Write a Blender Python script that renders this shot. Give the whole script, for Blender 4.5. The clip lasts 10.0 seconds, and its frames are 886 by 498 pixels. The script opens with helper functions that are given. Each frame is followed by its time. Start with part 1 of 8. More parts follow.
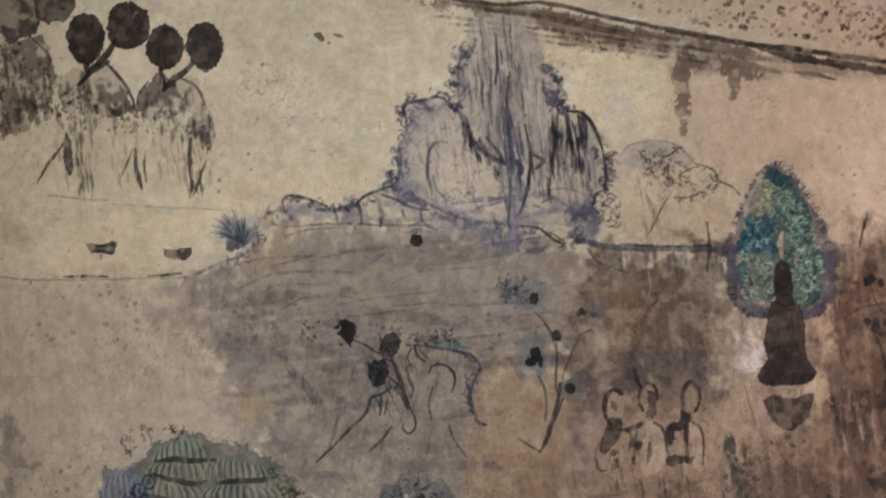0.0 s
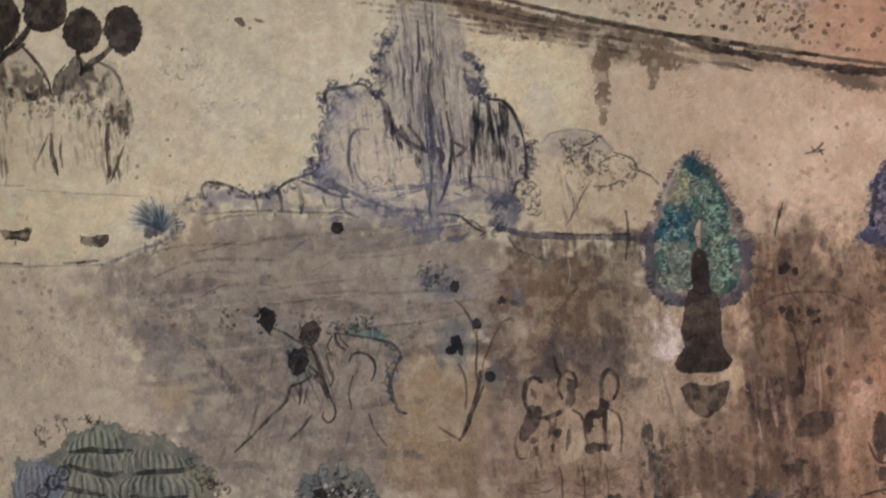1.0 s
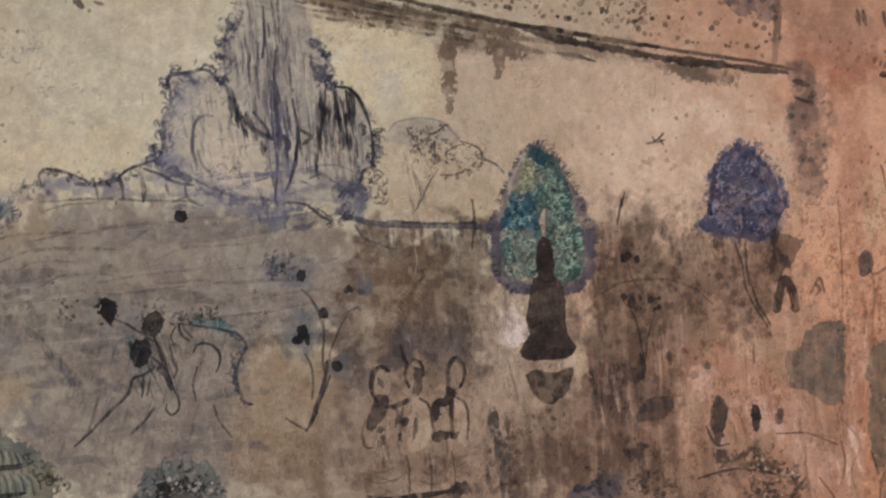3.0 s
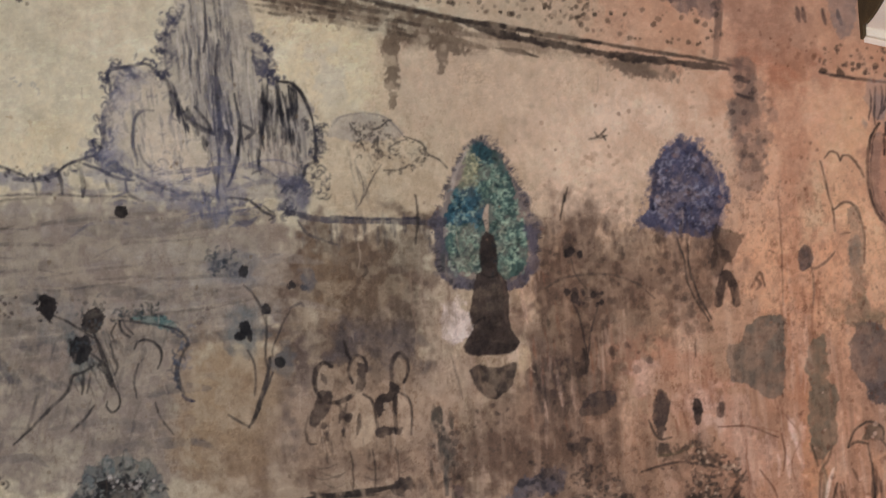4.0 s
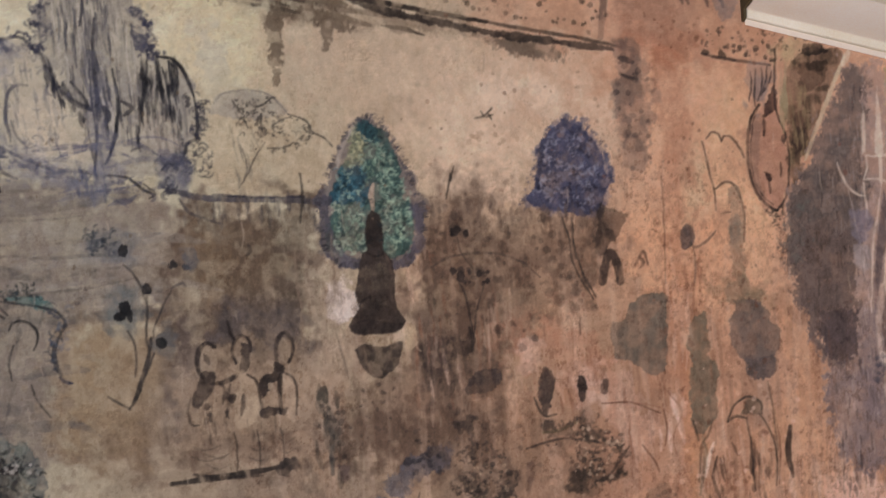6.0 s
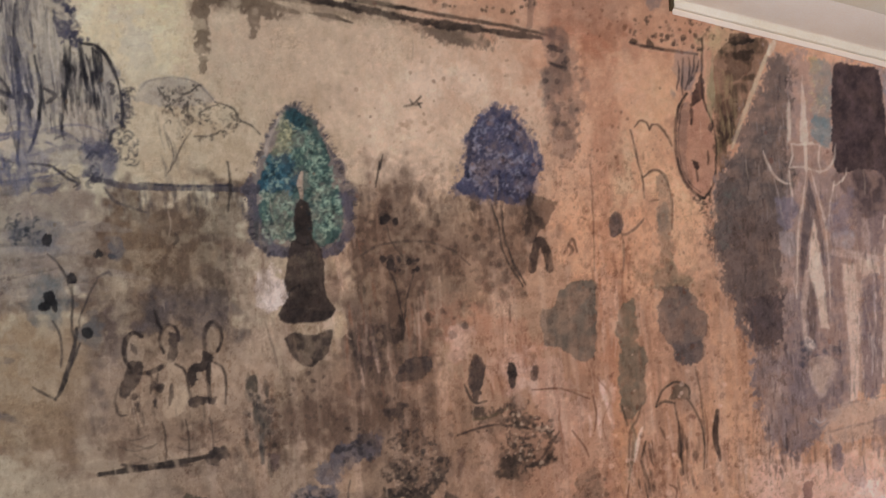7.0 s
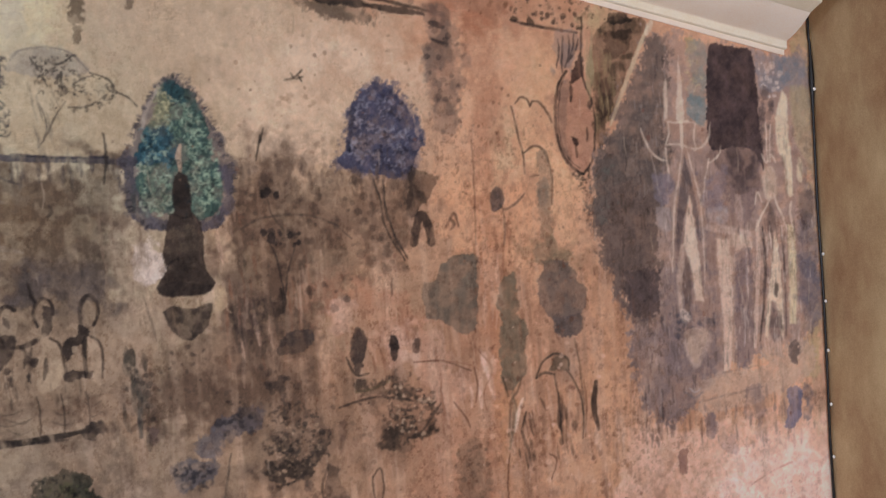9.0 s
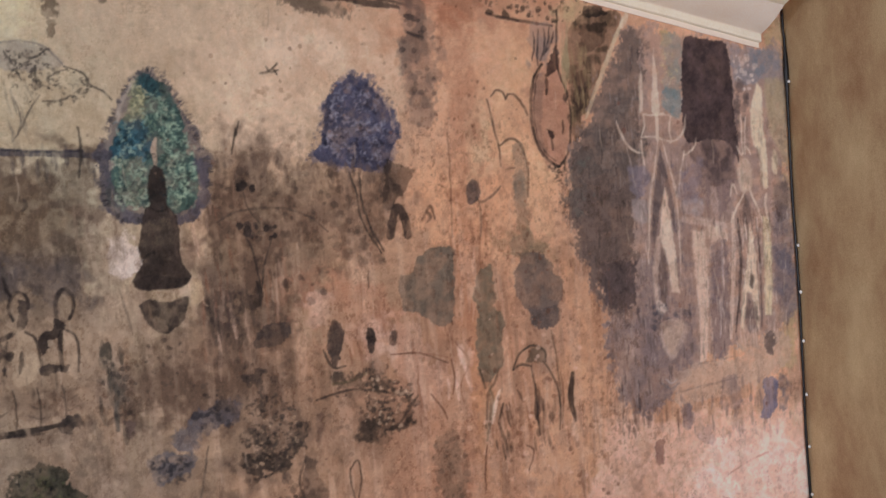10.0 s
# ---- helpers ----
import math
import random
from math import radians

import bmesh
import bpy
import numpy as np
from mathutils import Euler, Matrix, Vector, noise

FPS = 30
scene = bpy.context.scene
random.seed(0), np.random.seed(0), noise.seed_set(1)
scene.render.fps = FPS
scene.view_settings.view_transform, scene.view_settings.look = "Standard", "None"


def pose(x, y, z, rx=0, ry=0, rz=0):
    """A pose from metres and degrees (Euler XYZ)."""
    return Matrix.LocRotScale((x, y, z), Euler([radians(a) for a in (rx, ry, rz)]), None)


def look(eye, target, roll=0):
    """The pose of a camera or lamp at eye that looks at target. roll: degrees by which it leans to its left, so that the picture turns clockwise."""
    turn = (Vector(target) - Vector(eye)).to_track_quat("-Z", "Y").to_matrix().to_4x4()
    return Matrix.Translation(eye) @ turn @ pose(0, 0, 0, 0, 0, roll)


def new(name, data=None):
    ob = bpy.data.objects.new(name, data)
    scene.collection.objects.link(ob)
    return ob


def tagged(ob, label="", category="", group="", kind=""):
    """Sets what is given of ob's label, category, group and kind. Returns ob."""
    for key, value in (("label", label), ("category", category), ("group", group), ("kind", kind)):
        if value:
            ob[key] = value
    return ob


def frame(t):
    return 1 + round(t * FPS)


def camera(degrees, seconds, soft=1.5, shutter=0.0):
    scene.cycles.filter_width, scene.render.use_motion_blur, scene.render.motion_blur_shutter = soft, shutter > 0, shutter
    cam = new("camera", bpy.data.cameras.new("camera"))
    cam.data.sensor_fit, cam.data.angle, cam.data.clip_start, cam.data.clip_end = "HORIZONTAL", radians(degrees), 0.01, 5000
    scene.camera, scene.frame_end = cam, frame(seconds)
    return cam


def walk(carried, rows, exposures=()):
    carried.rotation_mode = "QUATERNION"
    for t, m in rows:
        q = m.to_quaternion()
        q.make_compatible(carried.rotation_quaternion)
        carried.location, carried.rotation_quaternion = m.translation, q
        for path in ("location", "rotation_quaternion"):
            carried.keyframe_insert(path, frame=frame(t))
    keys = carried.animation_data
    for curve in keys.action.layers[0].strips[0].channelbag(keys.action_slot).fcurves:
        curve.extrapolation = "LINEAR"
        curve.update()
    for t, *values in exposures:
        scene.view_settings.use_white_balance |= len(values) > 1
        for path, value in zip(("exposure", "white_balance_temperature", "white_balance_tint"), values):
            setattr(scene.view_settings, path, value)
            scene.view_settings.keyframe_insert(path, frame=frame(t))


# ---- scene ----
cam = camera(50.0, 10.0, soft=1.4)
PATH = [
    (0, (0.426, -1.08, 1.726), (0.222, 0.909, 1.749), -4.5),
    (0.5, (0.502, -1.067, 1.668), (0.328, 0.925, 1.706), -4.4),
    (1, (0.555, -1.056, 1.665), (0.435, 0.94, 1.687), -4.3),
    (1.5, (0.616, -1.048, 1.634), (0.545, 0.95, 1.66), -4.3),
    (2, (0.697, -1.042, 1.647), (0.657, 0.958, 1.652), -4.3),
    (2.5, (0.749, -1.039, 1.633), (0.75, 0.961, 1.637), -4.3),
    (3, (0.819, -1.035, 1.626), (0.855, 0.965, 1.624), -4.4),
    (4.5, (0.966, -1.038, 1.601), (1.084, 0.959, 1.583), -4.5),
    (5, (1.015, -1.04, 1.594), (1.164, 0.954, 1.564), -4.5),
    (5.5, (1.052, -1.036, 1.583), (1.234, 0.956, 1.543), -4.5),
    (7, (1.229, -1.064, 1.567), (1.51, 0.914, 1.483), -4.6),
    (7.5, (1.278, -1.078, 1.542), (1.597, 0.894, 1.452), -4.7),
    (8, (1.329, -1.099, 1.521), (1.679, 0.868, 1.425), -4.5),
    (8.5, (1.369, -1.116, 1.519), (1.752, 0.844, 1.407), -4.4),
    (9, (1.403, -1.13, 1.501), (1.816, 0.823, 1.383), -4.4),
    (9.5, (1.426, -1.141, 1.494), (1.852, 0.809, 1.369), -4.5),
    (10, (1.45, -1.154, 1.484), (1.881, 0.795, 1.357), -4.6),
]
walk(cam, [(t, look(eye, target, roll)) for t, eye, target, roll in PATH])

# ---------------------------------------------------------------- light
world = bpy.data.worlds.new("sky")
scene.world = world
world.use_nodes = True
wn = world.node_tree.nodes
sky = wn.new("ShaderNodeTexSky")
sky.sky_type, sky.sun_disc = "NISHITA", False
sky.sun_elevation, sky.sun_rotation = radians(40), radians(200)
world.node_tree.links.new(sky.outputs[0], wn["Background"].inputs[0])
wn["Background"].inputs[1].default_value = 0.1


def opening_light(name, x, y, z, w, h, watts, colour, ahead):
    """An area lamp set in an opening of a wall."""
    lamp = bpy.data.lights.new(name, "AREA")
    lamp.shape, lamp.size, lamp.size_y, lamp.energy, lamp.color = "RECTANGLE", w, h, watts, colour
    ob = new(name, lamp)
    ob.matrix_world = look((x, y, z), (x + ahead[0], y + ahead[1], z))


opening_light("doorway_daylight", 2.35, -3.36, 1.05, 1.3, 2.1, 114, (0.9, 0.98, 1.21), (0, 1))
opening_light("window_daylight", -0.4, -3.36, 1.65, 1.5, 1.3, 26, (0.9, 0.98, 1.21), (0, 1))
# Added fill lamp that brightens the east wall; no window is known here
opening_light("side_fill_light", -1.86, -0.9, 1.5, 1.4, 1.4, 70, (0.92, 0.98, 1.2), (1, 0))
scene.view_settings.exposure = -0.24


# ---------------------------------------------------------------- materials
def lin(c):
    """Linear colour from 0-255 values."""
    return tuple((v / 255 / 12.92) if v < 10.3 else (((v / 255) + 0.055) / 1.055) ** 2.4 for v in c)


def surface(name, colour_a, colour_b, scale=6.0, rough=0.85, bump=0.15, fine=180.0, streak=1.0, metal=0.0):
    """Two-scale mottled surface with fine relief; streak under 1 draws the mottling out upright."""
    mat = bpy.data.materials.new(name)
    mat.use_nodes = True
    n, l = mat.node_tree.nodes, mat.node_tree.links
    b = n["Principled BSDF"]
    b.inputs["Roughness"].default_value, b.inputs["Metallic"].default_value = rough, metal
    co = n.new("ShaderNodeNewGeometry")
    mp = n.new("ShaderNodeMapping")
    mp.inputs["Scale"].default_value = (1, 1, streak)
    l.new(co.outputs["Position"], mp.inputs["Vector"])
    big = n.new("ShaderNodeTexNoise")
    big.inputs["Scale"].default_value, big.inputs["Detail"].default_value, big.inputs["Roughness"].default_value = scale, 8, 0.65
    l.new(mp.outputs[0], big.inputs["Vector"])
    ramp = n.new("ShaderNodeValToRGB")
    ramp.color_ramp.elements[0].position, ramp.color_ramp.elements[1].position = 0.34, 0.68
    ramp.color_ramp.elements[0].color, ramp.color_ramp.elements[1].color = (*lin(colour_a), 1), (*lin(colour_b), 1)
    l.new(big.outputs[0], ramp.inputs[0])
    small = n.new("ShaderNodeTexNoise")
    small.inputs["Scale"].default_value, small.inputs["Detail"].default_value = fine, 4
    l.new(co.outputs["Position"], small.inputs["Vector"])
    mix = n.new("ShaderNodeMix")
    mix.data_type, mix.blend_type = "RGBA", "SOFT_LIGHT"
    mix.inputs[0].default_value = 0.5
    l.new(ramp.outputs[0], mix.inputs[6])
    l.new(small.outputs[0], mix.inputs[7])
    l.new(mix.outputs[2], b.inputs["Base Color"])
    bp = n.new("ShaderNodeBump")
    bp.inputs["Strength"].default_value, bp.inputs["Distance"].default_value = bump, 0.004
    l.new(small.outputs[0], bp.inputs["Height"])
    l.new(bp.outputs[0], b.inputs["Normal"])
    return mat


def painted_plaster():
    """Dry mural paint on lime plaster: the pigment layer with grain, hair cracks and worn relief."""
    mat = bpy.data.materials.new("painted_plaster")
    mat.use_nodes = True
    n, l = mat.node_tree.nodes, mat.node_tree.links
    b = n["Principled BSDF"]
    b.inputs["Roughness"].default_value = 0.8
    b.inputs["Specular IOR Level"].default_value = 0.25
    pig = n.new("ShaderNodeAttribute")
    pig.attribute_name = "pigment"
    geo = n.new("ShaderNodeNewGeometry")
    grain = n.new("ShaderNodeTexNoise")
    grain.inputs["Scale"].default_value, grain.inputs["Detail"].default_value, grain.inputs["Roughness"].default_value = 140, 5, 0.7
    l.new(geo.outputs["Position"], grain.inputs["Vector"])
    mp = n.new("ShaderNodeMapping")
    mp.inputs["Scale"].default_value = (1, 1, 0.7)
    l.new(geo.outputs["Position"], mp.inputs["Vector"])
    brush = n.new("ShaderNodeTexNoise")
    brush.inputs["Scale"].default_value, brush.inputs["Detail"].default_value, brush.inputs["Roughness"].default_value = 28, 9, 0.72
    l.new(mp.outputs[0], brush.inputs["Vector"])
    m1 = n.new("ShaderNodeMix")
    m1.data_type, m1.blend_type = "RGBA", "SOFT_LIGHT"
    m1.inputs[0].default_value = 0.25
    l.new(pig.outputs["Color"], m1.inputs[6])
    l.new(grain.outputs[0], m1.inputs[7])
    m2 = n.new("ShaderNodeMix")
    m2.data_type, m2.blend_type = "RGBA", "SOFT_LIGHT"
    m2.inputs[0].default_value = 0.45
    l.new(m1.outputs[2], m2.inputs[6])
    l.new(brush.outputs[0], m2.inputs[7])
    l.new(m2.outputs[2], b.inputs["Base Color"])
    bp = n.new("ShaderNodeBump")
    bp.inputs["Strength"].default_value, bp.inputs["Distance"].default_value = 0.25, 0.003
    l.new(grain.outputs[0], bp.inputs["Height"])
    l.new(bp.outputs[0], b.inputs["Normal"])
    return mat


MURAL = painted_plaster()
EAST = surface("stained_ochre_plaster", (168, 132, 96), (212, 188, 144), scale=3.6, streak=0.6, bump=0.3)
PLAIN = surface("limewashed_plaster", (176, 156, 128), (196, 178, 150), scale=2.0)
LIME = surface("cream_lime_moulding", (240, 226, 198), (250, 240, 218), scale=5.0, bump=0.1)
PINK = surface("pinkish_limewash", (246, 228, 206), (252, 238, 220), scale=4.0, bump=0.1)
BARE = surface("bare_brown_cornice_end", (70, 58, 36), (98, 82, 52), scale=9.0, bump=0.3)
# Unseen floor, kept pale so that it bounces light up to the cornice
BOUNCE_FLOOR = surface("pale_bounce_floor", (168, 158, 144), (194, 184, 168), scale=3.0, rough=0.6)
BOARDS = surface("dark_ceiling_boards", (92, 72, 54), (124, 100, 76), scale=3.0)
CABLE = surface("black_cable_sheath", (16, 14, 13), (26, 22, 20), scale=30, rough=0.45, bump=0.05)
CLIP = surface("white_plastic_clip", (236, 234, 226), (250, 248, 240), scale=20, rough=0.4, bump=0.0)


# ---------------------------------------------------------------- building helpers
def part(name, bm, material, parent=None, label=""):
    """Links a bmesh as one mesh object under a thing or a part."""
    me = bpy.data.meshes.new(name)
    bm.to_mesh(me)
    bm.free()
    me.materials.append(material)
    ob = new(name, me)
    if parent:
        ob.parent = parent
    if label:
        tagged(ob, label)
    return ob


def box(bm, x0, x1, y0, y1, z0, z1):
    m = Matrix.Translation(((x0 + x1) / 2, (y0 + y1) / 2, (z0 + z1) / 2)) @ Matrix.Diagonal((x1 - x0, y1 - y0, z1 - z0, 1))
    bmesh.ops.create_cube(bm, size=1, matrix=m)
    return bm


# ---------------------------------------------------------------- the room
X0, X1, Y0, Y1, TOP = -1.9, 3.618, -3.4, 2.2, 3.5
tagged(part("floor", box(bmesh.new(), X0 - 0.3, X1 + 0.3, Y0 - 0.3, Y1 + 0.3, -0.2, 0), BOUNCE_FLOOR), "unseen floor of the painted hall, pale to bounce light onto the cornice", "floor", kind="structure")
tagged(part("ceiling", box(bmesh.new(), X0 - 0.3, X1 + 0.3, Y0 - 0.3, Y1 + 0.3, TOP, TOP + 0.15), BOARDS), "dark brown board ceiling of the hall", "ceiling", kind="structure")
# unseen west wall; its opening is made up for the added side lamp
bm = bmesh.new()
for y0, y1, z0, z1 in ((Y0, -1.6, 0, TOP), (-1.6, -0.2, 0, 0.8), (-1.6, -0.2, 2.2, TOP), (-0.2, Y1, 0, TOP)):
    box(bm, X0 - 0.3, X0, y0, y1, z0, z1)
tagged(part("wall_west", bm, PLAIN), "unseen limewashed plaster side wall with an added opening for the fill lamp", "wall", kind="structure")
# wall_south has a doorway and a window
bm = bmesh.new()
for x0, x1, z0, z1 in ((X0 - 0.3, -1.15, 0, TOP), (-1.15, 0.35, 0, 1.0), (-1.15, 0.35, 2.3, TOP), (0.35, 1.7, 0, TOP), (1.7, 3.0, 2.1, TOP), (3.0, X1 + 0.3, 0, TOP)):
    box(bm, x0, x1, Y0 - 0.3, Y0, z0, z1)
tagged(part("wall_south", bm, PLAIN), "limewashed plaster wall with doorway and window", "wall", kind="structure")
bm = bmesh.new()
bmesh.ops.create_grid(bm, x_segments=60, y_segments=40, size=0.5)
for v in bm.verts:
    y, z = Y0 + (v.co.x + 0.5) * (Y1 + 0.3 - Y0), (v.co.y + 0.5) * TOP
    bump = 0.012 * noise.noise(Vector((y * 1.3, z * 1.1, 4.0))) + 0.004 * noise.noise(Vector((y * 5, z * 4, 9.0)))
    v.co = Vector((X1 + bump * min(1, max(0, (2.2 - y) * 4)), y, z))
bmesh.ops.reverse_faces(bm, faces=bm.faces)
box(bm, X1 + 0.02, X1 + 0.3, Y0, Y1 + 0.3, 0, TOP)
tagged(part("wall_east", bm, EAST), "stained ochre-brown plaster wall beside the mural", "wall", kind="structure")
bm = box(bmesh.new(), X0 - 0.3, X1 + 0.3, Y1 + 0.02, Y1 + 0.3, 0, TOP)
box(bm, X0, X1, Y1, Y1 + 0.02, 2.84, TOP)
box(bm, X0, -1.64, Y1, Y1 + 0.02, 0, 2.84)
tagged(part("wall_north_core", bm, PLAIN), "solid masonry core behind the painted plaster", "wall", kind="structure")


# ---------------------------------------------------------------- the mural: pigment laid on the plaster of wall_north
STEP, HIGH, WEST = 0.0034, 2.84, -1.64
NX, NZ = int(round((X1 - WEST) / STEP)) + 1, int(round(HIGH / STEP)) + 1
GX, GZ = np.meshgrid(WEST + (X1 - WEST) / (NX - 1) * np.arange(NX), STEP * np.arange(NZ))
PIG = np.zeros((NZ, NX, 3))
OWNER = np.zeros((NZ, NX), int)
MOTIFS = ["plaster"]
rng = np.random.default_rng(11)


def field(sx, sz, octaves=4, seed=0, gain=0.55):
    """Smooth random field over the whole wall, 0 to 1, with features of sx by sz metres."""
    r = np.random.default_rng(seed)
    total, amp, norm = np.zeros((NZ, NX)), 1.0, 0.0
    for o in range(octaves):
        fx, fz = (GX[0] - WEST) / sx * 2**o, GZ[:, 0] / sz * 2**o
        g = r.random((int(fz[-1]) + 2, int(fx[-1]) + 2))
        ix, iz = fx.astype(int), fz.astype(int)
        tx, tz = fx - ix, fz - iz
        tx, tz = tx * tx * (3 - 2 * tx), (tz * tz * (3 - 2 * tz))[:, None]
        a = g[iz][:, ix] * (1 - tx) + g[iz][:, ix + 1] * tx
        b = g[iz + 1][:, ix] * (1 - tx) + g[iz + 1][:, ix + 1] * tx
        total += amp * (a * (1 - tz) + b * tz)
        norm += amp
        amp *= gain
    return np.clip((total / norm - 0.5) * 1.6 + 0.5, 0, 1)


F_BIG, F_MID, F_FINE = field(0.9, 0.7, 4, 1), field(0.16, 0.16, 4, 2), field(0.03, 0.03, 2, 3)
F_RUN, F_DRY, F_WOB = field(0.035, 0.4, 4, 4), field(0.022, 0.05, 3, 5), field(0.05, 0.05, 3, 6)
F_PATCH = field(0.07, 0.07, 3, 7)
F_GRIT = field(0.009, 0.013, 2, 8, 0.8)


def gritty(alpha, w, grit):
    """Breaks a soft edge into grains of dry pigment."""
    grit = grit * np.clip(4 * alpha * (1 - alpha) + 0.25, 0, 1)
    return np.clip((alpha + (0.5 - F_GRIT[w]) * 1.2 * grit - 0.5) * (1 + 1.6 * grit) + 0.5, 0, 1) * np.clip(alpha * 6, 0, 1)


def P(text):
    """Points in metres from 'x,z' pairs in centimetres."""
    return np.array([[float(v) / 100 for v in pair.split(",")] for pair in text.split()])


def window(pts, pad):
    lo, hi = pts.min(0) - pad, pts.max(0) + pad
    i0, i1 = max(0, int((lo[0] - WEST) / STEP)), min(NX, int((hi[0] - WEST) / STEP) + 2)
    j0, j1 = max(0, int(lo[1] / STEP)), min(NZ, int(hi[1] / STEP) + 2)
    return slice(j0, j1), slice(i0, i1)


def lay(w, colour, alpha, motif=""):
    c = np.array(lin(colour))
    PIG[w] = PIG[w] * (1 - alpha[..., None]) + c * alpha[..., None]
    if motif:
        if motif not in MOTIFS:
            MOTIFS.append(motif)
        OWNER[w][alpha > 0.3] = MOTIFS.index(motif)


def curve(pts, n=8):
    """Smooth line through the points."""
    if len(pts) < 3:
        return pts
    p = np.vstack([2 * pts[0] - pts[1], pts, 2 * pts[-1] - pts[-2]])
    out = []
    for i in range(1, len(p) - 2):
        for t in np.arange(n) / n:
            out.append(0.5 * (2 * p[i] + (p[i + 1] - p[i - 1]) * t + (2 * p[i - 1] - 5 * p[i] + 4 * p[i + 1] - p[i + 2]) * t**2 + (3 * p[i] - p[i - 1] - 3 * p[i + 1] + p[i + 2]) * t**3))
    return np.array(out + [pts[-1]])


def edge_distance(w, pts, closed):
    """Distance of the cells to a line, and how far along it the nearest point lies."""
    x, z = GX[w], GZ[w]
    best, along = np.full(x.shape, 9.0), np.zeros(x.shape)
    ring = np.vstack([pts, pts[:1]]) if closed else pts
    for k, (a, b) in enumerate(zip(ring[:-1], ring[1:])):
        d = b - a
        t = np.clip(((x - a[0]) * d[0] + (z - a[1]) * d[1]) / max(d @ d, 1e-9), 0, 1)
        dist = np.hypot(x - a[0] - t * d[0], z - a[1] - t * d[1])
        near = dist < best
        best, along = np.where(near, dist, best), np.where(near, (k + t) / (len(ring) - 1), along)
    return best, along


def inside(w, pts):
    x, z = GX[w], GZ[w]
    hit = np.zeros(x.shape, bool)
    for a, b in zip(pts, np.roll(pts, -1, 0)):
        if a[1] != b[1]:
            hit ^= ((a[1] > z) != (b[1] > z)) & (x < (b[0] - a[0]) * (z - a[1]) / (b[1] - a[1]) + a[0])
    return hit


def stroke(pts, width, colour, a=0.85, dry=0.4, taper=0.6, motif="", smooth=True):
    """A brush line: width in mm, dry 0 to 1 breaks it up, taper thins its ends."""
    pts = curve(pts, 5) if smooth else pts
    colour = tuple(v * 0.86 for v in colour) if max(colour) < 112 else colour
    half = width * 1.2 / 2000
    w = window(pts, half * 2 + 0.012)
    d, s = edge_distance(w, pts, False)
    wide = half * (1 - taper * np.abs(2 * s - 1) ** 2) * (0.86 + 0.28 * F_WOB[w])
    alpha = gritty(np.clip((wide - d) / 0.005 + 0.6, 0, 1), w, 0.5 * dry) * a
    alpha *= 1 - dry * np.clip((F_DRY[w] - 0.45) * 4, 0, 1)
    lay(w, colour, alpha, motif)


def blob(pts, colour, a=0.85, soft=6, ragged=8, worn=0.35, motif="", runs=0.0, smooth=True, grit=0.8):
    """A filled patch: soft and ragged in mm, worn 0 to 1 lets the ground show through."""
    pts = curve(np.vstack([pts, pts[:1]]), 5)[:-1] if smooth else pts
    w = window(pts, (soft + ragged) / 1000 + 0.01)
    d, _ = edge_distance(w, pts, True)
    d = np.where(inside(w, pts), d, -d) + (F_WOB[w] - 0.5 + 0.5 * (F_FINE[w] - 0.5)) * ragged / 500
    alpha = np.clip(d / (soft / 1000) * 0.5 + 0.5, 0, 1)
    alpha = gritty(alpha * alpha * (3 - 2 * alpha), w, grit) * a
    alpha *= 1 - worn * np.clip((F_PATCH[w] * 0.55 + F_FINE[w] * 0.45 - 0.43) * 5, 0, 1)
    if runs:
        alpha *= 1 - runs * np.clip((F_RUN[w] - 0.42) * 4, 0, 1)
    lay(w, colour, alpha, motif)


def oval(pts, colour, a=0.85, soft=5, ragged=5, worn=0.25, motif=""):
    """A filled oval from its left, top, right and bottom points."""
    c, rx, rz = pts.mean(0), (pts[2, 0] - pts[0, 0]) / 2, (pts[1, 1] - pts[3, 1]) / 2
    t = np.arange(20) / 20 * 2 * np.pi
    blob(np.stack([c[0] + rx * np.cos(t), c[1] + rz * np.sin(t)], 1), colour, a, soft, ragged, worn, motif, smooth=False)


def wash(pts, colour, a=0.5, soft=60, runs=0.0, worn=0.45):
    """A thin stained area with a wide soft edge."""
    blob(pts, colour, a, soft * 1.3, soft * 1.6 + 12, worn, runs=runs, grit=0.0)


def hatch(pts, n, length, width, colour, a=0.7, lean=0.0, seed=0, motif="", dry=0.5):
    """Upright brush marks scattered inside an area; length in cm, width in mm."""
    r = np.random.default_rng(seed)
    lo, hi = pts.min(0), pts.max(0)
    made = 0
    for _ in range(n * 8):
        q = lo + (hi - lo) * r.random(2)
        hit = False
        for p0, p1 in zip(pts, np.roll(pts, -1, 0)):
            if (p0[1] > q[1]) != (p1[1] > q[1]) and q[0] < (p1[0] - p0[0]) * (q[1] - p0[1]) / (p1[1] - p0[1]) + p0[0]:
                hit = not hit
        if not hit:
            continue
        h = length / 100 * (0.4 + 1.1 * r.random())
        s = lean * h + 0.15 * h * (r.random() - 0.5)
        stroke(np.array([q + (-s / 2, h / 2), q + (0.1 * h * (r.random() - 0.5), 0), q + (s / 2, -h / 2)]), width * (0.6 + 0.8 * r.random()), colour, a * (0.5 + 0.5 * r.random()), dry, 0.7, motif)
        made += 1
        if made >= n:
            break


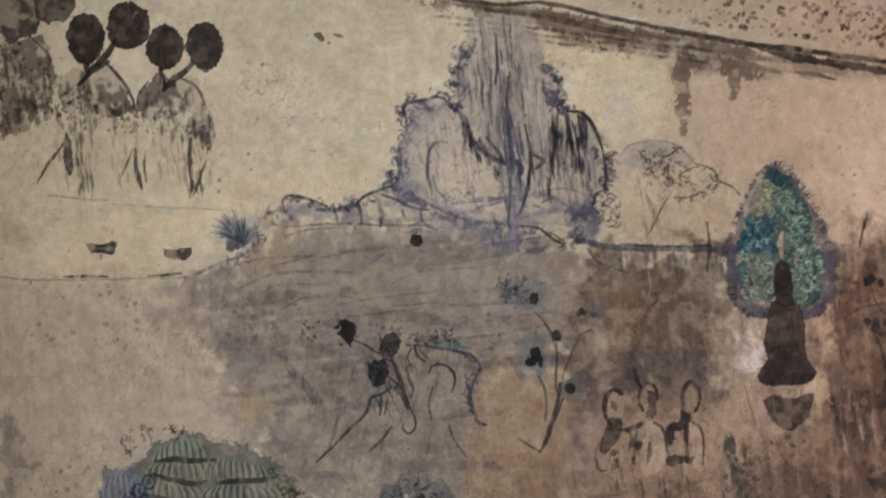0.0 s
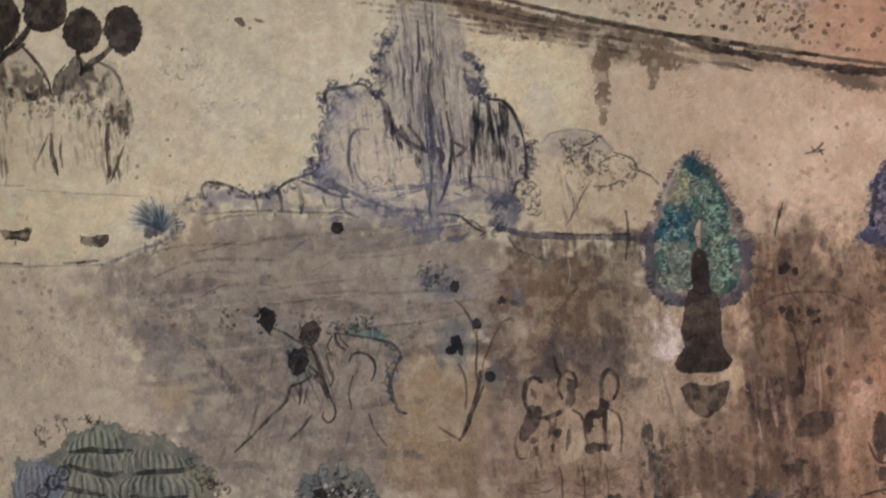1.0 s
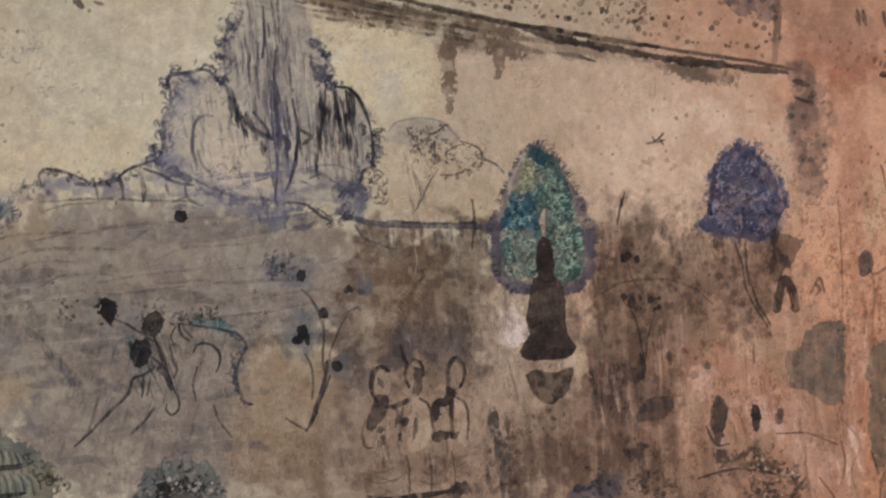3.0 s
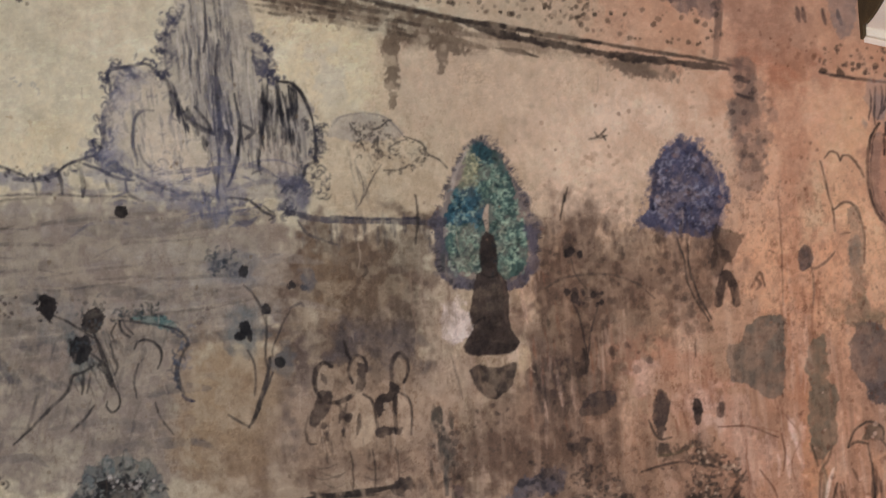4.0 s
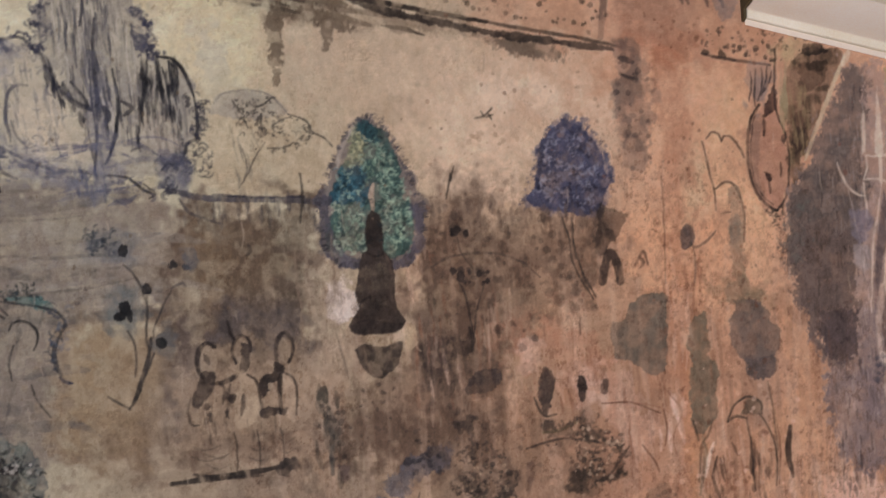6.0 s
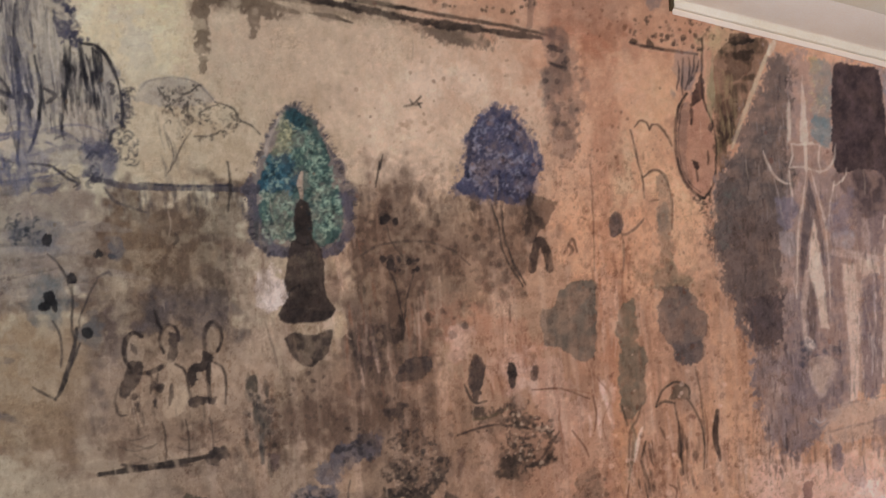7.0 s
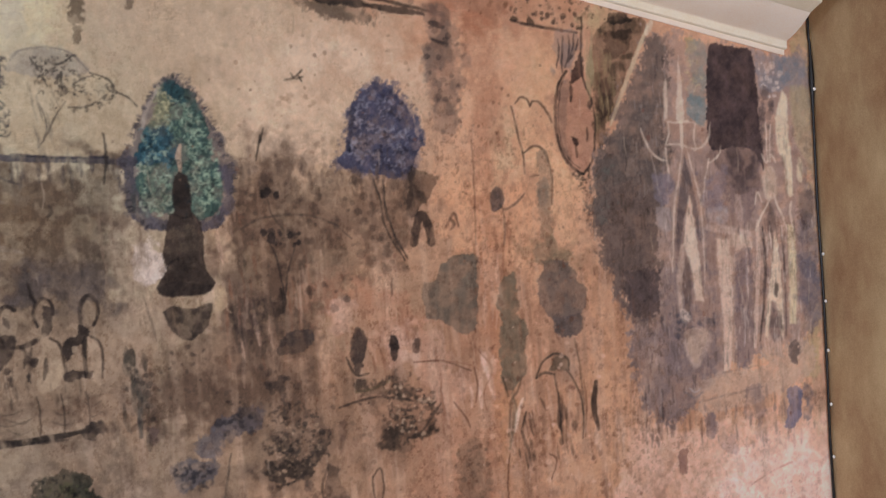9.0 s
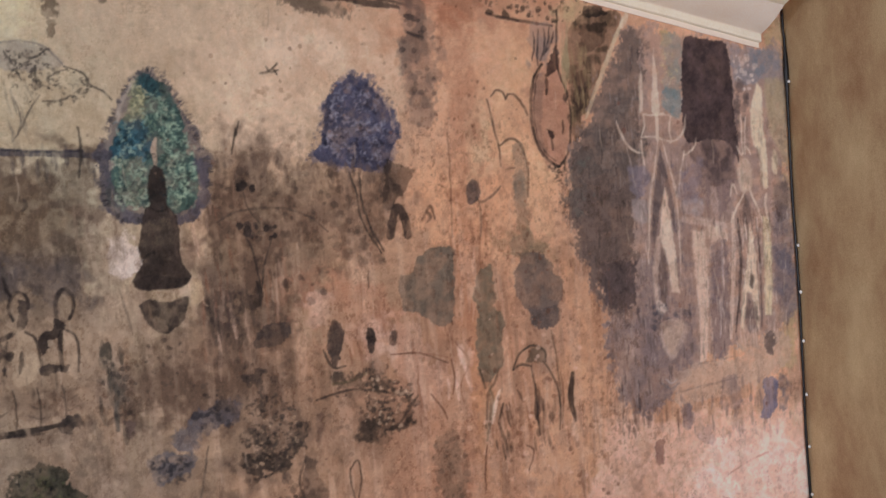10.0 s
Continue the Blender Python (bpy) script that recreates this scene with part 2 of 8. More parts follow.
def sweeps(pts, n, length, width, colour, a=0.4, seed=0, dry=0.7):
    """Long level brush sweeps, gently bowed, inside an area; length in cm, width in mm."""
    r = np.random.default_rng(seed)
    lo, hi = pts.min(0), pts.max(0)
    for _ in range(n):
        q = lo + (hi - lo) * r.random(2)
        h = length / 100 * (0.5 + r.random())
        bow, tilt = 0.03 * (r.random() - 0.3), 0.05 * (r.random() - 0.5)
        line = np.array([q + (-h / 2, -bow - tilt), q + (-h / 5, bow * 0.6), q + (h / 5, bow * 0.4 + 0.006 * r.random()), q + (h / 2, -bow + tilt)])
        stroke(line, width * (0.5 + r.random()), colour, a * (0.5 + 0.5 * r.random()), dry, 0.8)


def fringe(pts, n, length, width, colour, a=0.7, seed=0, motif=""):
    """Short curling hairs standing out from a line; length and width in mm."""
    r = np.random.default_rng(seed)
    line = curve(pts, 12)
    for k in r.integers(0, len(line) - 1, n):
        d = line[k + 1] - line[k]
        d = d / max(np.hypot(*d), 1e-6)
        out = np.array([-d[1], d[0]])
        L = length / 1000 * (0.5 + r.random())
        s = L * 0.7 * (r.random() - 0.5)
        stroke(np.array([line[k] - out * L * 0.3, line[k] + out * L * 0.4 + d * s, line[k] + out * L + d * s * 2.2]), width, colour, a * (0.5 + 0.5 * r.random()), 0.3, 0.5, motif)


def scribble(pts, n, size, width, colour, a=0.7, seed=0, motif="", spread=10):
    """Clumps of curling marks strewn along a line; size, width and spread in mm."""
    r = np.random.default_rng(seed)
    line = curve(pts, 12)
    for k in r.integers(0, len(line), n):
        q = line[k] + r.normal(0, spread / 1000, 2)
        h, t0, bend = size / 1000 * (0.4 + 1.1 * r.random()), r.random() * 6.28, (0.8 + 2.2 * r.random()) * r.choice((-1, 1))
        t = t0 + bend * np.arange(5) / 4
        stroke(np.stack([q[0] + h / 2 * np.cos(t), q[1] + h / 2 * np.sin(t)], 1), width * (0.6 + 0.9 * r.random()), colour, a * (0.4 + 0.6 * r.random()), 0.35, 0.5, motif)


def dabs(pts, n, size, colour, a=0.7, seed=0, motif="", stretch=1.0):
    """Small round dabs of the brush inside an area; size in mm."""
    r = np.random.default_rng(seed)
    lo, hi = pts.min(0), pts.max(0)
    made = 0
    for _ in range(n * 8):
        q = lo + (hi - lo) * r.random(2)
        hit = False
        for p0, p1 in zip(pts, np.roll(pts, -1, 0)):
            if (p0[1] > q[1]) != (p1[1] > q[1]) and q[0] < (p1[0] - p0[0]) * (q[1] - p0[1]) / (p1[1] - p0[1]) + p0[0]:
                hit = not hit
        if not hit:
            continue
        h = size / 2000 * (0.5 + r.random())
        oval(np.array([q + (-h, 0), q + (0, h * stretch), q + (h, 0), q + (0, -h * stretch)]), colour, a * (0.5 + 0.5 * r.random()), 4, 4, 0.3, motif)
        made += 1
        if made >= n:
            break


def curls(pts, n, size, width, colour, a=0.7, seed=0, motif=""):
    """Short curling leaf marks inside an area; size and width in mm."""
    r = np.random.default_rng(seed)
    lo, hi = pts.min(0), pts.max(0)
    made = 0
    for _ in range(n * 8):
        q = lo + (hi - lo) * r.random(2)
        hit = False
        for p0, p1 in zip(pts, np.roll(pts, -1, 0)):
            if (p0[1] > q[1]) != (p1[1] > q[1]) and q[0] < (p1[0] - p0[0]) * (q[1] - p0[1]) / (p1[1] - p0[1]) + p0[0]:
                hit = not hit
        if not hit:
            continue
        h, t0, bend = size / 1000 * (0.5 + r.random()), r.random() * 6.28, (0.8 + 2.0 * r.random()) * r.choice((-1, 1))
        t = t0 + bend * np.arange(5) / 4
        stroke(np.stack([q[0] + h / 2 * np.cos(t), q[1] + h / 2 * np.sin(t)], 1), width, colour, a * (0.5 + 0.5 * r.random()), 0.3, 0.4, motif)
        made += 1
        if made >= n:
            break


INDIGO, BROWN = (68, 67, 82), (70, 57, 46)
CREAM = (189, 178, 148)

# ground of the wall: cream, going peach to the east, tan below, all stained and run
t = np.clip((GX - 1.05 + 0.6 * (F_BIG - 0.5) + 0.25 * (F_MID - 0.5)) / 1.1, 0, 1)[..., None]
PIG[:] = np.array(lin(CREAM)) * (1 - t) + np.array(lin((205, 158, 126))) * t
low = (np.clip((1.6 - GZ + 0.3 * (F_MID - 0.5)) / 0.55, 0, 1) * np.clip(1 - (GX - 2.1) / 0.7, 0, 1) * np.clip((GX + 0.2) / 0.7, 0, 1))[..., None]
PIG[:] = PIG * (1 - 0.5 * low) + np.array(lin((150, 110, 86))) * 0.5 * low
PIG *= (1 + 0.2 * (F_BIG - 0.5) + 0.16 * (F_MID - 0.5) + 0.1 * (F_FINE - 0.5))[..., None]
grey = (np.clip((F_MID - 0.52) * 3, 0, 1) * 0.13)[..., None]
PIG[:] = PIG * (1 - grey) + np.array(lin((164, 152, 136))) * grey
warm = (np.clip((field(0.22, 0.5, 4, 31) - 0.56) * 4, 0, 1) * 0.42 * np.clip((GX + 0.3) / 2.4, 0.2, 1))[..., None]
PIG[:] = PIG * (1 - warm) + np.array(lin((182, 128, 92))) * warm
run = (np.clip((F_RUN - 0.55) * 4, 0, 1) * 0.3 * np.clip((1.75 - GZ) * 3, 0, 1) * np.clip((GX - 0.5) * 2, 0, 1))[..., None]
PIG[:] = PIG * (1 - run) + np.array(lin((206, 176, 152))) * run
runb = (np.clip((field(0.03, 0.3, 4, 33) - 0.58) * 5, 0, 1) * 0.25 * np.clip((1.7 - GZ) * 3, 0, 1) * np.clip((GX - 0.5) * 2, 0, 1))[..., None]
PIG[:] = PIG * (1 - runb) + np.array(lin((112, 84, 66))) * runb

PIG[:] = np.clip(PIG, 0, 1)
GROUND = PIG.copy()

# sky patches
wash(P("91.8,233.4 166.3,222.2 161.8,166.3 140.1,166.2 107.4,170.7 71.9,173.5 71.7,194.8 87.8,206.9"), (182, 158, 128), 0.6, 40)
wash(P("65.5,212.8 91.7,208.4 107.0,189.8 103.7,171.0 62.4,174.3"), (178, 158, 126), 0.6, 30)
wash(P("-145.0,180.6 -109.2,198.2 -62.5,204.4 -16.7,216.4 -7.5,205.6 -22.2,197.0 -46.3,201.0 -71.9,191.1 -89.6,178.3 -127.9,177.2"), (200, 180, 140), 0.5, 40)
wash(P("52.7,245.1 92.0,235.3 89.8,208.6 65.5,212.8 55.0,225.4"), (206, 188, 148), 0.6, 25)
wash(P("68.7,229.9 76.0,225.3 78.7,211.5 71.0,210.3"), (172, 168, 156), 0.45, 20)
wash(P("95.2,229.2 147.9,218.4 142.4,194.3 128.0,197.5 98.8,203.9"), (188, 162, 136), 0.5, 40)
wash(P("153.4,206.6 180.5,207.4 205.4,194.5 205.1,190.5 179.0,189.9 172.8,164.7 149.9,168.3 146.7,195.4"), (212, 182, 154), 0.6, 35)
wash(P("162.9,206.2 180.3,205.5 187.7,199.3 167.8,196.3"), (226, 202, 176), 0.5, 25)
wash(P("149.8,187.6 174.5,184.3 172.8,164.7 145.9,166.6"), (218, 188, 158), 0.4, 30)

wash(P("135.3,217.9 163.0,221.8 202.1,215.3 209.4,193.2 204.7,172.0 176.6,168.2 139.1,167.2 137.3,194.5"), (212, 184, 154), 0.55, 40)
wash(P("90.1,232.5 124.6,230.2 143.2,219.3 138.0,202.2 106.5,196.7 88.0,205.7"), (196, 172, 142), 0.45, 30)
# large landforms
wash(P("-90.1,172.3 -68.7,178.7 -47.3,188.7 -19.0,187.2 4.9,185.6 28.1,180.9 51.0,175.2 60.4,172.5 53.8,138.2 24.4,134.3 18.0,126.9 10.9,86.3 -51.0,89.5 -65.3,116.2 -77.7,143.1 -95.2,160.5"), (136, 121, 109), 0.8, 42, worn=0.25)
wash(P("-154.0,176.1 -96.4,172.8 -81.1,153.4 -66.9,122.3 -63.2,90.1 -160.3,95.0"), (172, 156, 136), 0.65, 34)
wash(P("-157.4,132.0 -151.6,123.4 -148.5,106.8 -155.9,94.8 -160.3,95.0"), (112, 106, 102), 0.6, 25)
wash(P("-74.9,153.0 -64.7,150.3 -52.3,125.4 -49.4,109.3 -57.4,111.7 -66.3,130.3"), (116, 112, 112), 0.5, 20)
wash(P("18.3,130.8 34.0,131.7 38.2,112.0 30.9,93.0 11.3,92.1 11.0,113.7"), (164, 138, 106), 0.6, 30)
wash(P("-68.0,134.4 -57.9,131.8 -57.7,121.8 -64.8,122.2"), (190, 166, 122), 0.5, 14)
wash(P("45.1,173.7 62.1,170.4 58.5,149.4 40.7,143.0"), (158, 140, 118), 0.5, 24, runs=0.4)
wash(P("60.4,172.5 79.2,170.1 105.2,167.1 100.8,146.4 96.2,123.8 66.0,123.8 48.4,119.2 48.4,142.4"), (116, 96, 78), 0.75, 28, runs=0.25)

wash(P("61.6,164.7 87.9,160.7 92.0,141.3 61.6,139.6"), (148, 120, 86), 0.6, 34)
wash(P("69.0,137.1 84.3,139.0 96.2,135.3 94.3,123.9 77.6,126.6 64.1,124.0"), (100, 92, 90), 0.65, 16)
wash(P("53.2,130.5 61.1,133.8 63.1,110.6 52.0,91.9 45.3,103.9"), (108, 98, 98), 0.5, 20, runs=0.4)
wash(P("25.1,93.3 101.3,95.0 150.5,97.8 149.0,79.2 20.6,85.8"), (124, 98, 80), 0.55, 30, runs=0.4)
wash(P("58.3,170.7 105.1,166.1 98.7,119.9 91.3,86.0 24.8,89.5 38.2,112.0 48.1,138.6"), (112, 88, 70), 0.38, 50, runs=0.25)
wash(P("132.9,166.8 165.4,166.1 158.3,78.7 100.3,81.7 105.5,100.4 128.3,110.4 132.3,136.6"), (100, 76, 61), 0.65, 44, runs=0.3)
wash(P("20.7,136.5 47.4,130.8 40.2,88.7 13.1,90.1"), (150, 124, 92), 0.5, 30)
wash(P("97.4,150.5 112.8,145.5 111.7,120.9 109.4,104.0 102.4,85.4 93.5,85.9 94.0,120.1"), (180, 156, 132), 0.6, 18, runs=0.3)
wash(P("104.9,140.4 113.3,140.8 113.3,128.4 107.1,125.4 103.8,130.9"), (208, 192, 178), 0.8, 8, worn=0.1)
wash(P("128.9,140.6 136.0,138.2 131.7,129.1 128.3,133.1"), (150, 122, 102), 0.6, 10)
wash(P("127.8,126.5 134.1,125.1 130.8,117.8 125.5,120.0"), (196, 172, 148), 0.7, 8)
wash(P("73.9,168.8 103.5,166.7 103.2,145.0 94.9,115.3 66.1,92.1"), (104, 86, 70), 0.5, 34, runs=0.25)
wash(P("138.3,161.3 172.5,160.8 184.0,157.0 204.1,154.5 200.2,132.6 189.4,125.5 181.2,124.2 172.4,115.0 154.1,109.0 136.1,101.0 132.1,119.2"), (114, 90, 74), 0.72, 24, runs=0.2)
wash(P("136.2,122.7 151.0,117.2 167.1,99.5 139.3,94.7 130.6,103.6"), (98, 82, 72), 0.5, 26, runs=0.5)
wash(P("139.7,98.7 170.3,91.1 201.6,74.9 204.2,55.8 175.3,55.7 139.5,54.8 136.0,79.3"), (132, 106, 86), 0.55, 30, runs=0.3)
wash(P("142.6,88.4 164.6,71.5 154.8,50.5 139.7,56.7"), (110, 92, 80), 0.45, 24, runs=0.4)
wash(P("70.6,136.7 94.8,132.5 95.5,121.0 69.3,123.7"), (100, 92, 90), 0.5, 18)
wash(P("161.0,120.2 185.2,123.8 199.8,104.0 199.2,95.9 178.6,94.2 167.8,107.5"), (186, 134, 106), 0.6, 30, runs=0.2)
wash(P("168.1,111.5 174.5,116.8 175.7,106.6 169.5,104.3"), (214, 182, 162), 0.55, 14)
wash(P("64.6,77.1 86.2,81.8 118.0,69.8 139.2,50.8 138.4,42.8 62.3,54.5"), (118, 98, 82), 0.5, 26, runs=0.2)
wash(P("187.6,105.3 207.6,97.0 216.5,77.3 209.5,69.8 198.1,83.7 186.8,95.3"), (206, 176, 158), 0.55, 24)
# peach bay with rusty upright bands
wash(P("221.5,215.7 240.0,211.1 262.9,202.0 256.4,173.5 267.5,145.6 267.3,113.8 243.2,116.2 228.9,125.9 214.6,131.3 209.2,166.2"), (214, 165, 129), 0.75, 26)
wash(P("245.1,194.6 258.1,196.1 253.7,167.4 265.7,152.0 257.2,127.5 246.1,153.4 236.4,166.5"), (218, 174, 134), 0.6, 22)
wash(P("230.3,168.9 237.4,178.7 240.7,166.2 237.6,154.1 230.9,150.5"), (196, 168, 134), 0.6, 12)
wash(P("225.6,227.6 233.0,223.4 235.2,191.0 233.3,148.2 232.2,113.1 228.0,71.6 225.5,29.4 219.5,30.4 225.4,92.9 223.9,126.3 225.7,165.1 223.7,191.6"), (186, 130, 98), 0.65, 16, runs=0.35)
wash(P("199.8,104.0 211.2,90.4 217.9,68.7 213.4,39.8 202.3,33.0 195.7,54.9"), (192, 144, 114), 0.6, 24, runs=0.4)
wash(P("232.5,117.2 236.9,91.6 232.1,58.4 236.3,27.8 225.5,29.4 229.3,88.3"), (196, 146, 108), 0.6, 18, runs=0.4)
wash(P("263.2,118.5 275.6,104.5 278.3,78.3 280.9,51.8 271.9,22.3 245.0,26.4 252.7,68.5 263.2,88.7"), (210, 158, 120), 0.7, 24, runs=0.25)
wash(P("283.7,58.0 306.8,52.8 338.4,53.1 361.7,45.5 362.2,8.4 276.4,21.6"), (220, 178, 154), 0.85, 28)
wash(P("313.0,38.5 337.8,44.1 361.1,36.4 361.2,8.6 309.1,16.6"), (234, 198, 180), 0.85, 34)
wash(P("352.6,198.2 362.1,200.0 361.6,145.0 359.3,68.7 353.1,69.4 355.1,141.0 354.0,180.7"), (176, 158, 118), 0.7, 10, runs=0.2)
for k, (x, z, h) in enumerate(((1.86, 1.05, 0.3), (2.24, 0.95, 0.5), (2.28, 1.2, 0.4), (2.36, 0.7, 0.5), (1.35, 1.3, 0.5), (1.42, 1.1, 0.35), (2.52, 0.6, 0.4), (2.7, 0.5, 0.4), (1.62, 1.2, 0.2), (2.05, 0.72, 0.4), (2.9, 0.6, 0.35))):
    hatch(np.array([[x - 0.06, z - h / 2], [x + 0.06, z - h / 2], [x + 0.06, z + h / 2], [x - 0.06, z + h / 2]]), 7, 14, 9, (212, 180, 156), 0.36, 0.02, 40 + k)
    hatch(np.array([[x - 0.1, z - h / 2], [x + 0.1, z - h / 2], [x + 0.1, z + h / 2], [x - 0.1, z + h / 2]]), 7, 13, 7, (150, 100, 74), 0.5, 0.02, 60 + k)

# top border: dark slanting line, worn brown shadow, dotted band
blob(P("-0.8,265.3 18.9,262.4 49.7,257.1 64.7,251.7 75.9,247.6 94.4,242.4 116.3,236.3 130.8,232.4 160.9,226.2 160.7,223.9 137.9,229.2 112.4,233.3 93.9,236.7 71.6,241.2 52.9,247.8 37.8,253.7 14.7,260.1"), (120, 100, 78), 0.8, 20, 22, 0.55, "border_line")
stroke(P("7.2,265.6 34.3,259.2 49.8,258.1 64.9,253.2 79.7,248.2 101.8,241.6 120.0,236.3 134.5,233.3 148.8,229.6 166.6,225.6"), 12, (86, 71, 58), 0.85, 0.12, 0.1, "border_line")
stroke(P("90.8,243.9 116.4,237.1 134.5,233.1 148.8,229.4 166.6,225.4"), 15, (84, 69, 57), 0.85, 0.15, 0.5, "border_line")
stroke(P("14.9,262.4 38.0,256.4 57.1,252.5 75.8,246.2 94.3,240.9"), 18, (110, 92, 74), 0.6, 0.3, 0.5, "border_line")
stroke(P("47.2,250.0 64.2,245.5 79.2,241.2 92.2,238.4"), 14, (122, 102, 82), 0.55, 0.35, 0.6, "border_line")
stroke(P("97.8,237.8 112.4,233.7 130.6,229.9 148.6,226.2"), 16, (112, 92, 74), 0.55, 0.35, 0.6, "border_line")
stroke(P("160.3,227.3 179.2,222.4 198.3,218.3 213.4,214.0"), 10, (86, 70, 58), 0.8, 0.15, 0.3, "border_line")
stroke(P("30.3,257.6 53.2,252.1 71.9,245.9 94.2,240.5"), 16, (96, 80, 64), 0.7, 0.6, 0.4, "border_line")
stroke(P("130.3,226.2 137.5,224.7 144.6,222.1"), 11, (84, 68, 54), 0.8, 0.4, 0.6, "border_line")
blob(P("93.0,236.2 103.1,234.2 112.3,231.8 108.3,228.3 98.2,230.9 96.6,217.6 92.3,216.4 92.8,227.5"), (104, 86, 66), 0.75, 14, 16, 0.6, "border_line")
blob(P("93.2,213.1 95.5,213.4 94.3,208.2 92.8,208.7"), (104, 84, 62), 0.7, 6, 6, 0.4, "border_line")
blob(P("110.5,232.5 117.8,230.8 120.1,224.9 113.6,225.9 111.7,219.6 110.0,222.0"), (112, 94, 74), 0.65, 14, 16, 0.6, "border_line")
stroke(P("110.4,231.2 119.4,228.8 126.6,226.5"), 18, (120, 100, 78), 0.6, 0.6, 0.5)
blob(P("51.2,248.5 77.9,244.6 97.0,242.8 115.9,236.6 134.7,229.5 157.6,223.9 182.5,219.2 192.1,216.6 190.7,211.6 172.4,214.9 157.4,221.4 134.3,224.7 115.1,226.8 96.0,230.2 77.3,237.3 58.4,241.8"), (128, 108, 86), 0.55, 22, 20, 0.6, "border_line", grit=0.5)
blob(P("161.3,221.9 182.4,218.0 194.3,214.5 189.7,210.9 172.4,214.9"), (92, 77, 64), 0.5, 26, 14, 0.6, "border_line", grit=0.8)
blob(P("115.0,237.7 134.9,231.6 153.9,226.3 173.0,222.0 192.2,217.9 210.4,214.0 210.4,212.9 192.0,215.8 172.8,219.1 153.7,223.8 134.6,228.7 121.5,233.7"), (68, 56, 48), 0.9, 6, 5, 0.15, "border_line", smooth=False, grit=0.4)
for k in range(16):
    x = 0.12 + 0.052 * k
    z = 2.575 - 0.235 * (x - 0.12) - 0.02 * (k % 3)
    stroke(np.array([[x, z], [x + 0.09, z - 0.018], [x + 0.2, z - 0.05]]), 11, (92, 77, 62), 0.5, 0.8, 0.6, "border_line")
wash(P("77.0,262.0 162.7,248.9 161.1,229.3 131.0,235.2 102.0,243.9 80.0,252.0"), (186, 162, 132), 0.65, 12)
dabs(P("80.7,260.8 162.9,251.6 167.0,230.6 134.8,236.3 104.0,244.7 80.1,253.1"), 190, 12, (84, 68, 52), 0.85, 5, "dotted_band")
dabs(P("80.7,260.8 162.9,251.6 167.0,230.6 134.8,236.3 104.0,244.7 80.1,253.1"), 50, 13, (116, 94, 74), 0.6, 6, "dotted_band")
dabs(P("162.0,250.4 210.1,246.8 207.9,218.3 194.6,221.2 156.7,231.1"), 90, 15, (84, 68, 52), 0.8, 7, "dotted_band")
wash(P("140.3,258.9 169.0,255.8 168.1,244.2 157.3,245.0 146.8,249.5"), (196, 170, 156), 0.6, 10)
blob(P("190.7,246.3 209.6,244.9 208.7,234.1 203.2,231.8 192.0,237.7"), (112, 96, 92), 0.7, 10, 16, 0.35, "dotted_band", runs=0.3)
stroke(P("209.6,244.9 208.2,231.4 206.0,218.1"), 22, (96, 80, 74), 0.6, 0.5, 0.3)
wash(P("211.1,246.7 232.8,245.0 230.3,212.4 217.4,215.3 210.4,219.7"), (176, 130, 104), 0.6, 20)
wash(P("212.9,220.9 231.6,221.4 244.4,214.7 243.6,205.0 226.6,208.2 213.3,213.1"), (180, 112, 78), 0.5, 16)
# upright brown stain past the border, then the dotted strip below the cornice
blob(P("210.4,216.1 215.5,217.0 220.3,212.4 222.9,198.4 223.5,184.5 219.3,172.9 211.9,169.5 210.5,185.4 209.1,199.3"), (122, 102, 90), 0.75, 24, 24, 0.45, "stain_strip", runs=0.3, grit=0.4)
stroke(P("212.0,210.5 216.9,208.6"), 16, (60, 54, 56), 0.75, 0.3, 0.4, "stain_strip")
stroke(P("212.6,204.6 217.9,202.7"), 9, (64, 56, 56), 0.7, 0.3, 0.4, "stain_strip")
dabs(P("210.3,214.9 222.1,210.3 220.9,180.7 210.0,183.5"), 30, 16, (76, 66, 62), 0.6, 8, "stain_strip")
blob(P("212.1,238.4 232.3,237.3 241.8,226.9 236.5,211.4 222.6,216.2 214.8,220.6"), (172, 126, 98), 0.55, 24, 26, 0.4, grit=0.2)
dabs(P("219.3,226.2 243.5,222.8 242.7,211.0 222.4,214.2"), 26, 9, (120, 72, 46), 0.7, 9)
dabs(P("241.3,221.0 267.9,216.4 273.9,212.1 271.2,204.2 242.7,211.0"), 70, 11, (78, 62, 52), 0.8, 10, "dotted_band")
wash(P("269.9,215.3 280.2,212.7 283.9,206.1 269.0,203.4"), (182, 164, 122), 0.6, 10)
dabs(P("263.7,216.5 282.3,213.0 281.6,203.6 265.1,206.0"), 34, 11, (62, 52, 44), 0.85, 12, "dotted_band")
stroke(P("242.2,210.2 248.6,208.2 256.8,206.5 267.0,204.7"), 9, (84, 66, 58), 0.85, 0.3, 0.3, "dotted_band")
blob(P("242.8,212.6 245.1,210.1 242.2,209.8"), BROWN, 0.85, 4, 4, 0.1, "dotted_band")
blob(P("248.9,211.4 251.1,208.5 248.2,208.3"), BROWN, 0.85, 4, 4, 0.1, "dotted_band")
for x in (1272, 1282, 1318, 1345):
    stroke(P(f"{(235.9 + (x - 1272) * 0.196):.1f},{233.2 - (x - 1272) * 0.03:.1f} {(236.6 + (x - 1272) * 0.196):.1f},{228.2 - (x - 1272) * 0.03:.1f}"), 13, (86, 70, 70), 0.75, 0.3, 0.5)
blob(P("245.7,238.5 255.0,238.0 255.7,226.1 251.7,221.6 247.5,226.6"), (142, 126, 118), 0.6, 10, 12, 0.3)

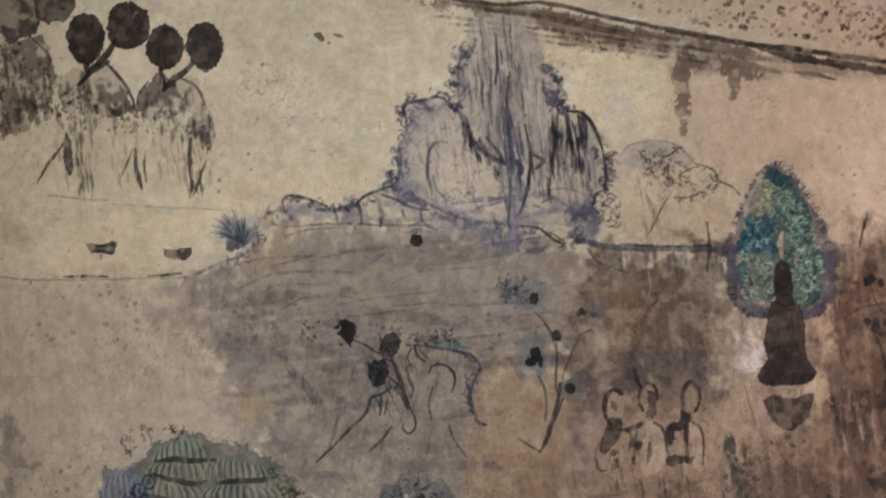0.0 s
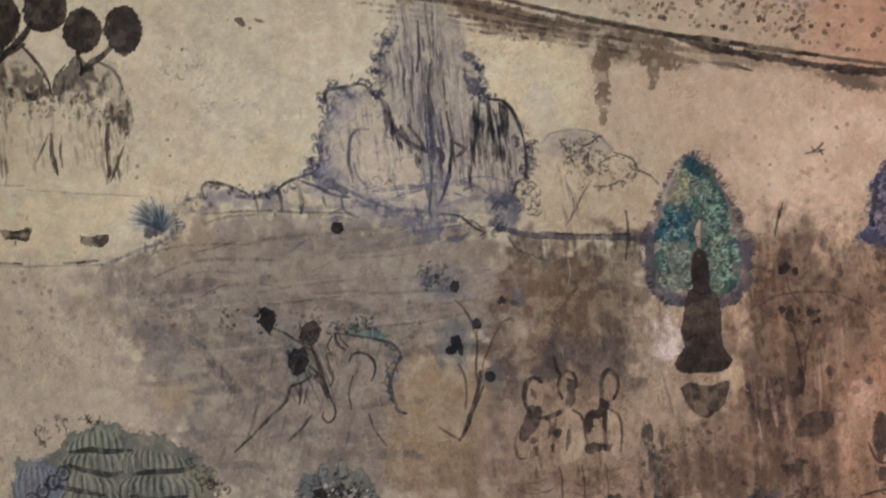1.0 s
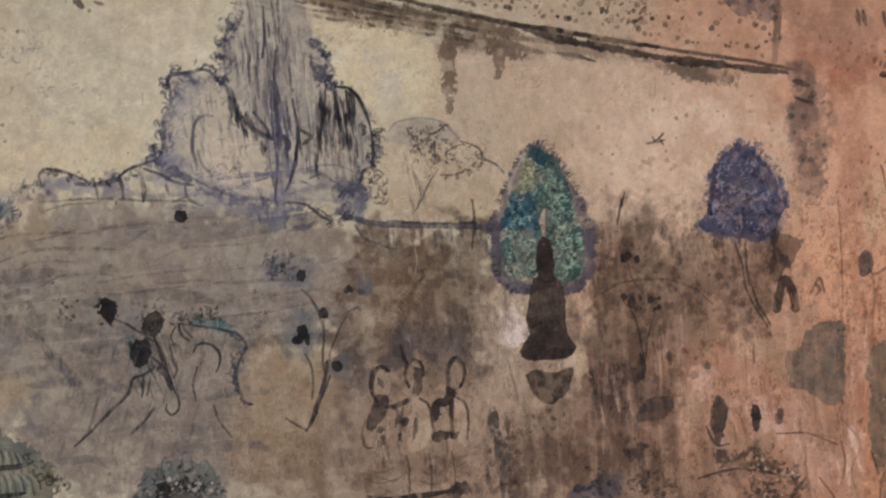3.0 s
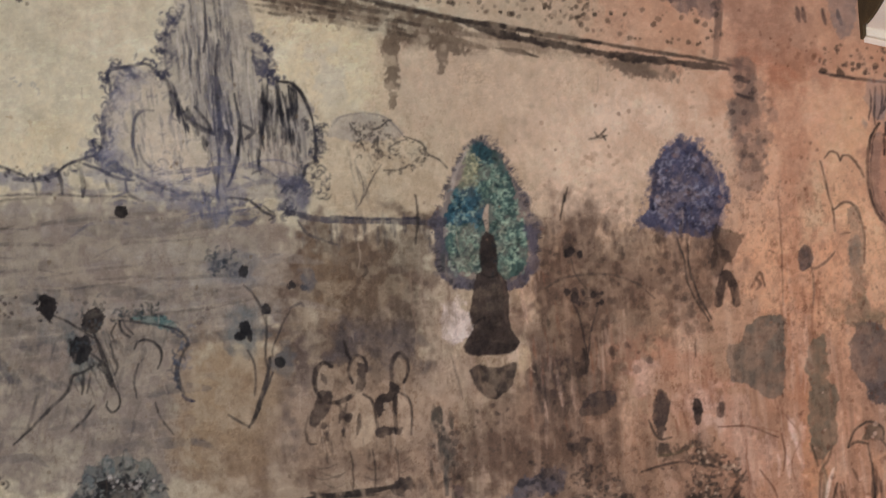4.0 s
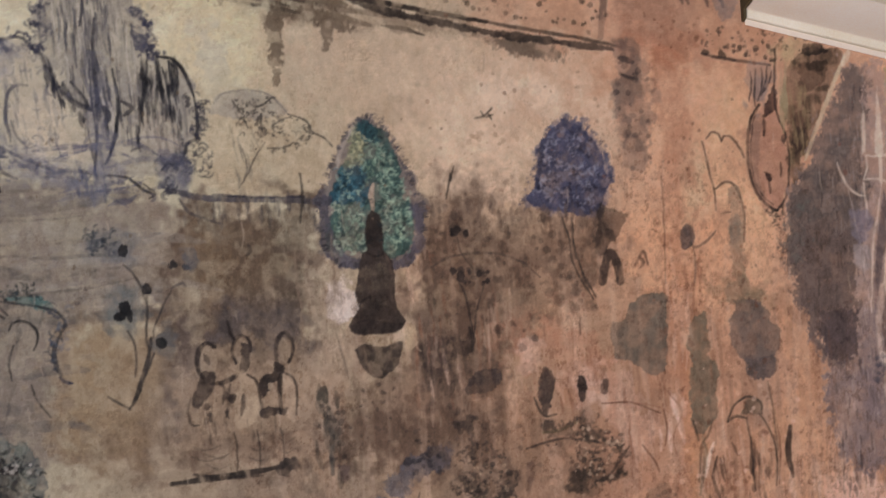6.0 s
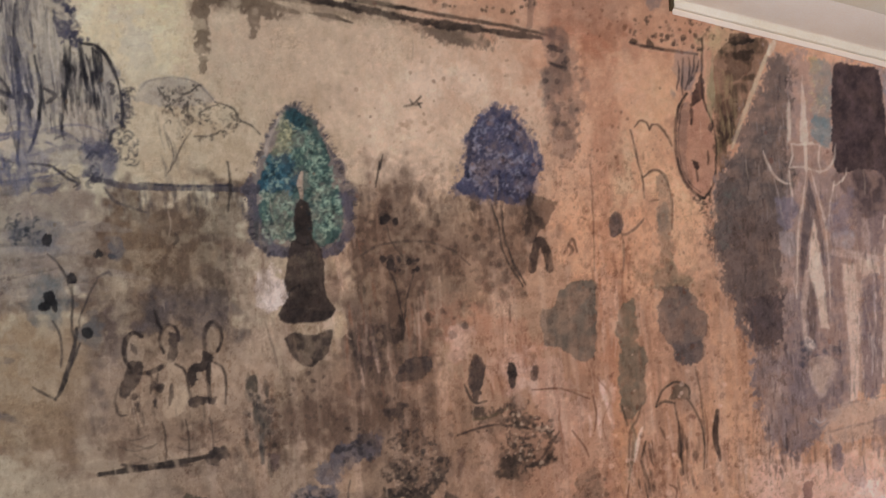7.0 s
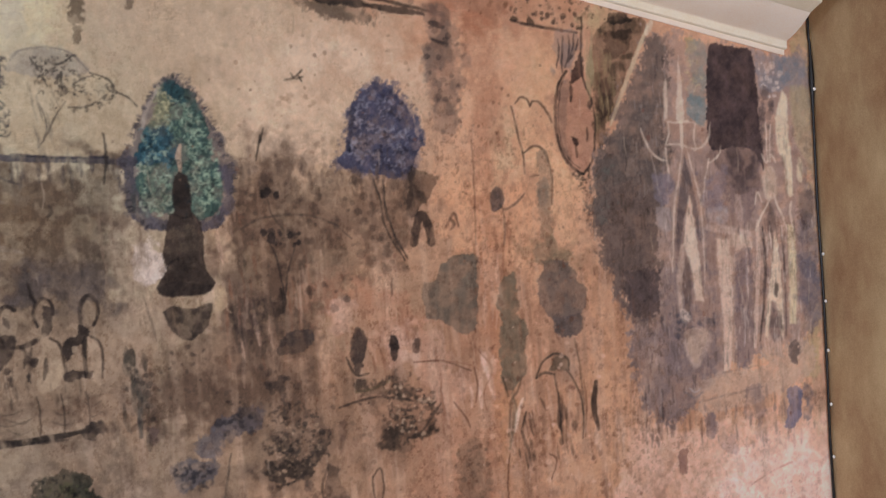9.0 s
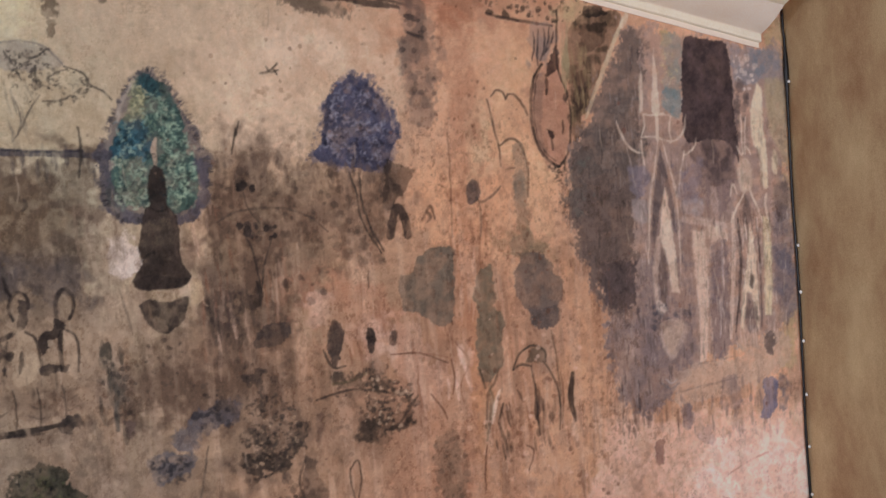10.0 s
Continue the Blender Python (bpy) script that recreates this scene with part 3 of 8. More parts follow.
# ---------------- palms and leaf bodies at the west end
M = "painted_palm"
blob(P("-147.3,263.5 -134.1,265.0 -127.8,256.5 -127.0,244.9 -136.3,236.5 -141.0,231.8 -149.7,231.4"), (116, 104, 88), 0.85, 9, 18, 0.6, M)
blob(P("-120.5,251.7 -107.1,252.4 -101.4,244.5 -98.2,235.6 -107.5,234.4 -123.3,236.8 -127.1,243.9"), (112, 100, 84), 0.85, 9, 18, 0.7, M)
blob(P("-96.3,244.0 -84.3,246.5 -74.2,241.9 -70.5,230.4 -70.9,219.3 -76.6,223.8 -79.5,232.2 -85.6,230.0 -96.3,232.6"), (104, 94, 82), 0.85, 9, 18, 0.7, M)
wash(P("-145.3,232.2 -100.3,231.1 -71.8,219.4 -79.2,203.8 -125.6,206.8 -144.6,213.5"), (178, 162, 130), 0.45, 24)
dabs(P("-147.3,263.5 -134.2,264.2 -127.0,244.9 -98.8,236.1 -70.5,230.4 -70.9,219.3 -85.6,230.0 -106.4,234.3 -136.3,236.5 -149.7,231.4"), 150, 13, (66, 58, 50), 0.75, 13, M)
oval(P("-121.7,262.9 -113.7,272.8 -107.3,261.5 -115.2,253.6"), (58, 49, 42), 0.95, 6, 7, 0.1, M)
oval(P("-106.0,266.5 -97.4,273.9 -90.0,264.8 -98.7,256.5"), (66, 57, 50), 0.95, 6, 7, 0.1, M)
oval(P("-91.9,256.8 -84.6,264.4 -78.1,255.4 -85.9,247.9"), (60, 50, 43), 0.95, 6, 7, 0.1, M)
oval(P("-77.2,256.4 -70.0,263.7 -63.6,255.0 -71.3,246.8"), (66, 57, 50), 0.95, 6, 7, 0.1, M)
oval(P("-133.3,275.7 -125.1,283.5 -117.4,274.0 -126.2,269.2"), (68, 58, 52), 0.9, 6, 9, 0.2, M)
oval(P("-148.6,274.0 -139.2,283.4 -130.9,272.1 -140.7,264.5"), (74, 66, 58), 0.9, 8, 12, 0.4, M)
stroke(P("-103.3,261.0 -106.8,256.3 -111.9,251.7 -118.3,246.1"), 19, (62, 53, 46), 0.9, 0.2, 0.4, M)
stroke(P("-115.5,255.1 -113.7,250.8 -107.1,253.2"), 22, (62, 53, 46), 0.85, 0.2, 0.4, M)
stroke(P("-75.2,249.7 -79.1,246.4 -83.4,244.4 -86.8,241.0"), 19, (62, 53, 46), 0.9, 0.2, 0.4, M)
stroke(P("-87.2,249.2 -86.3,243.0 -82.5,242.7"), 16, (62, 53, 46), 0.85, 0.3, 0.4, M)
stroke(P("-107.1,252.4 -102.3,246.6 -99.1,240.2 -97.9,234.8"), 11, (66, 58, 50), 0.9, 0.2, 0.5, M)
stroke(P("-80.2,244.9 -74.7,240.9 -71.5,233.5"), 9, (66, 58, 50), 0.8, 0.3, 0.5, M)
stroke(P("-134.2,264.2 -129.2,258.5 -128.0,254.9"), 8, (84, 76, 66), 0.8, 0.3, 0.5, M)
stroke(P("-97.3,233.9 -96.2,239.9 -92.4,244.6"), 8, (66, 58, 50), 0.8, 0.3, 0.5, M)
stroke(P("-125.9,225.3 -131.1,219.6 -136.9,211.9"), 9, (70, 62, 54), 0.85, 0.4, 0.7, M)
blob(P("-124.7,230.7 -122.9,226.0 -122.4,215.7 -125.1,213.5 -126.2,222.2"), (76, 68, 58), 0.9, 5, 6, 0.3, M)
stroke(P("-120.8,219.7 -119.6,212.4 -120.9,207.0"), 9, (90, 82, 70), 0.8, 0.5, 0.4, M)
stroke(P("-118.0,217.4 -118.0,211.2 -117.5,207.1"), 8, (110, 100, 86), 0.7, 0.5, 0.4, M)
stroke(P("-100.0,220.9 -103.7,214.1 -105.2,211.2"), 7, (84, 76, 66), 0.8, 0.4, 0.7, M)
stroke(P("-99.0,220.8 -99.1,213.7 -97.5,206.4"), 13, (70, 62, 54), 0.85, 0.4, 0.5, M)
stroke(P("-95.2,219.9 -96.1,213.4 -95.7,208.9"), 7, (80, 72, 62), 0.8, 0.5, 0.5, M)
stroke(P("-76.2,228.9 -79.2,218.0 -78.9,207.9 -80.2,201.9"), 13, (72, 64, 56), 0.8, 0.6, 0.5, M)
stroke(P("-73.4,214.4 -76.4,207.6 -78.9,202.2"), 9, (74, 66, 58), 0.8, 0.4, 0.6, M)
stroke(P("-70.9,230.4 -69.8,223.2 -72.7,217.4"), 12, (110, 98, 82), 0.6, 0.7, 0.5, M)
stroke(P("-133.1,207.4 -123.6,205.2 -109.9,203.4"), 5, (120, 108, 90), 0.6, 0.6, 0.4)
stroke(P("-108.9,201.9 -88.0,198.9 -67.3,196.4"), 4, (142, 130, 112), 0.6, 0.4, 0.4)
hatch(P("-128.1,230.6 -71.3,225.4 -74.9,205.5 -127.5,210.0"), 40, 6, 8, (120, 106, 84), 0.5, 0.05, 14)
wash(P("-152.2,199.7 -142.5,197.9 -142.0,190.6 -153.0,189.4"), (156, 140, 108), 0.5, 12)

hatch(P("-147.4,261.4 -128.2,257.4 -127.6,236.8 -149.7,232.6"), 60, 5, 12, (84, 74, 62), 0.6, 0.0, 162, M)
hatch(P("-126.5,251.1 -98.8,236.1 -106.8,228.7 -128.1,230.6"), 46, 3.5, 10, (90, 80, 68), 0.55, 0.0, 163, M)
hatch(P("-96.1,244.0 -70.5,235.4 -70.3,217.2 -80.1,220.1 -96.0,231.7"), 60, 3.5, 10, (84, 75, 65), 0.55, 0.0, 164, M)
hatch(P("-140.7,235.9 -69.1,227.2 -72.4,211.3 -137.8,217.1"), 46, 4, 9, (140, 126, 104), 0.4, 0.0, 165)
hatch(P("-79.1,232.2 -69.3,229.2 -73.0,203.3 -80.3,203.9"), 24, 5, 8, (96, 86, 74), 0.55, 0.0, 166, M)
hatch(P("-121.5,233.1 -114.0,232.4 -116.1,206.0 -121.4,206.4"), 22, 6, 8, (104, 94, 80), 0.6, 0.0, 167, M)

dabs(P("-126.7,249.0 -98.8,236.1 -70.4,231.4 -70.3,217.2 -86.0,224.7 -126.0,230.4"), 110, 10, (84, 74, 64), 0.6, 196, M)
dabs(P("-147.6,259.4 -128.4,255.4 -130.3,230.8 -149.8,230.6"), 60, 12, (88, 78, 66), 0.6, 197, M)

# faint flying shapes and specks in the sky
curls(P("-61.2,248.7 -42.9,244.8 -43.9,231.9 -58.1,234.2"), 22, 22, 4, (132, 126, 118), 0.6, 15)
curls(P("-44.0,230.9 -21.8,227.8 -22.3,221.9 -44.5,224.9"), 12, 22, 5, (134, 130, 126), 0.6, 16)
blob(P("-30.8,256.0 -27.4,255.3 -26.8,252.8 -29.6,253.5"), (84, 74, 64), 0.8, 5, 5, 0.2)
stroke(P("-23.4,254.9 -20.6,253.8"), 8, (104, 92, 80), 0.7, 0.4, 0.4)
curls(P("-42.5,262.9 -35.4,262.1 -35.9,256.2 -43.0,256.9"), 5, 16, 3, (150, 142, 130), 0.6, 17)
for c in range(26):
    q = np.array([-1.3 + 2.2 * rng.random(), 1.9 + 0.8 * rng.random()])
    stroke(np.array([q, q + 0.02 * (rng.random(2) - 0.5), q + 0.03 * (rng.random(2) - 0.5)]), 6, (166, 140, 104), 0.6, 0.3, 0.5)

# two birds above the water line
M = "painted_bird"
blob(P("-120.2,188.9 -116.8,188.2 -113.8,188.4 -109.4,188.0 -109.8,184.4 -113.3,183.8 -117.1,184.6 -119.1,186.4"), (64, 56, 48), 0.9, 4, 7, 0.45, M)
stroke(P("-114.5,184.4 -114.7,182.7"), 5, (90, 80, 70), 0.7, 0.3, 0.4, M)
M = "painted_bird "
blob(P("-91.0,184.9 -87.5,183.8 -84.5,184.0 -81.2,183.8 -81.5,180.5 -85.7,180.1 -89.0,181.1 -90.8,182.5"), (64, 56, 48), 0.9, 4, 7, 0.4, M)
stroke(P("-129.6,177.3 -121.5,176.9 -113.0,176.1"), 8, (86, 76, 66), 0.85, 0.6, 0.4)
stroke(P("-97.9,175.1 -92.0,175.1 -85.3,175.0"), 9, (80, 70, 62), 0.85, 0.5, 0.4)
stroke(P("-153.8,179.2 -140.9,177.0 -111.0,175.1 -83.7,173.4"), 6, (130, 118, 104), 0.6, 0.6, 0.2)
dabs(P("-153.9,177.1 -83.8,171.8 -75.0,151.0 -123.6,150.3 -155.5,156.6"), 34, 12, (118, 108, 98), 0.6, 18)
hatch(P("-83.8,171.8 -69.3,170.7 -70.9,150.7 -80.6,159.5"), 20, 5, 8, (126, 120, 116), 0.6, 0.2, 19)

# ---------------- hill crest
M = "painted_hill_crest"
stroke(P("-83.7,173.4 -73.0,177.0 -62.4,179.8 -56.9,184.8 -57.1,189.9 -52.0,193.9 -47.2,194.7"), 12, (112, 108, 112), 0.75, 0.6, 0.3, M)
stroke(P("-45.9,194.0 -46.6,197.8 -44.0,199.6 -39.4,198.4 -34.5,196.4 -29.6,194.0"), 9, (66, 62, 66), 0.85, 0.35, 0.4, M)
wash(P("-45.5,198.5 -29.6,194.0 -18.4,194.3 -18.7,190.7 -34.9,191.1 -46.0,192.0"), (128, 126, 132), 0.7, 10)
stroke(P("-34.7,193.6 -26.6,193.0 -19.4,194.3"), 14, (96, 94, 108), 0.7, 0.4, 0.4, M)
stroke(P("-20.0,194.8 -16.2,197.2 -10.0,199.1 -5.9,200.5"), 9, (66, 64, 78), 0.85, 0.3, 0.4, M)
blob(P("-7.9,200.7 -2.9,200.3 1.7,195.9 4.4,191.7 -1.6,192.2 -6.2,196.6"), (72, 73, 88), 0.85, 9, 14, 0.35, M)
stroke(P("-11.4,197.0 -6.3,195.2 -0.6,191.6 5.2,190.3"), 9, (62, 62, 78), 0.85, 0.3, 0.4, M)
stroke(P("1.6,194.5 11.1,189.2 18.7,185.6 28.4,184.1 33.1,182.5"), 11, (66, 66, 82), 0.85, 0.4, 0.3, M)
stroke(P("-6.0,199.5 -7.6,204.6 -4.6,201.8"), 8, (74, 74, 90), 0.8, 0.4, 0.4, M)
stroke(P("-28.5,195.1 -27.9,191.5 -27.4,187.8"), 7, (84, 78, 72), 0.8, 0.4, 0.4, M)
stroke(P("-19.5,195.7 -19.0,191.7 -18.9,187.7"), 10, (78, 74, 78), 0.85, 0.4, 0.4, M)
stroke(P("-12.3,196.1 -11.8,191.1 -12.2,186.2"), 13, (88, 82, 74), 0.8, 0.5, 0.4, M)
stroke(P("-4.2,191.1 -3.3,187.8"), 9, (90, 86, 84), 0.75, 0.4, 0.4, M)
stroke(P("2.2,190.0 3.3,185.3 7.6,183.0"), 9, (82, 80, 90), 0.8, 0.4, 0.4, M)
stroke(P("-47.3,188.3 -31.0,188.5 -15.0,186.8 4.8,184.8"), 7, (104, 98, 96), 0.6, 0.5, 0.3)
HILL = P("-68.1,186.7 47.0,173.6 40.1,135.2 -67.4,142.4")
sweeps(HILL, 30, 40, 34, (108, 101, 97), 0.34, 130)
sweeps(HILL, 30, 36, 28, (158, 149, 136), 0.36, 131)
sweeps(HILL, 14, 34, 7, (90, 85, 86), 0.4, 132)
sweeps(P("-65.3,142.3 16.7,134.8 11.5,94.1 -50.4,97.4"), 30, 24, 22, (112, 104, 98), 0.45, 133)
stroke(P("-46.6,185.0 -39.3,186.8 -27.1,187.0"), 7, (112, 104, 88), 0.6, 0.4, 0.5)
stroke(P("-52.4,175.5 -44.2,176.4 -35.9,178.2"), 7, (116, 106, 86), 0.6, 0.4, 0.5)
wash(P("-60.2,182.1 -47.4,187.1 -43.8,180.8 -54.6,173.6 -65.0,172.4"), (166, 148, 114), 0.6, 14)
oval(P("-1.9,180.4 0.3,182.4 2.3,180.1 -0.1,177.9"), (56, 46, 42), 0.95, 5, 4, 0.05, "painted_dot")

# spiky bush on the slope
M = "painted_bush"
wash(P("-70.9,191.0 -59.2,194.1 -56.5,188.8 -62.2,182.2 -71.3,185.0"), (136, 144, 146), 0.6, 12)
for k in range(22):
    ang = 0.35 + 2.7 * k / 21
    L = 0.1 + 0.04 * rng.random()
    c = np.array([-0.615, 1.837])
    tip = c + L * np.array([-0.2 - math.cos(ang - 0.3), 0.9 * math.sin(ang)]) * (0.8, 1)
    stroke(np.array([c, (c + tip) / 2 + (0, 0.008), tip]), 7, (72, 82, 92) if k % 3 else (96, 120, 124), 0.75, 0.4, 0.6, M)
blob(P("-67.0,186.7 -62.8,187.3 -62.1,183.8 -65.5,180.5 -69.5,181.8"), (66, 66, 78), 0.75, 8, 10, 0.3, M)

# ---------------- waterfall rock
M = "painted_rock"
RIDGE = P("-5.0,199.5 -5.2,209.4 -1.8,215.0 -1.4,226.9 3.4,230.0 12.3,229.1 15.8,223.3 17.2,240.9 23.5,246.1 26.1,253.7 37.8,254.1 44.4,250.9 47.4,239.8 53.3,229.5 55.5,220.5 62.1,217.9 66.1,208.8 68.0,200.9 65.8,193.4 61.8,190.8 59.1,180.4 32.2,182.6 13.0,188.1")
blob(RIDGE, (160, 150, 134), 0.7, 18, 12, 0.35, M)
wash(P("26.1,253.7 43.4,251.0 48.1,235.8 49.7,208.4 32.3,184.5 26.6,210.5 18.5,232.8"), (146, 138, 126), 0.7, 16, runs=0.35)
wash(P("54.3,217.7 63.7,214.9 66.0,195.3 55.6,184.5 44.4,189.4 47.8,208.5"), (134, 128, 122), 0.7, 14, runs=0.3)
wash(P("6.8,210.3 26.1,204.6 30.5,186.6 13.1,190.0 5.9,198.5"), (178, 164, 142), 0.6, 14)
hatch(P("23.8,250.0 43.2,248.0 49.7,220.1 44.4,189.4 32.3,184.5 28.5,210.3 19.3,230.8"), 75, 12, 7, (98, 94, 96), 0.65, 0.03, 20, M)
hatch(P("23.8,250.0 43.2,248.0 49.7,220.1 42.9,195.3 32.5,186.5 28.5,210.3 19.3,230.8"), 34, 14, 6, (186, 176, 158), 0.65, 0.03, 21, M)
hatch(P("47.8,220.2 62.0,217.0 65.4,199.2 59.7,188.1 45.6,193.2"), 42, 10, 7, (86, 82, 84), 0.7, 0.02, 22, M)
hatch(P("17.7,223.1 24.9,214.5 30.0,204.3 24.3,206.7 18.2,217.1"), 12, 6, 9, (70, 68, 76), 0.75, 0.25, 23, M)
stroke(P("33.1,249.1 32.8,239.3 31.4,231.6"), 8, (72, 70, 78), 0.85, 0.4, 0.5, M)
stroke(P("36.2,234.1 35.0,223.4 34.9,211.7 34.7,201.9"), 11, (62, 60, 70), 0.9, 0.25, 0.5, M)
stroke(P("33.9,223.5 35.4,213.6 34.7,201.9 32.7,184.5"), 9, (64, 64, 80), 0.85, 0.35, 0.4, M)
stroke(P("40.7,217.0 41.5,207.2 40.2,195.6 35.9,185.8"), 9, (58, 58, 66), 0.9, 0.2, 0.5, M)
stroke(P("36.3,186.1 38.7,191.8 40.7,197.5"), 10, (70, 72, 92), 0.7, 0.4, 0.4, M)
stroke(P("18.6,222.0 20.7,215.9 22.9,209.2"), 11, (60, 60, 74), 0.85, 0.3, 0.5, M)
stroke(P("23.6,210.7 28.2,206.4 32.9,204.0"), 13, (66, 64, 72), 0.85, 0.4, 0.4, M)
stroke(P("27.2,213.4 30.3,208.6 32.9,203.6"), 9, (70, 68, 74), 0.8, 0.4, 0.4, M)
stroke(P("29.1,203.4 29.6,198.8"), 15, (72, 70, 72), 0.8, 0.5, 0.4, M)
stroke(P("36.8,204.6 38.0,201.6 36.3,198.2"), 17, (66, 64, 70), 0.85, 0.5, 0.4, M)
stroke(P("42.8,206.1 45.9,203.8 43.4,201.5"), 12, (78, 74, 76), 0.75, 0.5, 0.4, M)
stroke(P("52.1,218.9 50.9,210.2 49.1,204.5 46.9,192.1"), 10, (60, 58, 62), 0.88, 0.3, 0.5, M)
stroke(P("55.0,218.6 55.0,211.8 53.1,202.2"), 10, (70, 68, 70), 0.85, 0.4, 0.5, M)
stroke(P("59.2,218.2 59.7,212.3 58.3,206.6"), 20, (66, 64, 70), 0.85, 0.4, 0.5, M)
stroke(P("56.6,216.5 57.9,209.6 58.0,200.8"), 9, (72, 70, 74), 0.8, 0.4, 0.5, M)
stroke(P("55.5,220.3 61.1,218.6 64.5,212.5 66.1,206.5"), 10, (58, 56, 62), 0.9, 0.25, 0.4, M)
stroke(P("66.1,206.5 66.7,199.1 65.8,192.4 62.8,190.7 60.3,184.1"), 9, (64, 62, 70), 0.85, 0.35, 0.4, M)
blob(P("63.1,207.2 65.3,206.0 65.1,202.7 63.2,202.9"), (70, 66, 68), 0.8, 6, 8, 0.3, M)
stroke(P("6.7,196.5 5.6,202.5 6.3,209.3 9.0,213.2 13.0,213.3"), 9, (82, 84, 104), 0.6, 0.4, 0.5, M)
stroke(P("7.2,202.4 8.2,197.3 10.5,194.2"), 7, (84, 84, 96), 0.75, 0.4, 0.5, M)
curls(P("-3.7,215.2 3.4,229.4 16.1,228.1 18.5,221.0 7.9,224.0 0.7,208.8 -3.4,201.3"), 46, 20, 6, (76, 78, 104), 0.65, 24, M)
stroke(P("-1.6,224.9 0.2,227.9 5.3,228.6 12.3,229.1 15.9,225.2"), 10, INDIGO, 0.8, 0.45, 0.3, M)
stroke(P("5.9,228.5 8.0,225.0 9.2,220.9"), 13, (64, 66, 84), 0.8, 0.4, 0.4, M)
stroke(P("-1.1,225.8 -0.5,218.8 -3.3,212.8 -3.4,201.3"), 11, (80, 80, 96), 0.75, 0.5, 0.3, M)
stroke(P("-5.2,209.4 -4.3,205.3 -5.7,198.5"), 10, (74, 74, 90), 0.8, 0.4, 0.3, M)
curls(P("17.4,243.8 23.3,244.2 21.6,222.7 15.8,223.3"), 28, 20, 8, (82, 84, 104), 0.7, 25, M)
stroke(P("26.0,247.8 23.6,242.2 20.2,241.5 18.9,232.8 19.0,224.9"), 9, (80, 80, 96), 0.75, 0.5, 0.3, M)
curls(P("47.2,236.9 55.6,233.1 57.4,220.3 48.9,222.1"), 26, 22, 8, (84, 86, 106), 0.75, 26, M)
blob(P("48.4,228.0 52.2,226.6 52.7,221.7 48.6,223.1"), (74, 74, 92), 0.8, 8, 10, 0.4, M)
curls(P("65.4,207.0 71.1,206.4 68.7,193.1 64.9,191.5"), 22, 22, 6, (74, 74, 84), 0.8, 27, M)
curls(P("59.9,191.0 70.3,189.1 70.5,180.4 61.0,180.2"), 22, 30, 5, (92, 90, 86), 0.8, 28, M)
wash(P("51.9,186.8 61.4,186.0 62.4,174.3 54.6,173.0 52.4,180.9"), (104, 104, 114), 0.7, 10)
scribble(P("52.5,181.9 56.6,186.0 61.4,185.6 57.2,180.5 54.8,174.9"), 60, 20, 9, (72, 72, 86), 0.75, 194, M, 9)
stroke(P("53.8,182.4 56.4,185.2 60.6,185.3"), 8, (70, 70, 84), 0.85, 0.4, 0.4, M)
wash(P("26.4,184.0 35.1,182.3 35.4,174.5 27.8,177.1"), (108, 110, 128), 0.6, 12)
hatch(P("24.6,185.2 37.1,183.1 36.4,174.4 25.9,177.2"), 16, 5, 9, (82, 86, 112), 0.7, 0.1, 29, M)
stroke(P("37.0,182.2 42.7,180.7 47.2,176.5 50.9,174.8"), 8, (72, 66, 62), 0.85, 0.35, 0.5, M)
stroke(P("47.4,178.4 51.0,175.2 48.9,173.4"), 6, (80, 72, 68), 0.8, 0.4, 0.5, M)
stroke(P("44.4,189.4 49.3,190.9 52.9,187.7"), 8, (100, 98, 100), 0.7, 0.4, 0.5, M)
curls(P("-7.5,205.6 -1.5,205.1 -4.2,196.4 -10.1,197.9"), 14, 20, 8, (72, 76, 104), 0.75, 30, M)
stroke(P("45.4,251.7 47.6,242.7 49.0,235.7"), 6, (150, 140, 130), 0.6, 0.5, 0.4, M)

scribble(P("-5.3,198.5 -5.2,209.4 -1.8,217.0 -1.5,225.9 3.4,230.0 13.3,229.0 16.9,223.1"), 90, 18, 6, (72, 74, 96), 0.7, 137, M, 11)
scribble(P("-3.4,201.3 -1.7,213.0 0.8,221.7 5.1,226.2 11.0,225.7"), 50, 26, 7, (86, 88, 108), 0.7, 146, M, 12)
scribble(P("65.4,206.6 68.0,200.9 65.8,192.4 61.7,189.8 69.0,185.4 63.0,181.6"), 60, 20, 5, (66, 66, 82), 0.7, 138, M, 11)
scribble(P("15.8,223.3 18.3,240.7 24.4,245.1"), 70, 18, 7, (80, 80, 102), 0.75, 139, M, 11)
scribble(P("48.4,235.8 53.4,230.4 54.6,221.5 51.6,219.9"), 60, 18, 7, (84, 84, 106), 0.75, 140, M, 10)
wash(P("1.0,224.6 13.9,224.4 17.1,215.3 24.1,204.8 13.6,195.9 8.3,204.2 8.1,214.1 0.4,204.9"), (186, 172, 148), 0.7, 14)
wash(P("10.3,204.1 25.8,200.7 30.7,188.6 19.0,189.5 9.7,196.2"), (190, 174, 148), 0.65, 12)
wash(P("38.4,248.5 44.0,246.0 43.3,224.6 38.6,227.0"), (182, 170, 148), 0.5, 12, runs=0.4)
wash(P("48.2,200.7 58.5,197.9 57.8,188.2 48.4,191.0"), (178, 162, 140), 0.5, 12)
stroke(P("17.0,223.9 20.0,221.9 22.0,214.8 24.6,210.3 32.9,203.6"), 10, (62, 62, 80), 0.7, 0.5, 0.3, M)
stroke(P("6.6,195.5 5.6,202.5 6.3,209.3 9.0,213.2 13.4,213.2"), 9, (74, 78, 100), 0.55, 0.5, 0.4, M)
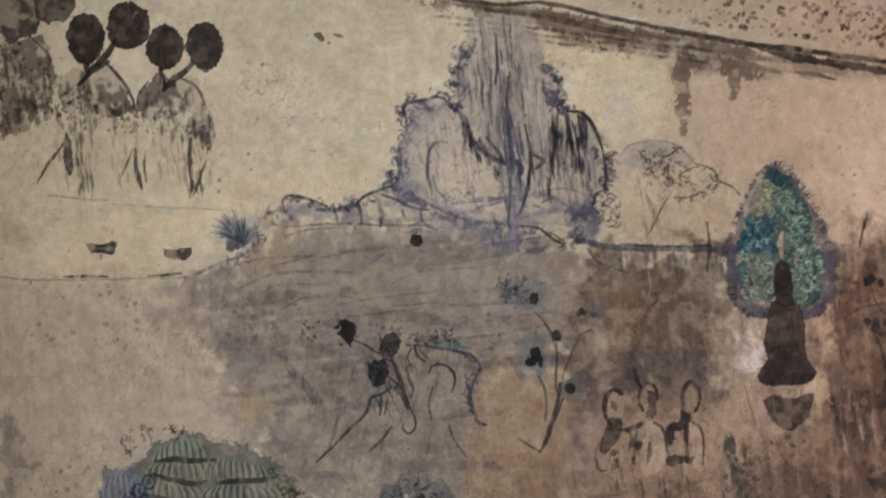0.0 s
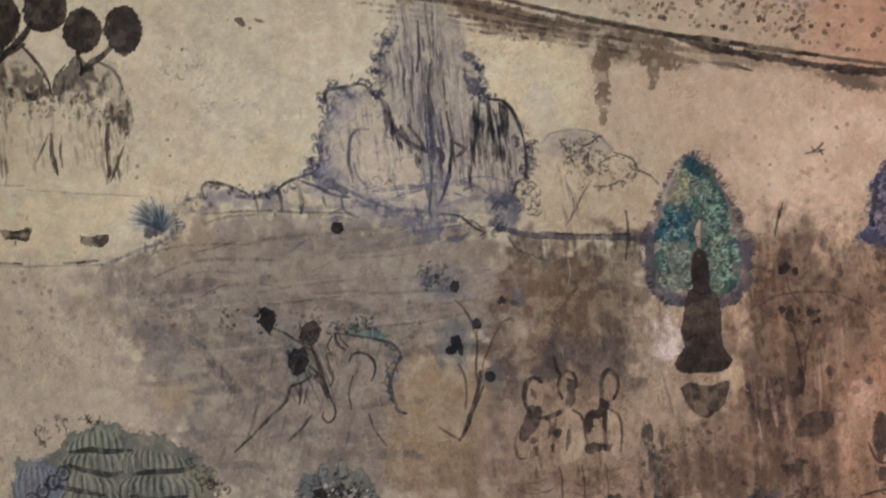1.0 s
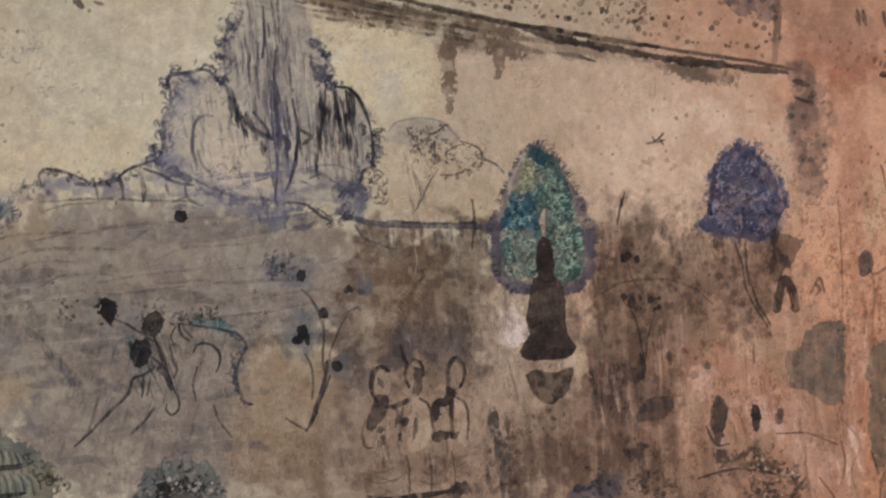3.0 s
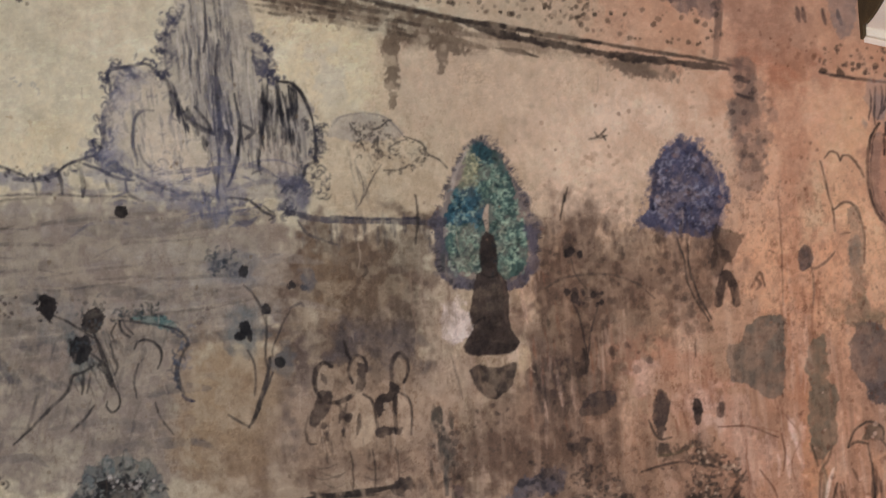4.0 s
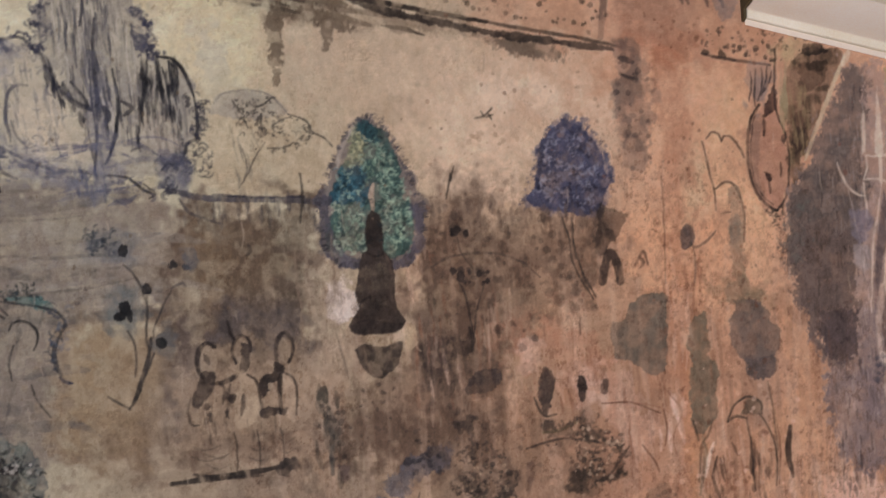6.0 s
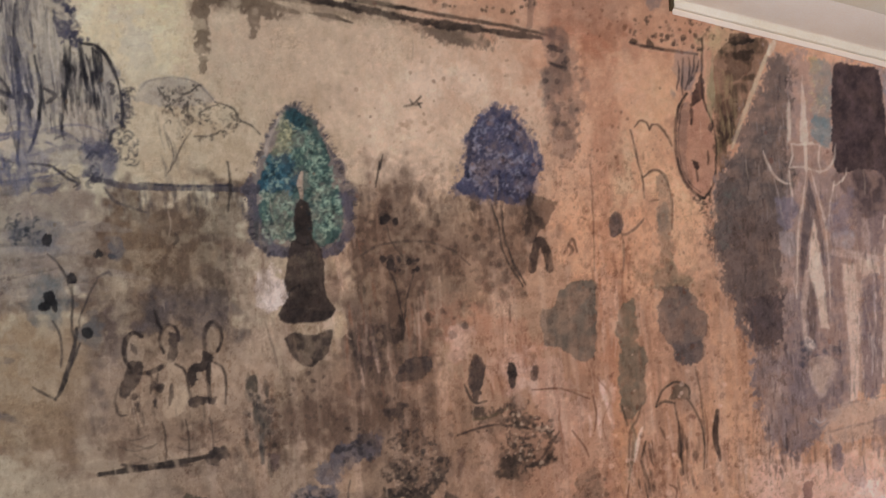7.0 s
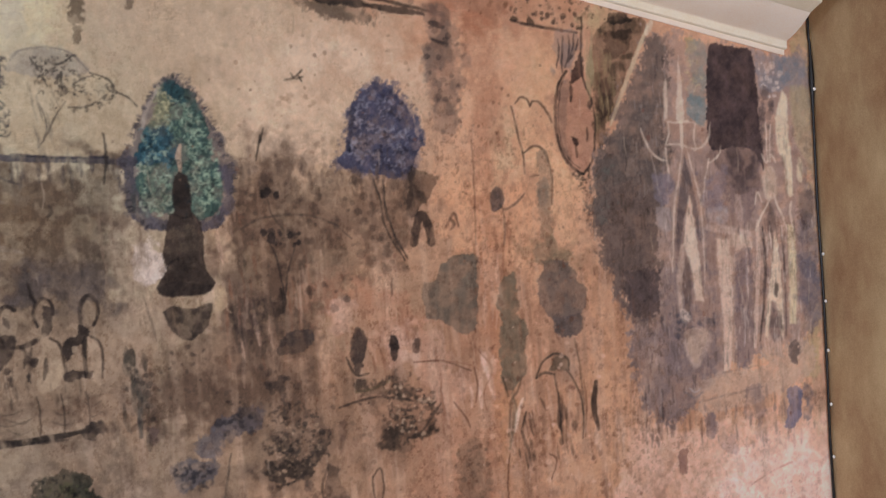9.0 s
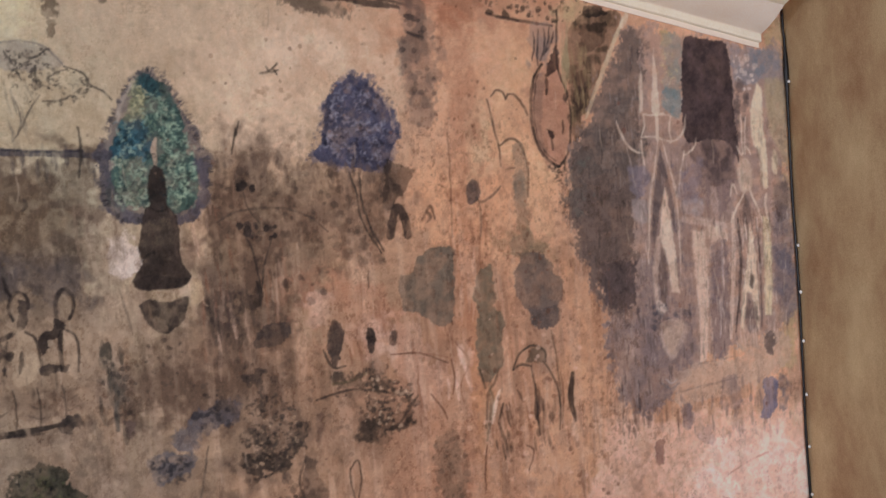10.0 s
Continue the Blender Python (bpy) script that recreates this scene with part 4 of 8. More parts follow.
hatch(P("18.6,222.0 24.8,212.6 32.8,203.1 29.7,200.4 22.4,207.9 18.7,215.1"), 26, 4, 8, (56, 56, 68), 0.85, 0.15, 147, M)
hatch(P("31.4,221.8 41.0,220.9 38.2,197.7 31.5,198.3"), 30, 9, 7, (60, 60, 72), 0.8, 0.02, 148, M)
hatch(P("47.6,217.3 62.9,215.9 60.6,199.6 47.2,200.8"), 34, 9, 8, (58, 56, 62), 0.8, 0.02, 149, M)
hatch(P("25.3,244.0 42.7,242.2 41.2,222.8 23.7,224.5"), 30, 9, 6, (96, 94, 102), 0.7, 0.02, 150, M)
scribble(P("-8.0,199.7 -1.3,195.2 6.2,190.2 18.7,185.2 33.1,182.1 43.4,177.8 53.0,176.0"), 80, 20, 7, (76, 78, 102), 0.6, 151, "painted_hill_crest", 10)
scribble(P("-45.5,198.5 -34.5,196.0 -26.6,193.4 -18.4,195.0 -6.0,199.5"), 50, 18, 7, (80, 78, 88), 0.75, 152, "painted_hill_crest", 6)
scribble(P("-68.9,176.7 -58.1,181.9 -55.4,190.7 -46.8,195.0"), 60, 22, 6, (106, 102, 106), 0.65, 153, "painted_hill_crest", 10)
hatch(P("-1.0,224.8 15.8,223.3 30.5,186.6 7.4,192.5 -1.9,201.2"), 30, 7, 8, (122, 116, 116), 0.6, 0.1, 141, M)
curls(P("0.0,224.7 30.9,216.0 30.7,188.6 1.6,194.9"), 40, 30, 5, (112, 108, 112), 0.6, 142, M)
sweeps(P("-8.3,195.8 59.2,182.3 58.5,172.7 -3.1,185.5"), 26, 18, 12, (92, 92, 112), 0.55, 145)

wash(P("-9.9,203.9 1.7,199.0 13.1,192.1 28.3,185.0 36.4,188.2 39.6,180.1 16.1,180.1 -1.1,187.4 -12.5,195.3"), (118, 119, 134), 0.38, 8)
wash(P("-0.1,226.8 8.1,229.1 11.5,221.8 2.7,210.8 -0.4,197.2 -5.2,199.6"), (138, 137, 146), 0.36, 8)
wash(P("32.3,223.8 38.0,221.3 39.2,199.7 36.2,186.3 32.8,192.4 32.2,210.1"), (118, 117, 130), 0.36, 6)
wash(P("51.9,188.8 61.4,186.1 60.4,174.6 51.8,174.3"), (112, 111, 124), 0.42, 8)
wash(P("24.1,181.4 35.8,180.4 35.1,172.7 24.5,173.5"), (120, 120, 130), 0.4, 10)
# shore line to the tree
stroke(P("54.9,175.9 66.1,172.5 81.2,170.9 94.2,169.8 107.1,167.9"), 18, (96, 92, 102), 0.8, 0.4, 0.2, "painted_shore")
stroke(P("70.0,173.3 85.0,171.3 99.9,170.5"), 8, (70, 68, 84), 0.8, 0.5, 0.4, "painted_shore")
stroke(P("58.5,172.7 61.9,167.6 71.1,163.6"), 8, (86, 80, 84), 0.7, 0.5, 0.5)
hatch(P("58.5,172.7 107.1,167.9 106.8,163.1 59.7,164.8"), 30, 6, 9, (104, 94, 92), 0.55, 0.0, 31)
stroke(P("99.0,178.1 99.2,171.3 97.7,161.9"), 7, (84, 74, 66), 0.75, 0.5, 0.4)

# pale round tree
M = "painted_pale_tree"
blob(P("71.2,200.6 73.5,205.8 82.2,207.7 91.4,205.0 95.7,199.4 90.8,197.7 81.4,197.8"), (158, 148, 134), 0.65, 9, 6, 0.25, M)
stroke(P("72.4,203.4 76.4,206.9 84.0,207.2 91.4,205.0 96.5,198.4"), 4, (128, 120, 112), 0.7, 0.4, 0.3, M)
stroke(P("78.5,204.2 79.8,201.8 81.5,199.3"), 5, (88, 80, 72), 0.8, 0.3, 0.5, M)
stroke(P("83.7,203.0 85.9,201.6 88.9,202.1 91.7,204.2"), 5, (88, 80, 72), 0.8, 0.5, 0.3, M)
stroke(P("79.6,198.7 81.8,197.4 83.0,194.6"), 5, (94, 86, 76), 0.75, 0.4, 0.5, M)
stroke(P("87.9,199.1 87.4,195.3 87.5,191.5"), 7, (94, 86, 76), 0.8, 0.7, 0.3, M)
stroke(P("91.6,195.0 94.5,196.6 97.4,197.4"), 5, (94, 86, 76), 0.75, 0.5, 0.5, M)
stroke(P("96.5,198.4 102.3,196.0 104.4,191.9 108.0,189.7 110.5,186.7"), 5, (96, 86, 74), 0.8, 0.5, 0.4, M)
stroke(P("89.1,187.5 94.7,187.4 97.6,188.7"), 5, (92, 84, 74), 0.8, 0.5, 0.4, M)
stroke(P("88.3,189.5 84.1,184.1 81.8,179.5 78.6,174.9"), 4, (104, 94, 82), 0.75, 0.4, 0.4, M)
stroke(P("80.0,189.3 81.7,182.4 80.1,176.7"), 4, (112, 102, 90), 0.7, 0.5, 0.4, M)
dabs(P("80.0,203.7 91.3,203.7 98.2,196.3 97.5,187.8 90.0,187.4 79.4,196.0"), 34, 7, (88, 78, 70), 0.75, 32, M)
curls(P("91.3,191.2 104.7,195.7 104.0,186.3 91.7,185.4"), 12, 22, 3, (118, 106, 92), 0.7, 33, M)

scribble(P("78.5,203.8 81.5,198.6 83.7,203.0 91.3,203.8 88.2,197.2 87.3,191.5"), 34, 11, 5, (84, 76, 68), 0.8, 192, M, 7)
scribble(P("91.3,192.1 97.4,197.2 103.5,192.4 97.5,187.8 90.0,187.4"), 34, 12, 5, (88, 80, 70), 0.75, 193, M, 8)

curls(P("78.9,204.7 86.0,204.3 84.9,192.3 78.7,192.6"), 24, 11, 4, (82, 74, 66), 0.8, 250, M)
curls(P("85.7,201.5 95.4,199.1 94.7,190.8 85.1,184.8"), 34, 11, 4, (82, 74, 66), 0.8, 251, M)
hatch(P("76.0,192.8 87.6,192.1 83.0,171.8 78.6,172.2"), 16, 6, 4, (120, 110, 96), 0.5, 0.2, 252)

# ---------------- green tree
M = "painted_green_tree"
blob(P("121.5,195.2 127.0,193.6 132.5,183.8 136.3,174.0 140.1,165.1 139.4,153.5 135.4,145.1 128.8,143.8 125.3,146.9 119.6,144.5 110.5,145.9 105.5,150.5 103.2,160.1 104.7,169.5 109.2,178.6 113.8,188.6"), (104, 98, 102), 0.7, 12, 14, 0.35, M)
blob(P("120.7,194.5 126.3,192.7 130.1,187.7 132.4,178.1 133.0,169.4 136.0,161.5 135.5,151.9 130.1,148.1 122.8,149.1 114.6,150.1 108.3,151.2 106.8,159.9 107.9,169.2 110.9,177.5 114.9,182.0 116.9,189.4"), (66, 100, 92), 0.9, 9, 12, 0.3, M)
blob(P("110.9,177.5 119.2,179.4 120.7,172.1 119.0,167.5 109.8,166.3 108.6,170.7"), (50, 92, 108), 0.88, 14, 14, 0.3, M)
blob(P("120.7,194.5 125.1,193.1 125.9,188.0 122.2,187.2 119.9,190.7"), (54, 92, 98), 0.85, 8, 10, 0.3, M)
blob(P("116.5,189.0 120.2,189.6 120.7,183.5 117.5,180.3 113.9,180.5"), (126, 126, 92), 0.75, 10, 10, 0.4, M)
blob(P("104.1,168.6 108.3,169.2 108.1,157.9 112.7,149.9 119.8,147.4 117.7,144.7 109.7,146.3 104.8,152.4"), (96, 92, 100), 0.85, 8, 8, 0.25, M)
blob(P("135.4,164.4 140.1,161.2 138.5,151.7 132.5,143.4 126.1,144.9 132.9,148.2 135.9,155.7"), (96, 90, 100), 0.8, 8, 10, 0.3, M)
stroke(P("118.3,192.7 115.0,188.6 112.9,184.0 111.6,179.4"), 12, (178, 164, 148), 0.8, 0.3, 0.5, M)
stroke(P("123.2,172.9 122.3,169.2 122.5,164.0"), 15, (182, 158, 134), 0.9, 0.2, 0.6, M)
curls(P("111.0,178.5 121.0,178.8 120.6,165.5 108.8,165.4"), 60, 15, 5, (92, 138, 146), 0.6, 34, M)
curls(P("109.0,167.3 120.1,165.5 117.4,150.5 109.3,152.1"), 70, 16, 5, (136, 160, 132), 0.6, 35, M)
curls(P("126.4,187.0 132.0,178.1 135.7,161.5 133.9,149.1 124.7,149.9 124.4,166.2"), 110, 17, 5, (132, 158, 134), 0.6, 36, M)
curls(P("121.2,191.0 127.4,188.8 126.0,173.7 119.6,174.1"), 40, 15, 5, (130, 154, 126), 0.6, 37, M)
curls(P("115.6,189.5 121.6,189.5 120.6,178.8 113.7,179.2"), 34, 14, 5, (160, 156, 120), 0.65, 38, M)
curls(P("110.1,178.5 135.1,161.6 132.9,148.2 109.2,151.1"), 60, 15, 5, (48, 76, 76), 0.6, 39, M)
curls(P("121.5,193.9 129.2,187.8 132.9,178.0 128.0,175.5 121.3,181.6"), 30, 15, 6, (48, 62, 64), 0.6, 41, M)
oval(P("124.7,151.6 128.5,154.8 131.9,151.0 127.8,147.9"), (110, 138, 118), 0.35, 6, 4, 0.3, M)
fringe(P("139.3,152.6 140.5,161.2 137.4,172.0 134.6,181.8 129.5,190.6 123.5,195.8 119.8,195.3 115.3,191.4 111.5,184.1 107.8,177.7 104.2,169.5 102.5,160.2"), 90, 13, 4, (88, 82, 84), 0.7, 134, M)
dabs(P("139.3,152.6 141.4,163.0 136.0,180.7 129.6,192.5 123.6,197.0 118.1,195.9 111.7,185.9 104.2,173.3 100.9,158.4 103.6,148.8 103.6,163.9 107.9,174.9 115.6,189.5 122.8,194.4 129.3,188.7 133.8,178.0 137.3,165.3"), 90, 9, (96, 90, 96), 0.6, 190, M)
fringe(P("103.2,160.1 105.5,150.5 110.5,145.9 118.7,144.8"), 26, 14, 4, (74, 68, 74), 0.7, 135, M)
curls(P("120.9,196.7 128.1,195.4 129.6,192.5 120.5,193.0"), 14, 14, 4, (72, 84, 92), 0.75, 42, M)

# dark seated shape and its lotus base
M = "painted_seated_shape"
blob(P("122.1,164.2 124.7,162.5 125.2,156.6 125.1,150.4 127.7,146.3 128.3,140.9 127.7,134.1 128.3,129.6 130.8,125.5 129.0,122.9 125.4,121.9 116.1,122.1 111.9,123.2 110.9,125.6 113.5,128.9 115.0,133.0 114.1,136.6 115.9,144.2 117.4,149.1 119.3,151.3 119.2,156.3 120.0,161.9"), (74, 60, 52), 0.95, 4, 1.5, 0.1, M, smooth=False, grit=0.3)
blob(P("111.5,125.6 116.5,127.1 124.1,125.7 129.6,125.2 129.0,122.7 125.4,121.7 116.1,121.9 112.3,123.0"), (70, 57, 50), 0.85, 4, 2, 0.2, M, grit=0.3)
blob(P("120.4,162.4 123.9,162.5 124.6,156.7 124.2,151.3 120.0,151.6 119.8,157.1"), (66, 54, 46), 0.8, 5, 5, 0.1, M)
stroke(P("125.6,149.2 126.8,144.9 126.6,137.1 127.0,132.8"), 8, (112, 92, 78), 0.55, 0.5, 0.5, M)
stroke(P("119.4,149.7 122.0,148.3 125.2,148.9"), 6, (58, 47, 40), 0.6, 0.4, 0.5, M)
stroke(P("119.1,145.5 119.6,137.7 120.6,130.8"), 9, (102, 82, 68), 0.4, 0.6, 0.5, M)
stroke(P("114.0,130.4 117.0,134.0 119.4,134.6"), 7, (56, 46, 40), 0.6, 0.5, 0.5, M)
M = "painted_lotus_base"
blob(P("112.6,117.0 115.8,118.6 121.6,117.7 129.1,119.0 128.4,115.2 126.5,110.7 122.7,107.9 119.7,107.0 117.3,108.0 115.2,110.5 113.5,114.5"), (78, 64, 55), 0.92, 5, 4, 0.25, M, grit=0.4)
blob(P("116.6,108.9 117.7,113.0 120.3,111.2 120.4,108.1 118.4,107.5"), (148, 124, 102), 0.6, 6, 8, 0.4, M)
stroke(P("115.7,117.1 116.1,113.2 117.4,109.9"), 6, (140, 118, 98), 0.5, 0.5, 0.5, M)
stroke(P("125.1,117.8 124.4,113.6 122.1,109.5"), 6, (120, 100, 84), 0.5, 0.5, 0.5, M)
blob(P("130.3,124.8 133.8,124.1 133.6,117.1 130.0,115.5 128.7,119.5"), (190, 166, 134), 0.7, 8, 10, 0.25)
blob(P("107.7,133.6 113.6,135.1 114.3,129.6 110.2,126.8 107.2,127.9"), (208, 192, 178), 0.75, 10, 12, 0.15)
# scalloped leaf curls, pale and dark, over the crown
M = "painted_green_tree"
curls(P("111.3,179.0 120.4,182.2 118.6,149.4 108.9,149.0 108.0,161.9"), 80, 17, 5.5, (166, 186, 160), 0.55, 234, M)
curls(P("122.4,189.8 130.6,183.3 135.2,167.5 135.5,155.8 127.8,147.9 125.7,150.8 125.6,164.3"), 110, 17, 5.5, (168, 188, 158), 0.55, 235, M)
curls(P("111.3,179.0 135.2,167.5 135.5,155.8 127.8,147.9 108.9,149.0 108.0,161.9"), 60, 15, 6, (34, 62, 70), 0.55, 236, M)
curls(P("116.9,192.1 122.8,192.1 121.9,181.7 115.8,182.1"), 26, 14, 5, (190, 182, 140), 0.7, 237, M)

# ---------------- flowers and animal outline on the hill
M = "painted_flower_plant"
blob(P("-29.8,151.8 -27.3,153.6 -24.1,152.4 -23.2,149.0 -25.9,145.2 -29.4,146.6 -30.5,149.1"), (52, 44, 40), 0.95, 5, 9, 0.2, M)
blob(P("-15.7,146.9 -12.0,149.0 -9.0,146.4 -9.7,142.1 -12.6,140.3 -16.1,142.5"), (52, 44, 40), 0.95, 5, 8, 0.15, M)
blob(P("-17.9,139.1 -13.9,139.6 -13.9,133.9 -16.4,130.3 -20.2,131.3 -19.5,135.3"), (48, 44, 42), 0.95, 5, 7, 0.1, M)
dabs(P("-31.7,153.9 -21.7,153.2 -22.4,144.4 -32.4,145.0"), 14, 13, (56, 48, 42), 0.85, 43, M)
dabs(P("-17.7,152.9 -7.9,150.3 -9.2,145.4 -18.1,147.0"), 12, 12, (66, 64, 60), 0.8, 44, M)
wash(P("-20.7,139.3 -13.1,134.8 -11.7,126.8 -19.6,128.3"), (104, 118, 112), 0.55, 14)
wash(P("-32.7,154.0 -17.8,151.0 -16.7,139.0 -30.8,140.0"), (122, 122, 116), 0.4, 18)
blob(P("-17.9,139.1 -13.9,139.6 -13.5,133.9 -16.4,130.3 -20.2,131.3 -19.8,135.3"), (60, 55, 52), 0.95, 5, 7, 0.1, M)
blob(P("-29.8,151.8 -27.3,153.6 -24.1,152.4 -23.2,149.0 -25.9,145.2 -29.4,146.6 -30.5,149.1"), (60, 51, 46), 0.9, 5, 10, 0.2, M)
stroke(P("-24.6,147.1 -20.3,144.8 -14.6,140.5 -12.4,138.7"), 6, (70, 62, 56), 0.85, 0.3, 0.3, M)
stroke(P("-11.9,139.7 -10.7,134.7 -9.2,128.7"), 9, (72, 66, 60), 0.85, 0.3, 0.4, M)
stroke(P("-13.9,133.9 -10.4,130.3 -8.4,127.6 -7.2,123.6"), 9, (62, 60, 56), 0.88, 0.25, 0.4, M)
stroke(P("-7.0,136.4 -6.1,132.4 -5.2,128.4 -6.2,125.5"), 6, (78, 72, 66), 0.8, 0.3, 0.4, M)
stroke(P("-11.9,128.8 -7.9,124.6 -5.7,119.6 -5.6,115.6 -7.8,113.4 -9.8,115.3 -9.5,117.2"), 6, (70, 64, 58), 0.85, 0.25, 0.4, M)
stroke(P("-13.1,129.3 -17.3,127.2 -20.1,126.4 -22.1,121.6 -27.5,117.0 -35.1,110.5 -41.6,105.3"), 9, (72, 68, 62), 0.85, 0.3, 0.5, M)
stroke(P("-16.9,126.8 -17.2,123.2 -17.8,120.1"), 8, (74, 68, 62), 0.8, 0.3, 0.5, M)
stroke(P("-14.5,126.6 -15.2,123.1 -16.2,120.2"), 7, (78, 72, 66), 0.75, 0.4, 0.5, M)
stroke(P("-13.9,116.1 -16.8,112.4 -22.2,108.1"), 7, (80, 74, 68), 0.8, 0.3, 0.5, M)
dabs(P("-45.7,156.9 -36.7,155.3 -38.3,147.4 -45.3,148.9"), 18, 11, (74, 60, 54), 0.8, 45, M)
dabs(P("-48.2,164.1 -44.2,162.8 -44.4,160.8 -48.4,161.1"), 4, 9, (80, 68, 60), 0.8, 46, M)
M = "painted_animal"
blob(P("0.1,144.8 7.6,145.2 14.5,142.4 14.3,139.7 7.3,141.0 0.6,143.4"), (84, 122, 116), 0.8, 7, 8, 0.35, M)
curls(P("-3.1,148.0 9.9,149.0 9.4,142.8 -0.4,143.4"), 34, 14, 5, (58, 66, 62), 0.8, 47, M)
stroke(P("-3.4,143.7 2.5,142.7 11.2,140.7 16.5,138.4 18.6,134.7 16.7,130.9 15.1,127.1"), 7, (62, 62, 62), 0.85, 0.35, 0.3, M)
stroke(P("-4.4,143.1 -6.3,139.9 -6.0,138.3"), 7, (78, 72, 66), 0.8, 0.3, 0.5, M)
stroke(P("-3.4,143.7 -2.7,140.1 -0.5,137.9"), 9, (70, 66, 62), 0.85, 0.3, 0.5, M)
stroke(P("-2.4,144.0 -1.0,140.9 0.8,138.8"), 6, (74, 70, 66), 0.8, 0.3, 0.5, M)
stroke(P("0.8,133.9 2.6,136.2 5.9,136.3 9.1,133.4 9.6,130.4 8.1,126.6"), 7, (66, 62, 58), 0.88, 0.2, 0.4, M)
stroke(P("1.8,128.9 0.0,124.1 0.3,117.2"), 6, (78, 72, 68), 0.8, 0.3, 0.5, M)
stroke(P("6.3,115.5 7.8,109.9 11.5,104.2"), 6, (90, 80, 70), 0.75, 0.4, 0.5, M)
stroke(P("15.9,130.0 14.3,125.2 14.7,120.3 16.2,117.3"), 13, (86, 82, 84), 0.75, 0.4, 0.4, M)
stroke(P("15.6,116.9 17.5,115.2 19.4,114.7"), 9, (72, 72, 96), 0.85, 0.3, 0.5, M)
stroke(P("-6.9,137.4 -4.0,136.2 -2.9,132.2"), 9, (96, 88, 82), 0.6, 0.4, 0.5, M)
hatch(P("-46.9,141.1 16.8,136.8 11.9,99.9 -46.1,99.2"), 34, 9, 8, (106, 98, 92), 0.45, -0.4, 48)
hatch(P("-46.9,141.1 16.8,136.8 11.9,99.9 -46.1,99.2"), 22, 9, 9, (150, 138, 124), 0.45, -0.4, 49)
dabs(P("21.5,146.2 27.3,145.8 26.9,140.0 21.0,140.4"), 5, 16, (104, 88, 82), 0.7, 50)

scribble(P("13.3,139.8 16.7,137.6 17.6,133.7 14.9,129.4 13.4,124.6 14.2,119.7"), 60, 16, 5, (78, 84, 94), 0.7, 240, M, 9)
scribble(P("-5.0,144.4 0.1,146.0 5.9,145.0 11.6,142.3"), 46, 16, 5, (66, 78, 80), 0.7, 241, M, 9)
curls(P("14.3,140.1 21.1,139.7 20.3,128.1 12.9,120.8"), 20, 18, 8, (112, 118, 128), 0.4, 242)
M = "painted_flower_plant"
dabs(P("-31.1,152.8 -23.2,152.6 -24.2,144.4 -30.6,145.7"), 36, 11, (50, 43, 39), 0.8, 243, M)
dabs(P("-15.8,149.7 -8.8,149.2 -9.3,141.4 -16.4,142.3"), 30, 11, (50, 43, 39), 0.8, 244, M)
dabs(P("-20.5,140.3 -13.7,141.0 -15.3,130.5 -20.8,130.9"), 26, 10, (48, 44, 42), 0.7, 245, M)
curls(P("-16.2,153.1 -7.4,152.4 -8.3,139.8 -20.9,128.9 -19.9,142.6"), 26, 14, 5, (92, 104, 106), 0.6, 246)
stroke(P("-12.2,140.1 -9.7,134.0 -8.2,128.1 -7.1,124.1"), 7, (68, 62, 57), 0.8, 0.35, 0.4, M)
stroke(P("-13.0,130.0 -10.1,128.6 -8.5,124.2 -7.3,121.8"), 10, (66, 61, 56), 0.8, 0.35, 0.4, M)
hatch(P("-20.5,134.8 -4.2,141.5 -5.7,122.0 -19.7,119.1"), 26, 5, 5, (78, 74, 70), 0.55, 0.3, 247, M)
stroke(P("-55.4,147.0 -49.9,140.8 -44.4,133.5 -41.0,126.4"), 26, (104, 102, 106), 0.5, 0.7, 0.5)
stroke(P("-49.7,142.7 -46.2,136.6 -41.5,132.3"), 12, (92, 90, 98), 0.5, 0.7, 0.5)
dabs(P("-76.1,166.3 -49.9,168.3 -49.3,148.6 -67.5,145.9"), 40, 13, (104, 94, 86), 0.55, 248)

# tall flower with stalks
M = "painted_tall_flower"
wash(P("26.9,165.4 40.4,164.4 41.5,153.6 29.9,154.4"), (108, 112, 116), 0.55, 12)
curls(P("28.0,166.3 37.6,165.6 36.9,155.9 27.2,156.6"), 36, 20, 7, (70, 80, 88), 0.8, 51, M)
oval(P("37.5,157.0 39.2,158.6 40.6,156.8 38.9,154.7"), (52, 50, 50), 0.95, 4, 4, 0.1, M)
wash(P("32.0,143.6 43.6,142.7 41.5,129.3 31.9,129.9"), (98, 110, 112), 0.6, 14)
blob(P("36.2,140.3 38.9,140.2 40.5,135.2 39.5,132.3 37.4,135.4 36.0,137.4"), (46, 44, 44), 0.95, 4, 5, 0.1, M)
oval(P("34.3,135.2 36.3,137.0 38.1,135.0 36.0,133.2"), (48, 46, 46), 0.95, 4, 5, 0.15, M)
oval(P("44.2,143.3 45.9,144.9 47.3,143.1 45.6,141.1"), (52, 46, 46), 0.9, 5, 6, 0.2, M)
oval(P("53.3,151.0 54.9,152.4 56.3,150.8 54.7,149.1"), (54, 50, 48), 0.9, 5, 6, 0.2, M)
oval(P("57.6,149.9 59.0,151.1 60.5,149.7 58.8,148.3"), (78, 76, 80), 0.8, 5, 6, 0.3, M)
wash(P("58.0,154.3 62.6,153.0 62.3,149.2 58.4,148.5"), (98, 102, 106), 0.6, 8)
wash(P("47.4,129.9 53.1,129.5 52.6,122.8 46.8,122.2"), (104, 110, 110), 0.6, 12)
